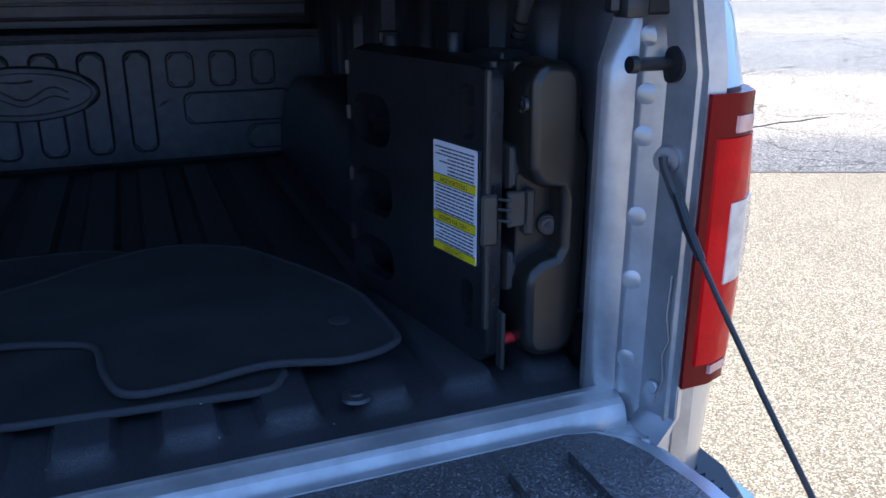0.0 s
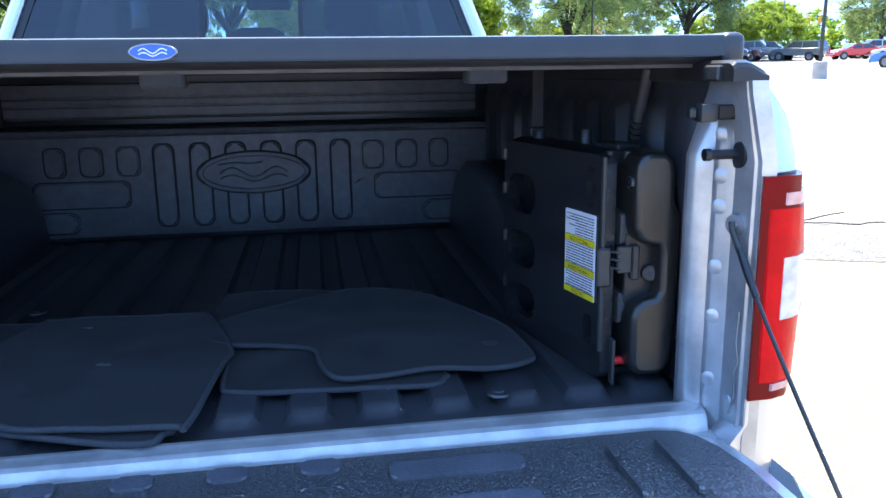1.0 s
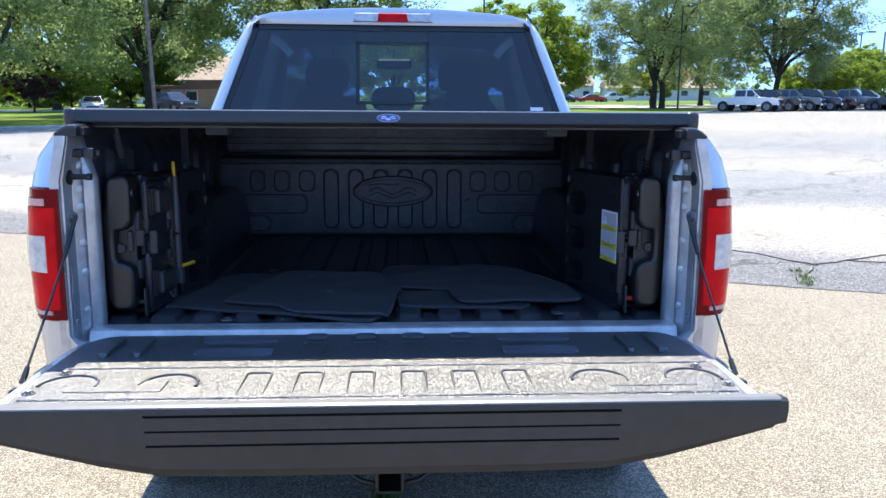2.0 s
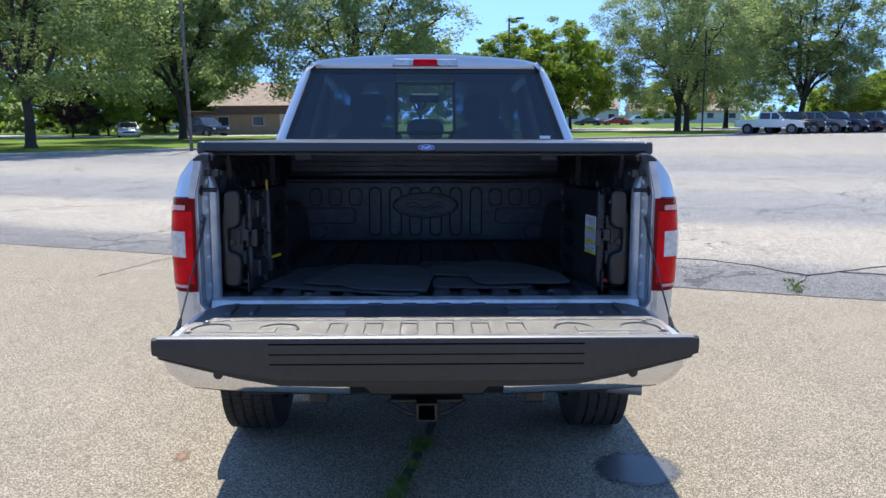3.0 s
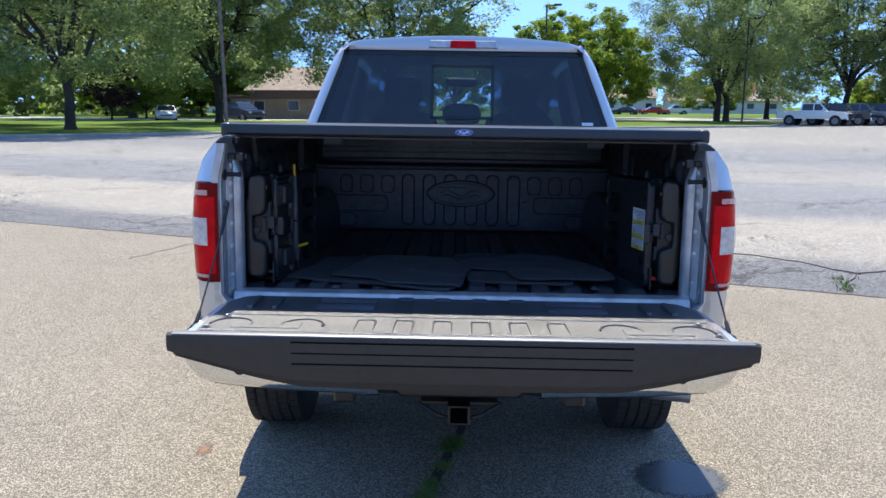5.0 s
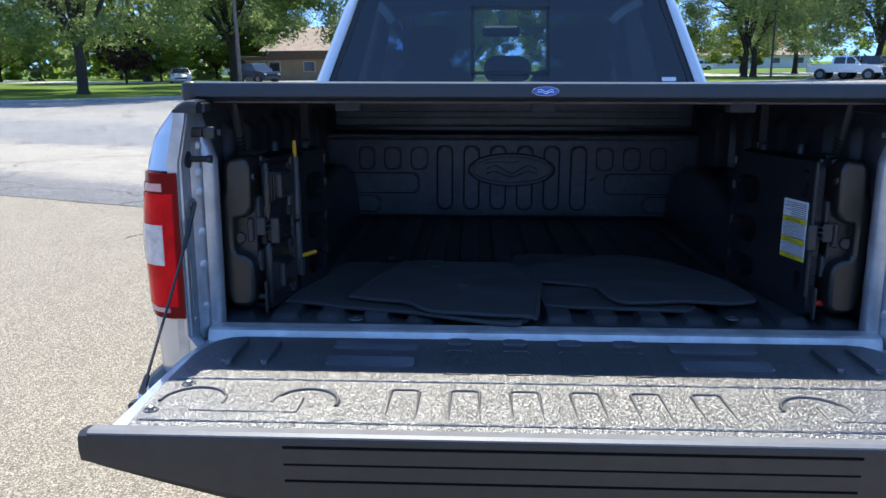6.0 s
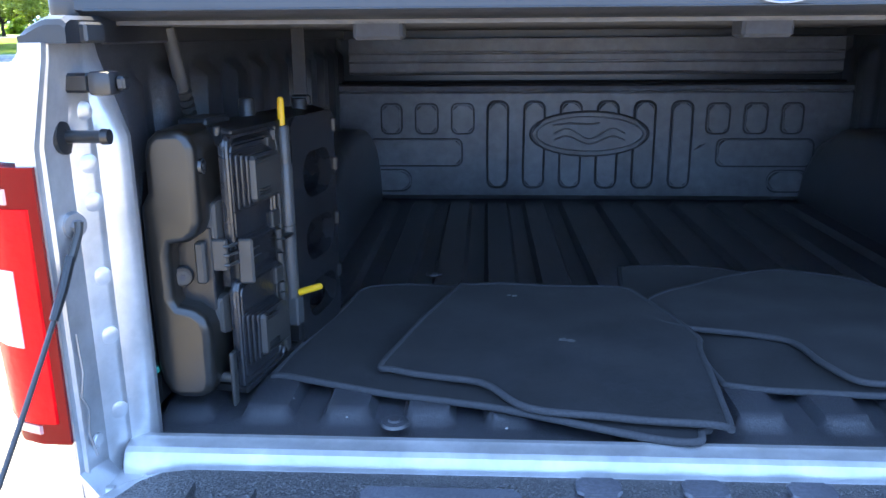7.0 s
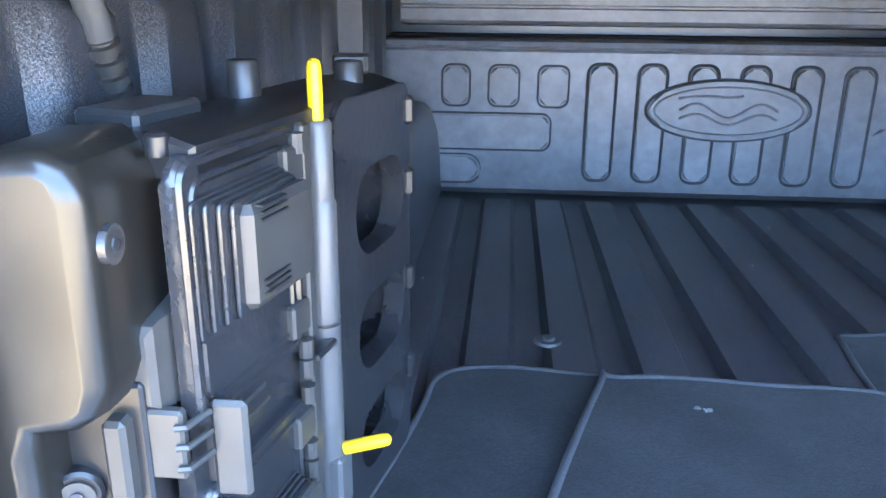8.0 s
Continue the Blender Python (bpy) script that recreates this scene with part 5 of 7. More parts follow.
def floor_mat(corners, centre, height, label, rise=0.0, seed=0.0, spot=None, smear=None):
    loop = smooth_loop(corners)
    t = thing("floor_mat", (centre[0], centre[1], height - 0.006), label, "floor mat", "floor mats in the bed", m=RAKE)
    def z(x, y):
        return height + rise * (0.4 * math.sin(5 * x + seed) + 0.4 * math.sin(6 * y + 2 * seed)) + 0.004 * noise.noise((x * 9, y * 9, seed))
    rings = []
    for k in range(0, 11):
        f = k / 10
        rings.append([(centre[0] + (x - centre[0]) * f, centre[1] + (y - centre[1]) * f) for x, y in loop])
    b = Bm()
    n = len(loop)
    top = [[b.b.verts.new((x, y, z(x, y))) for x, y in ring] for ring in rings[1:]]
    mid = b.b.verts.new((*centre, z(*centre)))
    for i in range(n):
        b.b.faces.new((mid, top[0][i], top[0][(i + 1) % n]))
        for a, c in zip(top, top[1:]):
            b.b.faces.new((a[i], c[i], c[(i + 1) % n], a[(i + 1) % n]))
    low = [b.b.verts.new((x, y, z(x, y) - 0.007)) for x, y in loop]
    for i in range(n):
        b.b.faces.new((top[-1][i], low[i], low[(i + 1) % n], top[-1][(i + 1) % n]))
    b.b.faces.new(low)
    pad = part("carpet", b, CARPET, t, "", 60)
    b = Bm().tube([(x, y, z(x, y) - 0.0025) for x, y in loop + loop[:1]], 0.0055, 8, False)
    part("edge_binding", b, CARPET_EDGE, t, "stitched grey edge binding", 60)
    for x, y in spot or []:
        b = Bm()
        b.tube([(x, y, z(x, y) - 0.004), (x, y, z(x, y) + 0.002), (x, y, z(x, y) + 0.003)], [0.017, 0.016, 0.009], 18)
        part("grommet", b, CARPET_EDGE, t, "dark anchor grommet")
    r = random.Random(int(seed * 10))
    for x, y, size in smear or []:
        b = Bm()
        for k in range(4):
            px, py = x + r.gauss(0, size * 0.5), y + r.gauss(0, size * 0.35)
            q = size * r.uniform(0.4, 0.8)
            pts = [(px + q * r.uniform(0.5, 1.2) * math.cos(a), py + q * r.uniform(0.5, 1.2) * math.sin(a)) for a in (0.3, 1.4, 2.3, 3.5, 4.4, 5.5)]
            b.loft([[(u, w, z(u, w) + d) for u, w in pts] for d in (-0.002, 0.0006)])
        part("smudge", b, SMUDGE, t, "pale dusty smudge")


floor_mat([(-0.60, 0.50), (-0.585, 0.60), (-0.53, 0.635), (-0.41, 0.631), (-0.20, 0.60), (-0.08, 0.35), (-0.03, 0.06), (-0.04, 0.016), (-0.082, -0.012), (-0.333, 0.08), (-0.46, 0.114), (-0.632, 0.17), (-0.654, 0.205)], (-0.32, 0.34), 0.934, "dark grey carpet floor mat lying underneath another mat", 0.001, 1.0)
floor_mat([(-0.385, 0.575), (-0.36, 0.592), (-0.20, 0.592), (-0.06, 0.582), (-0.025, 0.525), (0.030, 0.335), (0.020, 0.26), (-0.004, 0.020), (-0.025, 0.010), (-0.15, 0.027), (-0.268, 0.052), (-0.335, 0.132), (-0.463, 0.172), (-0.484, 0.222)], (-0.20, 0.33), 0.948, "dark grey carpet floor mat with bound edges lying on top", 0.003, 2.0, None, [(-0.193, 0.297, 0.012), (-0.271, 0.518, 0.007)])
floor_mat([(-0.045, 0.565), (-0.028, 0.755), (0.0, 0.785), (0.20, 0.775), (0.36, 0.60), (0.39, 0.42), (0.416, 0.20), (0.408, 0.155), (0.372, 0.130), (0.187, 0.143), (0.052, 0.160), (0.028, 0.19), (0.022, 0.34), (-0.01, 0.46)], (0.17, 0.40), 0.934, "dark grey carpet floor mat half covered by another", 0.001, 3.0)
floor_mat([(-0.038, 0.47), (-0.025, 0.405), (0.03, 0.366), (0.124, 0.346), (0.184, 0.310), (0.198, 0.220), (0.225, 0.153), (0.30, 0.150), (0.40, 0.168), (0.49, 0.140), (0.558, 0.160), (0.579, 0.203), (0.570, 0.36), (0.545, 0.44), (0.492, 0.553), (0.405, 0.683), (0.27, 0.715), (0.12, 0.63), (0.01, 0.545)], (0.33, 0.42), 0.949, "dark grey carpet floor mat with an uneven outline", 0.003, 4.0, [(0.515, 0.268)])


def crumbs(name, label, seed, n, x0, x1, y0, y1, z):
    """Tiny pale bits of lint and grit lying about."""
    r = random.Random(seed)
    v, f = [], []
    for k in range(n):
        c = Vector((r.uniform(x0, x1), r.uniform(y0, y1), z))
        a, d = r.uniform(0, 6.28), r.uniform(0.0006, 0.0022)
        i = len(v)
        for q in range(4):
            rr = d * r.uniform(0.6, 1.6)
            v.append(c + Vector((rr * math.cos(a + q * 1.57), rr * math.sin(a + q * 1.57), 0)))
        v.append(c + Vector((0, 0, d)))
        f += [(i + q, i + (q + 1) % 4, i + 4) for q in range(4)] + [(i + 3, i + 2, i + 1, i)]
    me = bpy.data.meshes.new(name)
    me.from_pydata([RAKE @ p for p in v], [], f)
    me.materials.append(KERNEL)
    return tagged(new(name, me), label, "grit", "", "stuff")


KERNEL = material("pale_grit", (0.42, 0.42, 0.41), 0.8, 0.0, (0.22, 0.22, 0.21), 300)
crumbs("floor_grit", "tiny pale bits of grit on the bed floor", 31, 70, -0.68, 0.70, 0.78, 1.55, 0.9302)
crumbs("floor_grit", "tiny pale bits of grit near the sill", 32, 16, -0.62, 0.68, 0.02, 0.13, 0.9302)

# ---- the ground and its paving ----
def pavement_material(name, stops, seam_dir, seam_at, grain=70.0, rough=0.92, cracked=False):
    """Weathered paving: bands across the lot with uneven edges, aggregate grain, stains."""
    m = bpy.data.materials.new(name)
    m.use_nodes = True
    nt = m.node_tree
    b = nt.nodes["Principled BSDF"]
    b.inputs["Roughness"].default_value = rough
    b.inputs["Specular IOR Level"].default_value = 0.25
    tc = nt.nodes.new("ShaderNodeTexCoord")
    co = tc.outputs["Object"]
    def noise_node(scale, detail=4.0, rough_=0.5):
        n = nt.nodes.new("ShaderNodeTexNoise")
        n.inputs["Scale"].default_value = scale
        n.inputs["Detail"].default_value = detail
        n.inputs["Roughness"].default_value = rough_
        nt.links.new(co, n.inputs["Vector"])
        return n.outputs["Fac"]
    def maths(op, a, c):
        n = nt.nodes.new("ShaderNodeMath")
        n.operation = op
        for k, v in ((0, a), (1, c)):
            if isinstance(v, (int, float)):
                n.inputs[k].default_value = v
            else:
                nt.links.new(v, n.inputs[k])
        return n.outputs[0]
    if len(stops) > 1:
        dot = nt.nodes.new("ShaderNodeVectorMath")
        dot.operation = "DOT_PRODUCT"
        nt.links.new(co, dot.inputs[0])
        dot.inputs[1].default_value = (*seam_dir, 0)
        d = maths("SUBTRACT", dot.outputs["Value"], seam_at)
        d = maths("ADD", d, maths("MULTIPLY", maths("SUBTRACT", noise_node(0.35, 5), 0.5), 2.2))
        ramp = nt.nodes.new("ShaderNodeValToRGB")
        far = stops[-1][0]
        while len(ramp.color_ramp.elements) < len(stops):
            ramp.color_ramp.elements.new(0.5)
        for e, (p, c) in zip(ramp.color_ramp.elements, stops):
            e.position = p / far
            e.color = (*c, 1)
        nt.links.new(maths("DIVIDE", d, far), ramp.inputs["Fac"])
        col = ramp.outputs["Color"]
    else:
        rgb = nt.nodes.new("ShaderNodeRGB")
        rgb.outputs[0].default_value = (*stops[0][1], 1)
        col = rgb.outputs[0]
    # stones of the aggregate
    vo = nt.nodes.new("ShaderNodeTexVoronoi")
    vo.inputs["Scale"].default_value = grain
    nt.links.new(co, vo.inputs["Vector"])
    hsv = nt.nodes.new("ShaderNodeSeparateColor")
    nt.links.new(vo.outputs["Color"], hsv.inputs["Color"])
    grainf = maths("ADD", maths("MULTIPLY", maths("POWER", hsv.outputs[0], 2.0), 1.5), 0.5)
    blot = maths("ADD", maths("MULTIPLY", noise_node(1.1, 6, 0.62), 0.36), 0.82)
    fine = maths("ADD", maths("MULTIPLY", noise_node(9.0, 5, 0.6), 0.3), 0.85)
    gain = maths("MULTIPLY", maths("MULTIPLY", grainf, blot), fine)
    if cracked:
        warp = nt.nodes.new("ShaderNodeTexNoise")
        warp.inputs["Scale"].default_value = 1.3
        warp.inputs["Detail"].default_value = 5.0
        nt.links.new(co, warp.inputs["Vector"])
        mv = nt.nodes.new("ShaderNodeVectorMath")
        mv.operation = "MULTIPLY_ADD"
        nt.links.new(warp.outputs["Color"], mv.inputs[0])
        mv.inputs[1].default_value = (1.3, 1.3, 0)
        nt.links.new(co, mv.inputs[2])
        for size, width, low in ((0.33, 0.010, 0.40), (1.25, 0.020, 0.52)):
            ce = nt.nodes.new("ShaderNodeTexVoronoi")
            ce.feature = "DISTANCE_TO_EDGE"
            ce.voronoi_dimensions = "2D"
            ce.inputs["Scale"].default_value = size
            nt.links.new(mv.outputs[0], ce.inputs["Vector"])
            line_ = maths("LESS_THAN", ce.outputs["Distance"], width)
            patch = nt.nodes.new("ShaderNodeMapRange")
            patch.inputs["From Min"].default_value = low
            patch.inputs["From Max"].default_value = low + 0.08
            nt.links.new(noise_node(0.45, 3), patch.inputs["Value"])
            gain = maths("MULTIPLY", gain, maths("SUBTRACT", 1.0, maths("MULTIPLY", maths("MULTIPLY", line_, patch.outputs["Result"]), 0.48)))
    sc = nt.nodes.new("ShaderNodeVectorMath")
    sc.operation = "SCALE"
    nt.links.new(col, sc.inputs[0])
    nt.links.new(gain, sc.inputs["Scale"])
    nt.links.new(sc.outputs[0], b.inputs["Base Color"])
    bn = nt.nodes.new("ShaderNodeBump")
    bn.inputs["Strength"].default_value = 0.7
    bn.inputs["Distance"].default_value = 0.002
    nt.links.new(maths("ADD", hsv.outputs[1], vo.outputs["Distance"]), bn.inputs["Height"])
    nt.links.new(bn.outputs["Normal"], b.inputs["Normal"])
    return m


SEAM = (0.375, 0.927)
SEAM_AT = 4.87
APRON = pavement_material("apron_paving", [(0, (0.262, 0.226, 0.174))], SEAM, 0, 190.0)
LOT = pavement_material("lot_asphalt", [(0.0, (0.149, 0.146, 0.146)), (1.2, (0.169, 0.163, 0.160)), (1.9, (0.308, 0.278, 0.236)), (4.6, (0.327, 0.293, 0.245)), (5.6, (0.198, 0.195, 0.194)), (9.5, (0.218, 0.215, 0.212)), (11.5, (0.278, 0.259, 0.231)), (15, (0.258, 0.244, 0.222)), (18, (0.208, 0.205, 0.203)), (26, (0.238, 0.229, 0.212)), (32, (0.298, 0.268, 0.227)), (40, (0.268, 0.249, 0.222))], SEAM, SEAM_AT, 100.0, cracked=True)
ROAD = pavement_material("road_concrete", [(0, (0.40, 0.38, 0.35))], SEAM, 0, 30.0)
GRASS = material("lawn_grass", (0.14, 0.215, 0.034), 0.95, 0.0, (0.095, 0.16, 0.024), 1.2, bump=1.0, bump_scale=25, spec=0.15, stain=0.35, stain_scale=0.15)
KERB = material("kerb_concrete", (0.42, 0.40, 0.37), 0.9, 0.0, (0.34, 0.32, 0.30), 4, bump=0.3, bump_scale=60, stain=0.2)
DARKCRACK = material("crack_filling", (0.045, 0.042, 0.038), 0.95, 0.0, (0.07, 0.065, 0.055), 30, bump=0.5, bump_scale=80)
WEED = material("weed_blades", (0.09, 0.165, 0.025), 0.7, 0.0, (0.15, 0.21, 0.05), 12)
WET = material("wet_patch", (0.07, 0.07, 0.072), 0.42, 0.0, (0.08, 0.08, 0.08), 30, bump=0.35, bump_scale=60, spec=0.6)
STAIN = material("rust_stain", (0.26, 0.135, 0.075), 0.9, 0.0, (0.24, 0.17, 0.12), 14, bump=0.3, bump_scale=90)



def soften(mat, cx, cy, rx, ry, inner=0.55, seed=3.0):
    """Lets a thin film on the paving fade out towards an uneven rim."""
    nt = mat.node_tree
    tc = nt.nodes.new("ShaderNodeTexCoord")
    mp = nt.nodes.new("ShaderNodeMapping")
    mp.inputs["Location"].default_value = (-cx / rx, -cy / ry, 0)
    mp.inputs["Scale"].default_value = (1 / rx, 1 / ry, 0)
    nt.links.new(tc.outputs["Object"], mp.inputs["Vector"])
    ln = nt.nodes.new("ShaderNodeVectorMath")
    ln.operation = "LENGTH"
    nt.links.new(mp.outputs[0], ln.inputs[0])
    ns = nt.nodes.new("ShaderNodeTexNoise")
    ns.inputs["Scale"].default_value = 55.0
    ns.inputs["Detail"].default_value = 4.0
    nt.links.new(tc.outputs["Object"], ns.inputs["Vector"])
    ad = nt.nodes.new("ShaderNodeMath")
    ad.operation = "MULTIPLY_ADD"
    nt.links.new(ns.outputs["Fac"], ad.inputs[0])
    ad.inputs[1].default_value = 0.5
    nt.links.new(ln.outputs["Value"], ad.inputs[2])
    mr = nt.nodes.new("ShaderNodeMapRange")
    mr.inputs["From Min"].default_value = inner + 0.25
    mr.inputs["From Max"].default_value = 1.22
    mr.inputs["To Min"].default_value = 1.0
    mr.inputs["To Max"].default_value = 0.0
    nt.links.new(ad.outputs[0], mr.inputs["Value"])
    nt.links.new(mr.outputs["Result"], nt.nodes["Principled BSDF"].inputs["Alpha"])


soften(WET, 0.965, 0.465, 0.215, 0.20, 0.72)
soften(STAIN, -1.17, 0.69, 0.045, 0.085, 0.2)
b = Bm().box(-900, 900, -90, 1500, -2.0, -0.30)
solid("ground", b, GRASS, "wide grassy ground reaching the horizon", "ground", kind="structure", smooth=0)
b = Bm().prism([(-90, SEAM_AT / 0.927 + 90 * 0.375 / 0.927), (90, SEAM_AT / 0.927 - 90 * 0.375 / 0.927), (90, -85), (-90, -85)], "z", -0.3, 0.0)
solid("pavement_apron", b, APRON, "pale tan aggregate paving under the truck", "pavement", kind="structure", smooth=0)
line = lambda x: SEAM_AT / 0.927 - x * 0.375 / 0.927
b = Bm().prism([(-90, line(-90)), (90, line(90)), (120, 60), (120, 104), (52, 83), (31, 73), (24.5, 60), (11.3, 53.4), (-12.2, 39.6), (-20.2, 33.8), (-90, 28)], "z", -0.3, -0.006)
solid("parking_lot", b, LOT, "weathered grey and tan asphalt parking lot", "parking lot", kind="structure", smooth=0)
# lawn with a real kerb step
front = [(-140, 24), (-90, 28), (-20.2, 33.8), (-12.2, 39.6), (11.3, 53.4), (24.5, 60), (31, 73), (52, 83), (120, 104), (220, 134)]
b = Bm().prism([(x, y + 0.15) for x, y in front] + [(400, 700), (-500, 700), (-500, 26)], "z", -0.3, 0.13)
solid("lawn", b, GRASS, "mown green lawn beyond the kerb", "lawn", kind="structure", smooth=0)
for (xa, ya), (xb, yb) in zip(front, front[1:]):
    d = Vector((xb - xa, yb - ya, 0))
    n = Vector((-d.y, d.x, 0)).normalized() * 0.16
    b = Bm()
    b.loft([[(p[0], p[1], -0.3), (p[0], p[1], 0.11), (p[0] + n.x * 0.2, p[1] + n.y * 0.2, 0.135), (p[0] + n.x, p[1] + n.y, 0.138), (p[0] + n.x, p[1] + n.y, -0.3)] for p in ((xa, ya), (xb, yb))])
    solid("kerb", b, KERB, "pale concrete kerb along the lawn", "kerb", kind="structure", smooth=20)
b = Bm().prism([(10, 80), (26, 77.5), (34, 76), (60, 84), (120, 104), (120, 116), (56, 98), (8, 99)], "z", 0.1, 0.138)
solid("road_street", b, ROAD, "pale concrete street behind the lawn", "road", kind="structure", smooth=0)
b = Bm().prism([(-60, 84), (-36, 70), (-18, 68), (8, 80), (8, 84), (-20, 74), (-34, 76), (-56, 92)], "z", 0.1, 0.138)
solid("road_drive", b, ROAD, "pale driveway crossing the lawn", "road", kind="structure", smooth=0)

# seam between apron and lot, cracks
rnd = random.Random(11)


def crack(name, pts, width, label, jag=0.03, z=0.003):
    fine = []
    for (xa, ya), (xb, yb) in zip(pts, pts[1:]):
        n = max(2, int(math.hypot(xb - xa, yb - ya) / 0.12))
        for k in range(n):
            f = k / n
            fine.append((xa + (xb - xa) * f + rnd.uniform(-jag, jag), ya + (yb - ya) * f + rnd.uniform(-jag, jag)))
    fine.append(pts[-1])
    b = Bm()
    rings = []
    for i, (x, y) in enumerate(fine):
        xa, ya = fine[max(i - 1, 0)]
        xb, yb = fine[min(i + 1, len(fine) - 1)]
        d = Vector((xb - xa, yb - ya, 0)).normalized()
        n = Vector((-d.y, d.x, 0)) * width * rnd.uniform(0.35, 1.0)
        rings.append([(x - n.x, y - n.y, z), (x + n.x, y + n.y, z), (x + n.x, y + n.y, -0.02), (x - n.x, y - n.y, -0.02)])
    b.loft(rings)
    return solid(name, b, DARKCRACK, label, "crack", kind="structure", smooth=0)


crack("seam", [(x, line(x)) for x in range(-30, 31, 3)], 0.022, "dark seam between the two pavings", 0.008)
CRACK = [(0.10, 3.0), (0.07, 1.9), (0.03, 0.96), (-0.05, 0.62), (-0.12, 0.30), (-0.18, 0.02), (-0.30, -0.55), (-0.36, -1.2), (-0.5, -2.4), (-0.6, -4.0)]
crack("crack_weedy", CRACK, 0.028, "weed-grown crack under the truck", 0.02)
crack("crack_lot", [(3.40, 4.05), (3.47, 4.3), (3.87, 4.77), (4.25, 4.93), (4.9, 5.2)], 0.008, "branching crack in the dark asphalt")
crack("crack_lot", [(3.87, 4.77), (3.62, 5.1), (3.56, 5.34), (3.1, 5.75), (2.4, 6.0)], 0.006, "branching crack in the dark asphalt")
crack("crack_lot", [(4.25, 4.93), (4.7, 4.75), (6.4, 4.9)], 0.005, "branching crack in the dark asphalt")
crack("crack_apron", [(-2.75, 6.5), (-3.1, 6.0), (-3.4, 5.2)], 0.012, "thin crack in the pale paving")

def blades(name, spots, label, n, spread, height):
    """Tufts of grass blades along the given spots."""
    r = random.Random(5)
    v, f = [], []
    for k in range(n):
        x, y = r.choice(spots)
        x += r.gauss(0, spread)
        y += r.gauss(0, spread)
        a, lean, hgt, w = r.uniform(0, 6.28), r.uniform(0.2, 1.1), height * r.uniform(0.4, 1.2), r.uniform(0.0015, 0.004)
        dx, dy = math.cos(a), math.sin(a)
        i = len(v)
        v += [(x - dy * w, y + dx * w, 0), (x + dy * w, y - dx * w, 0), (x + dx * lean * hgt * 0.5 + dy * w, y + dy * lean * hgt * 0.5 - dx * w, hgt * 0.7), (x + dx * lean * hgt * 0.5 - dy * w, y + dy * lean * hgt * 0.5 + dx * w, hgt * 0.7), (x + dx * lean * hgt, y + dy * lean * hgt, hgt * 0.85)]
        f += [(i, i + 1, i + 2, i + 3), (i + 3, i + 2, i + 4)]
    me = bpy.data.meshes.new(name)
    me.from_pydata(v, [], f)
    me.materials.append(WEED)
    return tagged(new(name, me), label, "weeds", "", "stuff")


spots = []
for (xa, ya), (xb, yb) in zip(CRACK, CRACK[1:]):
    for k in range(40):
        x, y = xa + (xb - xa) * k / 40, ya + (yb - ya) * k / 40
        lush = noise.noise((x * 3, y * 5.0, 1.7)) + 0.6 * noise.noise((x * 9, y * 17.0, 4.1))
        spots += [(x + 0.03 * noise.noise((x * 20, y * 20, 8.0)), y)] * max(0, int(1 + 7 * lush))
blades("crack_weeds", spots, "green weeds growing along the crack", 4600, 0.019, 0.034)
blades("seam_weeds", [(3.45, 4.15), (3.5, 4.3), (3.38, 4.02), (3.55, 4.5)], "tuft of green weeds in the seam", 260, 0.045, 0.035)
o = [(0.965 + 0.215 * math.cos(a) * (1 + 0.08 * math.sin(3 * a)), 0.465 + 0.20 * math.sin(a) * (1 + 0.06 * math.cos(4 * a))) for a in [2 * math.pi * k / 48 for k in range(48)]]
solid("wet_patch", Bm().prism(o, "z", -0.01, 0.004), WET, "dark wet patch on the paving", "puddle", kind="structure", smooth=0)
o = [(-1.17 + 0.045 * math.cos(a) * (1 + 0.4 * math.sin(2 * a)), 0.69 + 0.09 * math.sin(a) * (1 + 0.3 * math.cos(3 * a))) for a in [2 * math.pi * k / 30 for k in range(30)]]
solid("rust_stain", Bm().prism(o, "z", -0.01, 0.003), STAIN, "small rusty stain on the paving", "stain", kind="structure", smooth=0)


# ---- trees ----
def leaf_material(name, dark, light, transl):
    m = bpy.data.materials.new(name)
    m.use_nodes = True
    nt = m.node_tree
    b = nt.nodes["Principled BSDF"]
    b.inputs["Roughness"].default_value = 0.5
    b.inputs["Specular IOR Level"].default_value = 0.4
    g = nt.nodes.new("ShaderNodeNewGeometry")
    mix = nt.nodes.new("ShaderNodeMix")
    mix.data_type = "RGBA"
    mix.inputs["A"].default_value = (*dark, 1)
    mix.inputs["B"].default_value = (*light, 1)
    nt.links.new(g.outputs["Random Per Island"], mix.inputs["Factor"])
    nt.links.new(mix.outputs["Result"], b.inputs["Base Color"])
    tr = nt.nodes.new("ShaderNodeBsdfTranslucent")
    nt.links.new(mix.outputs["Result"], tr.inputs["Color"])
    ms = nt.nodes.new("ShaderNodeMixShader")
    ms.inputs[0].default_value = transl
    nt.links.new(b.outputs[0], ms.inputs[1])
    nt.links.new(tr.outputs[0], ms.inputs[2])
    nt.links.new(ms.outputs[0], nt.nodes["Material Output"].inputs["Surface"])
    return m


LEAF = leaf_material("locust_leaves", (0.15, 0.215, 0.080), (0.34, 0.42, 0.18), 0.74)
LEAF_BRIGHT = leaf_material("bright_leaves", (0.13, 0.21, 0.025), (0.30, 0.40, 0.055), 0.6)
LEAF_RED = leaf_material("plum_leaves", (0.04, 0.012, 0.016), (0.09, 0.025, 0.03), 0.3)
BARK = material("bark", (0.075, 0.062, 0.052), 0.95, 0.0, (0.045, 0.038, 0.033), 9, bump=1.0, bump_scale=14, stain=0.3)


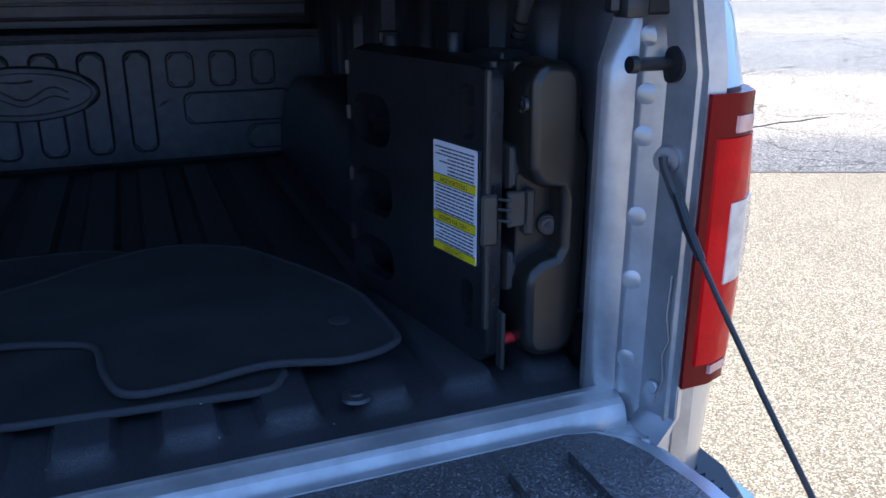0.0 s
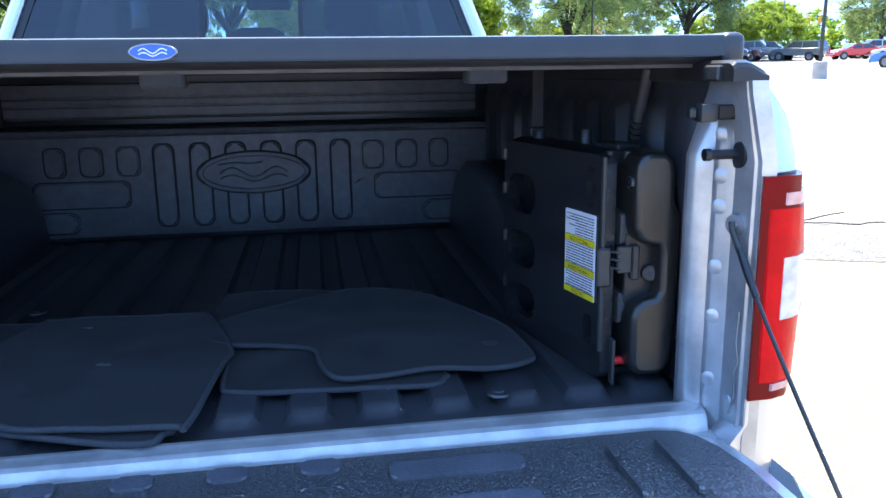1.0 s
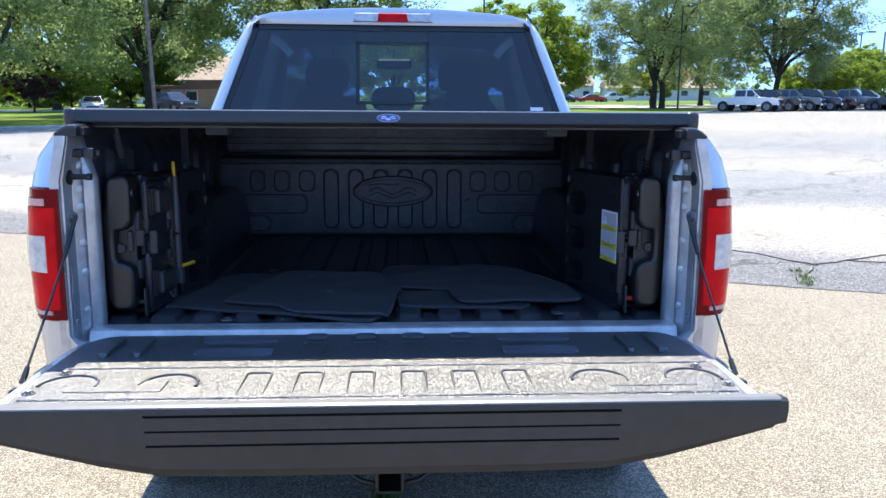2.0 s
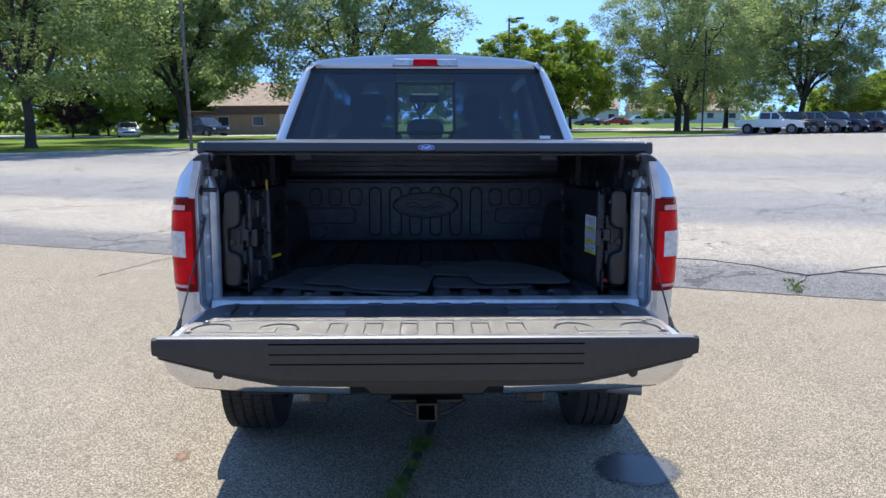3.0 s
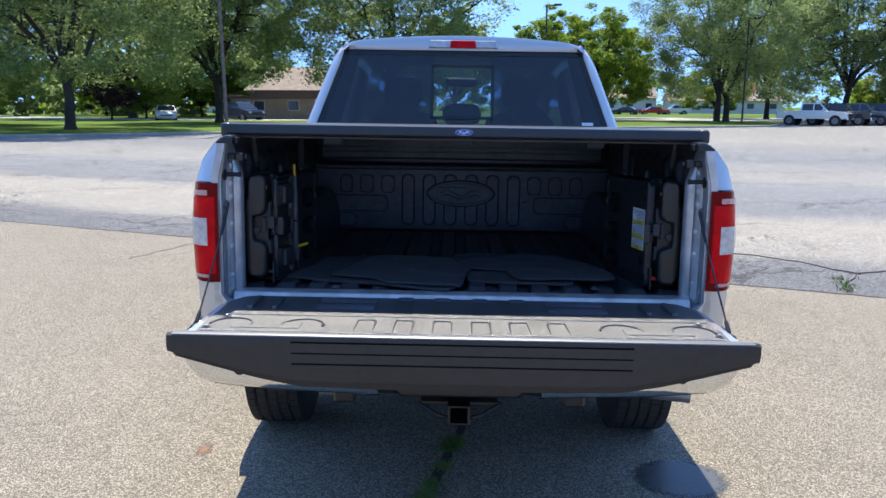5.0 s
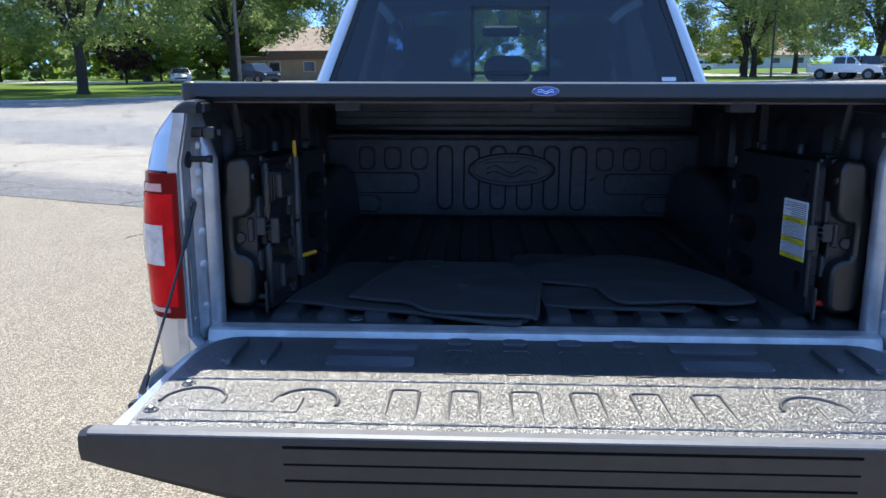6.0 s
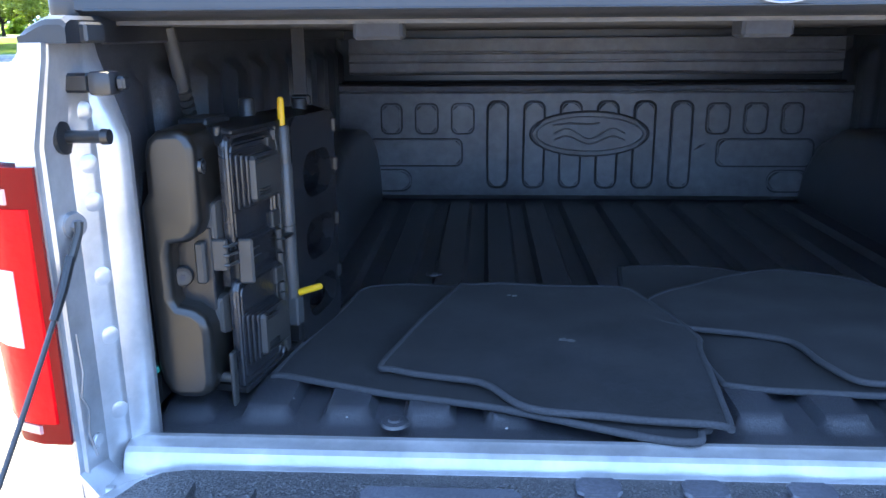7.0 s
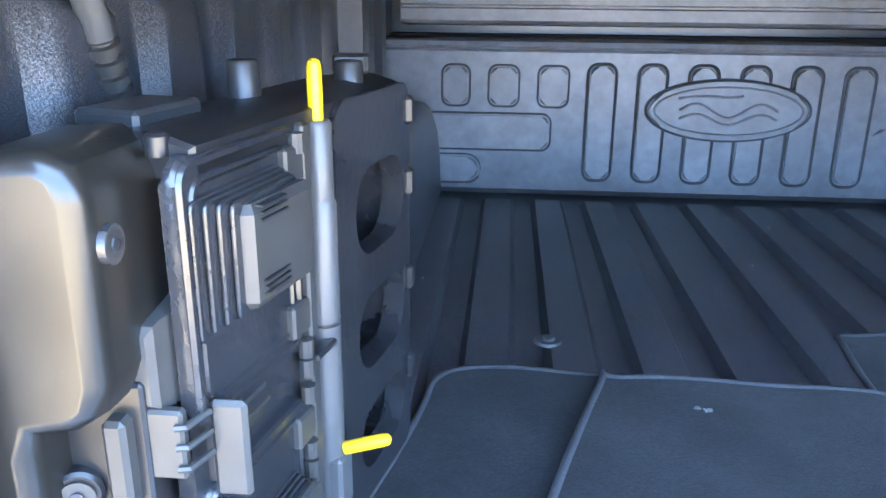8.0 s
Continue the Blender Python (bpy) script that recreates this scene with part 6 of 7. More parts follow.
def leaf_mesh(name, centres, radii, per, size, mat, seed, flat=0.62):
    """Small leaf sprays round the given centres, denser towards each clump's rim, as one mesh."""
    r = np.random.RandomState(seed)
    c = np.repeat(np.array(centres), per, axis=0)
    rad = np.repeat(np.array(radii), per)
    d = r.normal(size=c.shape)
    d /= np.linalg.norm(d, axis=1)[:, None]
    p = c + d * (rad * r.uniform(0.0, 1.0, len(c)) ** 0.5)[:, None] * np.array([1.0, 1.0, flat])
    p += r.normal(size=p.shape) * 0.12 * rad[:, None]
    n = len(p)
    a = r.normal(size=(n, 3))
    a[:, 2] *= 0.5
    a /= np.linalg.norm(a, axis=1)[:, None]
    q = np.cross(a, r.normal(size=(n, 3)))
    q /= np.linalg.norm(q, axis=1)[:, None]
    s = (size * r.uniform(0.6, 1.4, n))[:, None]
    v = np.stack([p - a * s, p + a * s * 0.7 + q * s * 0.55, p + a * s * 0.7 - q * s * 0.55], 1).reshape(-1, 3)
    f = np.arange(3 * n).reshape(-1, 3)
    me = bpy.data.meshes.new(name)
    me.from_pydata(v.tolist(), [], f.tolist())
    me.materials.append(mat)
    return me


def make_tree(name, label, seed, height, spread, fork, mat, clumps=62, per=210, size=0.20, twin=0.0, low=0.30):
    """Tapered trunk (two if twin), forking limbs and twigs; leaf clumps at the twig ends and over an uneven crown."""
    t = thing(name, (0, 0, 0), label, "tree", "trees round the lot")
    r = random.Random(seed)
    b = Bm()
    tips = []
    trunk_r = 0.017 * height
    feet = [0.0] + ([twin] if twin else [])
    for dx in feet:
        b.tube([(dx, 0, -0.1), (dx, 0, 0.25), (dx * 0.95 + 0.05, 0, fork * 0.6), (dx * 0.9 + 0.1 * r.uniform(-1, 1), 0.1, fork)], [trunk_r * 1.5, trunk_r * 1.05, trunk_r * 0.9, trunk_r * 0.8], 10)
    limbs = 9
    for k in range(limbs):
        a = 2 * math.pi * (k + r.uniform(-0.3, 0.3)) / limbs
        reach = spread * r.uniform(0.5, 0.9) * (0.3 if k % 4 == 0 else 1)
        top = fork + (height - fork) * (r.uniform(0.70, 0.88) if k % 4 == 0 else r.uniform(0.30, 0.72))
        x0 = feet[k % len(feet)] * 0.9
        pts = [Vector((x0, 0, fork * r.uniform(0.85, 1.0)))]
        for j in range(1, 7):
            f = j / 6
            wob = 0.035 * spread
            pts.append(Vector((x0 * (1 - f) + math.cos(a) * reach * f ** 0.9 + r.uniform(-wob, wob), math.sin(a) * reach * f ** 0.9 + r.uniform(-wob, wob), fork + (top - fork) * f ** 0.8)))
        rr = [trunk_r * 0.50 * (1 - j / 6.6) + 0.018 for j in range(7)]
        b.tube(pts, rr, 7)
        for j in (2, 3, 4, 5, 6):
            for w in range(4):
                e = pts[j] + Vector((r.gauss(0, 1), r.gauss(0, 1), r.gauss(0.15, 0.5))) * spread * 0.20
                b.tube([pts[j], (pts[j] + e) / 2 + Vector((r.uniform(-0.2, 0.2), 0, 0.2)), e], [rr[j] * 0.55, rr[j] * 0.35, 0.012], 5)
                tips.append(e)
    r.shuffle(tips)
    tips = tips[:int(clumps * 0.45)]
    lobes = [(r.uniform(0, 6.283), r.uniform(-0.4, 0.9), r.uniform(0.82, 1.12)) for k in range(12)]
    while len(tips) < clumps:
        a, e = r.uniform(0, 6.283), r.uniform(-1.0, 1.0)
        k = math.sqrt(max(0.0, 1 - e * e)) if e > 0 else math.sqrt(max(0.0, 1 - (0.72 * e) ** 2))
        near = min(lobes, key=lambda L: (math.cos(a - L[0]) - 1) ** 2 + (e - L[1]) ** 2)
        q = spread * r.uniform(0.55, 1.0) ** 0.5 * near[2] * 0.92
        mid = fork + (height - fork) * (low + 0.18)
        z = mid + (height - mid) * e * near[2] * 0.95 if e > 0 else mid + (mid - fork * 0.95) * e
        tips.append(Vector((math.cos(a) * q * k, math.sin(a) * q * k, z)))
    radii = [spread * r.uniform(0.07, 0.17) for e in tips]
    part("trunk", b, BARK, t, "dark bark trunk and limbs", 60)
    ob = new("crown", leaf_mesh("crown", [tuple(e) for e in tips], radii, per, size, mat, seed))
    ob.parent = t
    return t


locust_a = make_tree("locust_tree", "tall green honey locust with an airy crown", 1, 15.0, 7.2, 2.6, LEAF, 600, 130, 0.095)
locust_b = make_tree("locust_tree", "broad green honey locust with two trunks", 2, 15.0, 7.6, 2.3, LEAF, 640, 140, 0.095, 0.75)
locust_c = make_tree("locust_tree", "rounded green honey locust with open limbs", 7, 12.5, 5.4, 2.2, LEAF, 440, 130, 0.095)
maple_a = make_tree("young_tree", "bright yellow-green young tree", 3, 9.0, 4.4, 1.5, LEAF_BRIGHT, 260, 140, 0.11, 0.0, 0.2)
plum_a = make_tree("plum_tree", "dark red-leaved ornamental tree", 4, 4.6, 2.3, 0.9, LEAF_RED, 90, 110, 0.09)


def stand(proto, x, y, turn=0.0, k=1.0, kz=1.0, z=0.12, first=False):
    m = Matrix.Translation((x, y, z)) @ Matrix.Rotation(turn, 4, "Z") @ Matrix.Diagonal((k, k, k * kz, 1))
    if first:
        proto.matrix_basis = m
        return proto
    return copy_thing(proto, m)


# in front: the row along the kerb
stand(locust_a, -21.75, 41.5, 0.3, 1.12, 1.0, first=True)
stand(locust_c, -18.9, 59.9, 1.1, 1.38, 1.08, first=True)
stand(locust_c, -34.0, 80.0, 2.6, 1.35, 1.05)
stand(locust_a, -27.5, 96.0, 3.3, 1.1, 1.0)
stand(locust_a, -5.4, 60.0, 2.2, 1.12, 1.02)
stand(locust_b, 24.7, 74.0, 0.0, 1.12, 0.95, first=True)
stand(locust_c, 39.2, 79.0, 3.9, 1.12, 0.90)
stand(locust_c, 35.5, 90.0, 0.7, 0.95, 1.02)
stand(locust_b, -33.5, 50.0, 4.4, 0.95, 1.0)
stand(locust_a, -47.0, 60.0, 5.1, 1.05, 1.0)
stand(locust_c, 66.0, 84.0, 0.9, 0.8, 0.8)
stand(locust_a, 76.0, 80.0, 0.2, 0.75, 0.85)
# bright young trees behind them
stand(maple_a, 14.2, 79.0, 0.0, 1.28, 0.96, first=True)
for mx, my, mt, mk, mz in ((9.4, 82.0, 1.2, 1.15, 0.88), (-0.4, 82.0, 4.1, 1.0, 1.0), (17.5, 92.0, 2.2, 1.0, 1.0), (46.5, 84.0, 2.5, 0.72, 0.75), (51.5, 87.0, 0.6, 0.75, 0.78), (57.0, 92.0, 4.0, 0.8, 0.8), (31.5, 96.0, 3.1, 0.8, 0.8), (-30.0, 90.0, 2.0, 0.8, 0.8), (-43.0, 94.0, 1.0, 0.9, 0.8), (-25.5, 92.0, 0.4, 0.8, 0.8), (-31.0, 76.0, 2.3, 0.62, 0.7), (-52.0, 84.0, 3.6, 0.9, 0.8)):
    stand(maple_a, mx, my, mt, mk, mz)
stand(plum_a, -31.2, 68.5, 0.0, 1.1, 1.0, first=True)


def far_wood(name, arc, label, seed, hmin, hmax):
    """A distant belt of trees: one object of leaf sprays in uneven heaps."""
    r = random.Random(seed)
    c, rad = [], []
    for (xa, ya), (xb, yb) in zip(arc, arc[1:]):
        n = int(math.hypot(xb - xa, yb - ya) / 3.2)
        for k in range(n):
            f = (k + r.random()) / n
            hgt = r.uniform(hmin, hmax) * (0.75 + 0.25 * math.sin(k * 0.7 + seed))
            for j in range(5):
                c.append((xa + (xb - xa) * f + r.gauss(0, 2.2), ya + (yb - ya) * f + r.gauss(0, 3), hgt * (j + 0.6) / 5.4))
                rad.append(hgt * r.uniform(0.16, 0.27))
    ob = new(name, leaf_mesh(name, c, rad, 70, 0.55, LEAF if seed % 2 else LEAF_BRIGHT, seed))
    return tagged(ob, label, "woods", "", "stuff")


far_wood("far_trees", [(-150, 120), (-90, 150), (-40, 165), (20, 185), (80, 190)], "distant belt of green trees", 21, 7, 13)
far_wood("far_trees", [(-150, 70), (-95, 92), (-50, 104), (-12, 112)], "distant belt of green trees", 24, 6, 10)
far_wood("far_trees", [(-85, 62), (-60, 82), (-40, 94), (-22, 98)], "distant belt of green trees", 25, 7, 11)
far_wood("far_trees", [(70, 150), (110, 140), (150, 115), (175, 80)], "distant belt of green trees", 22, 8, 13)
far_wood("far_trees", [(60, 185), (120, 170), (170, 140), (200, 90), (210, 40)], "distant belt of green trees", 23, 9, 15)


# ---- buildings, poles, signals ----
BRICK = material("tan_brick", (0.38, 0.30, 0.23), 0.9, 0.0, (0.31, 0.24, 0.18), 3, bump=0.3, bump_scale=20, stain=0.15)
FASCIA = material("brown_fascia", (0.10, 0.06, 0.045), 0.7, 0.0, (0.08, 0.05, 0.04), 3)
SHINGLE = material("tan_shingles", (0.36, 0.28, 0.22), 0.9, 0.0, (0.28, 0.21, 0.16), 2.5, bump=0.6, bump_scale=6, stain=0.2)
REDROOF = material("red_roof", (0.42, 0.16, 0.10), 0.85, 0.0, (0.34, 0.13, 0.08), 2.5, bump=0.5, bump_scale=5)
WHITEWALL = material("white_wall", (0.72, 0.71, 0.69), 0.8, 0.0, (0.64, 0.63, 0.61), 1.5, stain=0.1)
DARKGLASS = material("dark_glass", (0.02, 0.024, 0.03), 0.08, 0.0, (0.03, 0.035, 0.04), 2, coat=0.5)
POLE = material("dark_pole", (0.05, 0.048, 0.046), 0.55, 0.4, (0.065, 0.06, 0.056), 6, stain=0.2)
WOODPOLE = material("weathered_wood", (0.20, 0.17, 0.145), 0.95, 0.0, (0.13, 0.11, 0.095), 7, bump=0.7, bump_scale=25, stain=0.25)
SIGNAL = material("signal_yellow", (0.75, 0.32, 0.03), 0.5, 0.0, (0.65, 0.27, 0.03), 10)


def house(name, label, x, y, w, d, eave, ridge, wall, roof, turn=0.0, windows=4):
    t = thing(name, (0, 0, 0), label, "building", "buildings behind the lawn")
    part("wall", Bm().box(-w / 2, w / 2, 0, d, 0, eave), wall, t, "", 0)
    b = Bm().prism([(-0.6, eave - 0.05), (d / 2, ridge), (d + 0.6, eave - 0.05)], "x", -w / 2 - 0.4, w / 2 + 0.4, 0.05)
    part("roof", b, roof, t)
    for k in range(windows):
        cx = -w / 2 + w * (k + 0.6) / windows
        o = part("window", Bm().box(cx - 0.75, cx + 0.75, -0.05, 0.04, 0.9, 2.1, 0.02), WHITEWALL, t)
        part("pane", Bm().box(cx - 0.65, cx + 0.65, -0.07, -0.045, 1.0, 2.0), DARKGLASS, o)
    part("door", Bm().box(w * 0.32, w * 0.32 + 1.0, -0.06, 0.03, 0, 2.1, 0.02), WHITEWALL, t)
    t.matrix_basis = Matrix.Translation((x, y, 0.12)) @ Matrix.Rotation(turn, 4, "Z")
    return t


def low_building():
    """A single-storey brick block with a deep fascia all round and a hipped roof on top."""
    t = thing("low_building", (-15.0, 76.0, 0.1), "low tan brick building with brown fascia and tan hipped roof", "building", "buildings behind the lawn")
    part("wall", Bm().box(-22.6, -6.0, 76.0, 88.0, 0.1, 2.2), BRICK, t, "tan brick wall", 0)
    part("fascia", Bm().box(-20.4, -5.4, 75.3, 88.5, 2.12, 2.95, 0.03), FASCIA, t, "dark brown fascia")
    part("side_fascia", Bm().box(-23.0, -20.4, 75.6, 88.5, 2.12, 2.45, 0.03), FASCIA, t)
    b = Bm()
    b.loft([[(-21.2, 75.8, 2.93), (-12.6, 75.8, 2.93), (-12.6, 88.0, 2.93), (-21.2, 88.0, 2.93)], [(-19.6, 81.8, 5.45), (-14.5, 81.8, 5.45), (-14.5, 82.0, 5.45), (-19.6, 82.0, 5.45)]])
    part("roof", b, SHINGLE, t, "tan shingled hipped roof", 0)
    for x0, x1 in ((-21.5, -20.7), (-20.2, -19.2), (-16.8, -15.8)):
        o = part("window", Bm().box(x0 - 0.08, x1 + 0.08, 75.93, 76.03, 0.95, 1.95, 0.02), WHITEWALL, t)
        part("pane", Bm().box(x0, x1, 75.90, 75.94, 1.02, 1.88), DARKGLASS, o)
    o = part("door", Bm().box(-14.2, -13.2, 75.93, 76.03, 0.12, 2.1, 0.02), WHITEWALL, t, "pale door")
    part("handle", Bm().box(-13.38, -13.30, 75.88, 75.94, 1.0, 1.12, 0.01), STEEL, o)


low_building()
house("far_house", "pale low house with a tan roof far behind the trees", 54.0, 160.0, 22.0, 9.0, 2.6, 4.2, WHITEWALL, SHINGLE, -0.1, 5)
house("far_house", "house with a red roof far behind the trees", 60.0, 172.0, 9.0, 8.0, 3.6, 6.4, WHITEWALL, REDROOF, -0.1, 2)
house("far_house", "pale house far behind the trees", 34.0, 168.0, 16.0, 9.0, 3.2, 5.6, WHITEWALL, SHINGLE, 0.0, 4)
house("far_house", "pale house far behind the trees", -38.0, 130.0, 14.0, 9.0, 3.2, 5.4, WHITEWALL, SHINGLE, 0.15, 3)


def lamp_post(x, y, h, arm=1.2, base=0.0, turn=0.0):
    t = thing("lamp_post", (0, 0, 0), "dark parking lot lamp post" + (" on a concrete base" if base else ""), "lamp post", "lamp posts of the lot")
    if base:
        part("concrete_base", Bm().tube([(0, 0, -0.05), (0, 0, base), (0, 0, base + 0.02)], [0.32, 0.31, 0.28], 18), KERB, t, "round concrete base")
    part("post", Bm().tube([(0, 0, base), (0, 0, h)], [0.085, 0.065], 10), POLE, t)
    part("arm", Bm().tube([(0, 0, h - 0.1), (arm * 0.6, 0, h + 0.02), (arm, 0, h + 0.02)], 0.035, 8), POLE, t)
    part("lamp_head", Bm().box(arm * 0.55, arm * 1.15, -0.18, 0.18, h - 0.06, h + 0.1, 0.03), POLE, t, "flat dark lamp head")
    t.matrix_basis = Matrix.Translation((x, y, 0.0)) @ Matrix.Rotation(turn, 4, "Z")


lamp_post(7.45, 67.0, 10.0, 1.1)
lamp_post(24.7, 67.2, 9.0, 1.1, 0.0, 0.5)
lamp_post(22.1, 30.9, 9.0, 1.2, 0.72)
lamp_post(53.2, 88.2, 8.4, 1.4)
lamp_post(62.0, 73.0, 9.0, 1.2, 0.72)
t = thing("utility_pole", (-12.2, 39.0, 0.1), "weathered wooden utility pole", "utility pole")
part("post", Bm().tube([(-12.2, 39.0, 0.0), (-12.38, 39.0, 10.5)], [0.10, 0.085], 12), WOODPOLE, t)
part("cross_arm", Bm().box(-13.5, -11.2, 38.9, 39.1, 9.6, 9.75, 0.01), WOODPOLE, t)
t = thing("utility_pole", (57.0, 90.0, 0.1), "pale utility pole by the street", "utility pole")
part("post", Bm().tube([(57.0, 90.0, 0.0), (57.1, 90.0, 8.6)], [0.15, 0.11], 12), KERB, t)
t = thing("traffic_signals", (78.0, 119.0, 0.1), "yellow traffic signals hanging on a wire", "traffic signal")
part("span_wire", Bm().tube([(60, 122, 6.6), (78, 119, 6.1), (96, 116, 6.6)], 0.04, 6), POLE, t)
for k in range(5):
    x = 74.0 + 1.9 * k
    part("signal_head", Bm().box(x - 0.22, x + 0.22, 118.9, 119.3, 4.5, 5.7, 0.05), SIGNAL, t, "yellow signal head")
part("post", Bm().tube([(60, 122, 0), (60, 122, 7.2)], 0.14, 10), POLE, t)
part("post", Bm().tube([(96, 116, 0), (96, 116, 7.2)], 0.14, 10), POLE, t)
t = thing("white_sign", (50.6, 84.0, 0.1), "small blank white sign on a post", "sign")
part("board", Bm().box(50.0, 51.2, 83.95, 84.0, 1.7, 2.5, 0.01), WHITEWALL, t)
part("post", Bm().tube([(50.6, 84.02, 0.1), (50.6, 84.02, 2.4)], 0.04, 8), POLE, t)


# ---- parked vehicles ----
def paint(name, c):
    return material(name, c, 0.25, 0.3, [v * 0.9 for v in c], 5, coat=1.0)


PAINT = {"white": paint("white_paint", (0.78, 0.78, 0.77)), "maroon": paint("maroon_paint", (0.09, 0.015, 0.018)), "blue": paint("blue_paint", (0.03, 0.07, 0.16)), "navy": paint("navy_paint", (0.02, 0.028, 0.06)), "brown": paint("brown_paint", (0.07, 0.035, 0.025)), "black": paint("black_paint", (0.02, 0.02, 0.022)), "red": paint("red_paint", (0.55, 0.02, 0.02)), "silver": paint("silver_car_paint", (0.5, 0.51, 0.53)), "bright blue": paint("bright_blue_paint", (0.02, 0.16, 0.45)), "grey": paint("grey_car_paint", (0.16, 0.165, 0.17))}


def vehicle(kind, colour, x, y, heading, group="parked vehicles"):
    """x is along the length, the front at +x; heading turns it about z."""
    spec = {
        "pickup": (5.8, 2.0, [(-2.9, 0.55), (-2.9, 1.22), (-0.95, 1.24), (1.25, 1.24), (2.55, 1.16), (2.82, 0.98), (2.9, 0.55)], [(-0.95, 1.22), (-0.82, 1.88), (0.62, 1.90), (1.35, 1.22)], 0.40, (-1.75, 1.95)),
        "suv": (4.8, 1.95, [(-2.4, 0.5), (-2.38, 1.15), (1.05, 1.15), (2.2, 1.05), (2.38, 0.85), (2.4, 0.45)], [(-2.32, 1.13), (-2.1, 1.78), (0.25, 1.80), (1.15, 1.13)], 0.37, (-1.4, 1.5)),
        "sedan": (4.7, 1.82, [(-2.35, 0.42), (-2.3, 0.98), (-1.5, 1.02), (1.1, 0.98), (2.15, 0.82), (2.35, 0.60), (2.35, 0.35)], [(-1.75, 0.98), (-0.95, 1.42), (0.25, 1.44), (1.2, 0.96)], 0.33, (-1.4, 1.45)),
        "van": (5.6, 2.05, [(-2.8, 0.5), (-2.8, 1.35), (1.6, 1.35), (2.55, 1.20), (2.75, 0.95), (2.8, 0.45)], [(-2.78, 1.33), (-2.72, 2.45), (0.95, 2.50), (1.75, 1.33)], 0.36, (-1.7, 1.85)),
    }[kind]
    length, width, low, high, r, axles = spec
    words = {"pickup": "pickup truck", "suv": "sport utility car", "sedan": "saloon car", "van": "panel van with a roof rack"}[kind]
    t = thing({"pickup": "parked_pickup", "suv": "parked_suv", "sedan": "parked_car", "van": "parked_van"}[kind], (0, 0, 0), colour + " " + words + " parked on the lot", "truck" if kind == "pickup" else ("van" if kind == "van" else "car"), group)
    w = width / 2
    paintwork = PAINT[colour]
    b = Bm()
    rings = []
    for f, k in ((-1.0, 0.90), (-0.97, 0.97), (-0.9, 1.0), (0.9, 1.0), (0.97, 0.97), (1.0, 0.90)):
        zc = 0.8
        rings.append([(px * (0.985 + 0.015 * (k - 0.9) * 10), w * f, zc + (pz - zc) * k) for px, pz in low])
    b.loft(rings)
    body = part("body", b, paintwork, t, "", 40)
    b = Bm()
    rings = []
    for f, drop in ((-1, 0), (1, 0)):
        rings.append([(px, f * (w * 0.95 if pz < 1.5 * 0.95 and k in (0, 3) else w * 0.76), pz) for k, (px, pz) in enumerate(high)])
    b.loft(rings)
    part("cabin", b, paintwork, t, "", 20)
    (x0, z0), (x1, z1), (x2, z2), (x3, z3) = high
    for s in (-1, 1):
        b = Bm()
        def on(px, pz):
            f = (pz - z0) / (z1 - z0)
            return (px, s * (w * 0.95 + (w * 0.76 - w * 0.95) * f + 0.012), pz)
        za, zb = z0 + 0.08 * (z1 - z0), z0 + 0.88 * (z1 - z0)
        ea, eb = x0 + (x1 - x0) * 0.08 + 0.16, x0 + (x1 - x0) * 0.88 + 0.12
        fa, fb = x3 + (x2 - x3) * 0.08 - 0.16, x3 + (x2 - x3) * 0.88 - 0.10
        if kind == "van":
            ea = eb = fa - 1.25
        mid = (ea + fa) / 2
        for a0, a1, b0, b1 in (((ea, mid - 0.05, eb, mid - 0.07)), ((mid + 0.05, fa, mid + 0.03, fb))):
            if kind == "van" and a0 == ea:
                continue
            g = Bm()
            pts = [on(a0, za), on(a1, za), on(b1, zb), on(b0, zb)]
            g.loft([pts, [(p[0], p[1] - s * 0.02, p[2]) for p in pts]])
            part("side_window", g, DARKGLASS, t, "", 0)
        b.b.free()
        for ax in axles:
            tyre = part("wheel", Bm().tube([(ax, s * (w - 0.23), r), (ax, s * (w + 0.01), r), (ax, s * (w + 0.02), r)], [r, r, r * 0.92], 24), RUBBER, t)
            part("rim", Bm().tube([(ax, s * w, r), (ax, s * (w + 0.03), r), (ax, s * (w + 0.03), r), (ax, s * (w + 0.012), r)], [r * 0.66, r * 0.64, r * 0.5, 0.02], 18), STEEL, tyre, "silver rim")
            arch = Bm().tube([(ax, s * (w - 0.1), r + 0.02), (ax, s * (w + 0.006), r + 0.02)], r * 1.18, 24)
            part("wheel_arch", arch, BLACK, t)
        fx = low[-2][0]
        part("headlight", Bm().box(fx - 0.22, fx + 0.05, min(s * w * 0.62, s * w * 0.93), max(s * w * 0.62, s * w * 0.93), low[-2][1] - 0.12, low[-2][1] + 0.05, 0.03), LENS_WHITE, t)
        part("tail_lamp", Bm().box(low[0][0] - 0.02, low[0][0] + 0.12, min(s * w * 0.8, s * w * 0.985), max(s * w * 0.8, s * w * 0.985), 0.8, 1.15, 0.02), LENS_RED, t)
        part("door_mirror", Bm().box(x3 - 0.42, x3 - 0.28, min(s * w, s * (w + 0.2)), max(s * w, s * (w + 0.2)), z3 + 0.05, z3 + 0.22, 0.03), paintwork, t)
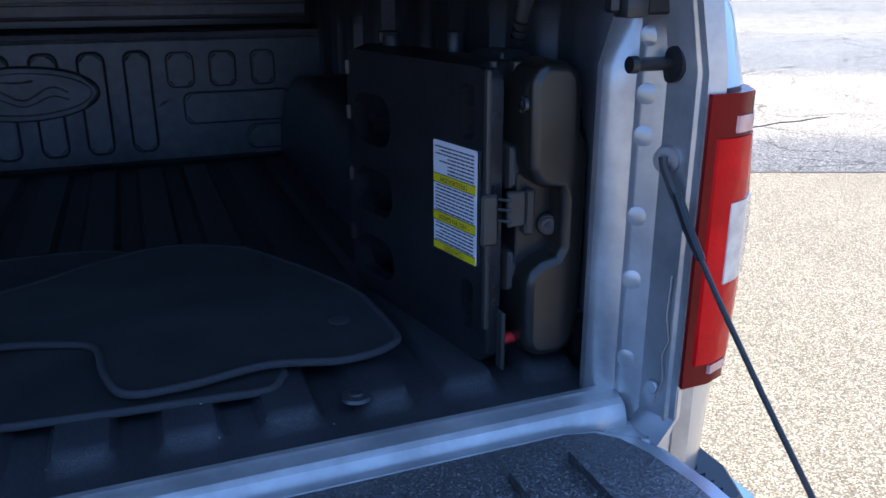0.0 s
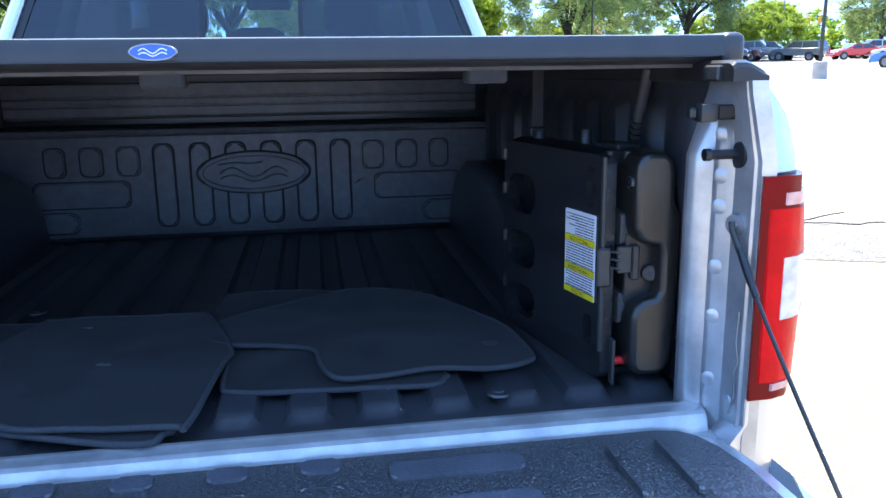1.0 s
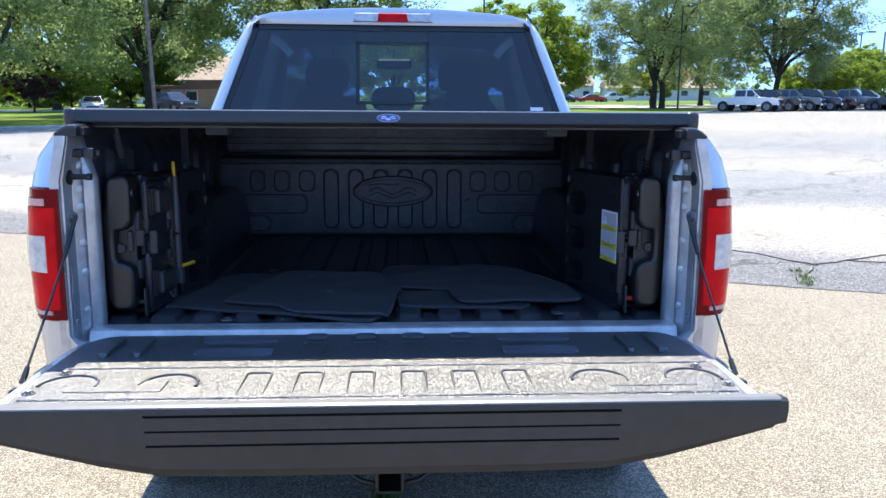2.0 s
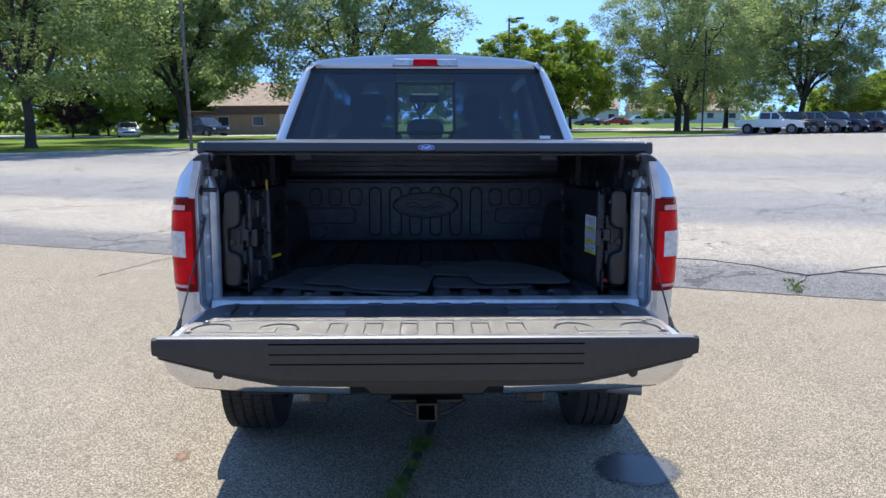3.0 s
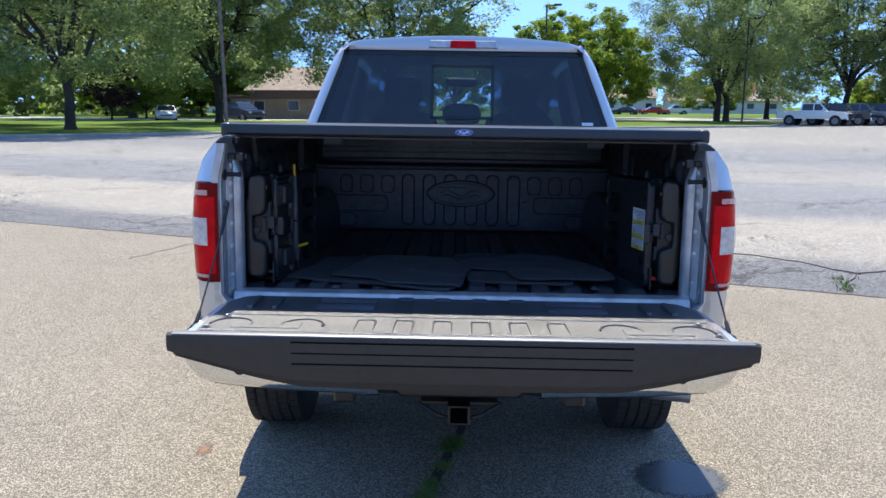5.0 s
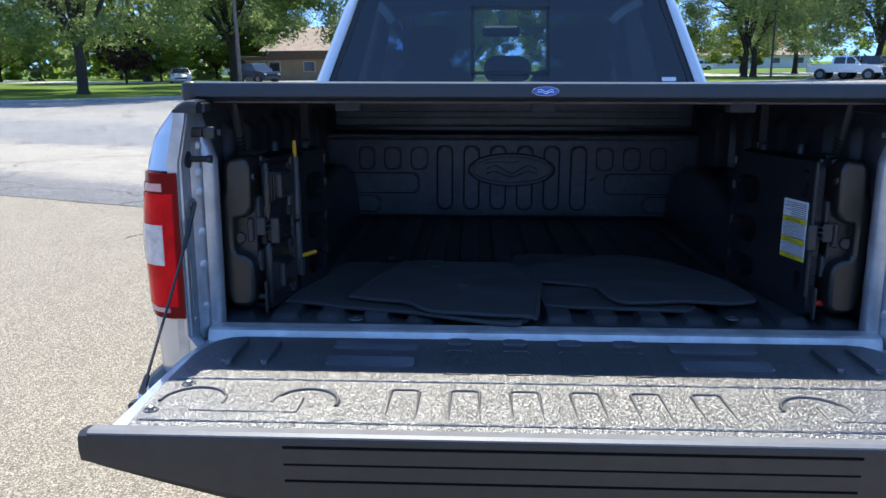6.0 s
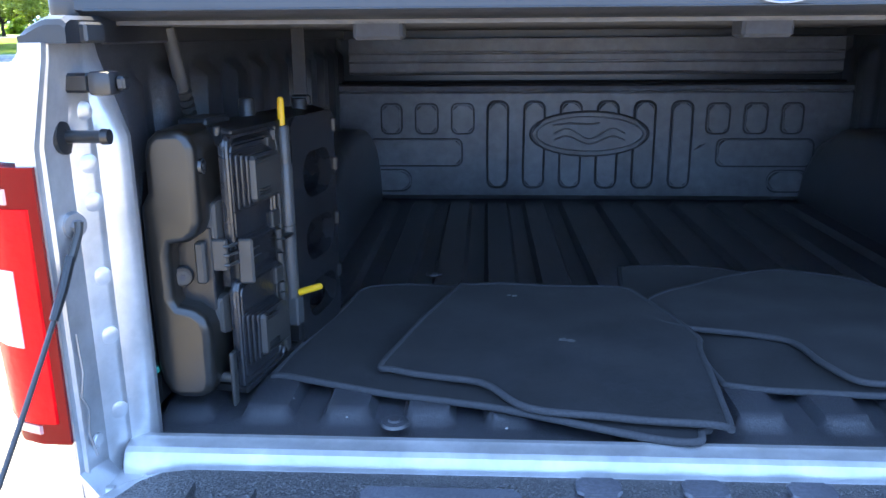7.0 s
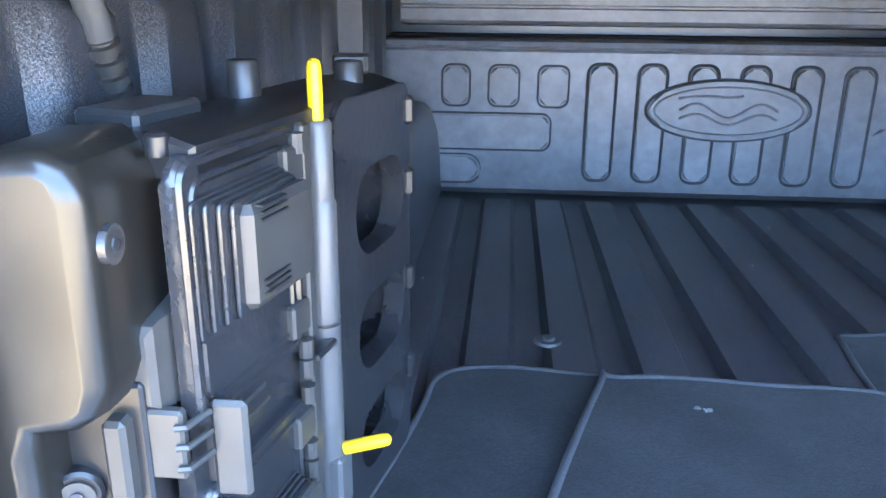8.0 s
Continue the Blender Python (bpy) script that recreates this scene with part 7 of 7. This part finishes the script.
    def screen(a, c, name):
        g = Bm()
        (xa, zz0), (xb, zz1) = a, c
        sgn = 1 if xa > xb else -1
        p = lambda f, q: (xa + (xb - xa) * f + 0.012 * sgn, q * (w * 0.95 + (w * 0.76 - w * 0.95) * f) * 0.9, zz0 + (zz1 - zz0) * f + 0.012)
        g.loft([[p(0.08, -1), p(0.08, 1), p(0.9, 1), p(0.9, -1)], [(v[0] - 0.02 * sgn, v[1], v[2] - 0.01) for v in (p(0.08, -1), p(0.08, 1), p(0.9, 1), p(0.9, -1))]])
        part(name, g, DARKGLASS, t, "", 0)
    screen((x3, z3), (x2, z2), "windscreen")
    if kind != "van":
        screen((x0, z0), (x1, z1), "rear_window")
    fx = low[-1][0]
    part("grille", Bm().box(fx - 0.06, fx + 0.03, -w * 0.55, w * 0.55, low[-1][1] + 0.12, low[-2][1] + 0.02, 0.02), BLACK, t)
    part("bumper", Bm().box(fx - 0.1, fx + 0.07, -w * 0.93, w * 0.93, low[-1][1] - 0.08, low[-1][1] + 0.14, 0.04), CHROME if kind == "pickup" else paintwork, t)
    if kind == "pickup":
        part("load_bed", Bm().box(low[1][0] + 0.08, x0 - 0.08, -w * 0.84, w * 0.84, low[1][1] - 0.02, low[1][1] + 0.012), BLACK, t)
    if kind == "van":
        b = Bm()
        for xr in (-2.2, -1.2, -0.2, 0.7):
            b.tube([(xr, -0.75, 2.62), (xr, 0.75, 2.62)], 0.03, 6)
        for yr in (-0.75, 0.75):
            b.tube([(-2.4, yr, 2.62), (0.9, yr, 2.62)], 0.03, 6)
            for xr in (-2.2, 0.7):
                b.tube([(xr, yr, 2.44), (xr, yr, 2.62)], 0.025, 6)
        part("roof_rack", b, POLE, t, "ladder rack")
    t.matrix_basis = Matrix.Translation((x, y, 0.0)) @ Matrix.Rotation(radians(heading), 4, "Z")
    return t


for k, c in enumerate(("white", "black", "grey", "navy", "maroon", "grey", "navy")):
    vehicle("pickup" if k in (0, 1, 2, 3, 5) else "suv", c, 30.6 + 2.45 * k, 66.5 + 1.05 * k, -40.0, "parked vehicles in a row")
vehicle("suv", "grey", 45.4, 68.2, 120.0)
vehicle("sedan", "red", 51.0, 68.0, 170.0)
vehicle("suv", "silver", 55.0, 71.0, 160.0)
vehicle("sedan", "silver", 54.0, 66.5, 165.0)
vehicle("sedan", "bright blue", 36.3, 42.4, 130.0)
vehicle("sedan", "brown", 38.6, 42.2, 130.0)
vehicle("sedan", "navy", 41.2, 42.6, 130.0)
vehicle("van", "white", 31.8, 30.4, -20.0)
vehicle("sedan", "red", 34.0, 138.0, 178.0, "cars on the far street")
vehicle("suv", "white", 38.5, 140.0, 178.0, "cars on the far street")
vehicle("sedan", "navy", 28.5, 134.0, 150.0, "cars on the far street")
vehicle("sedan", "silver", -27.0, 70.5, -70.0, "cars on the far street")
vehicle("suv", "navy", -20.4, 72.0, -40.0, "cars on the far street")
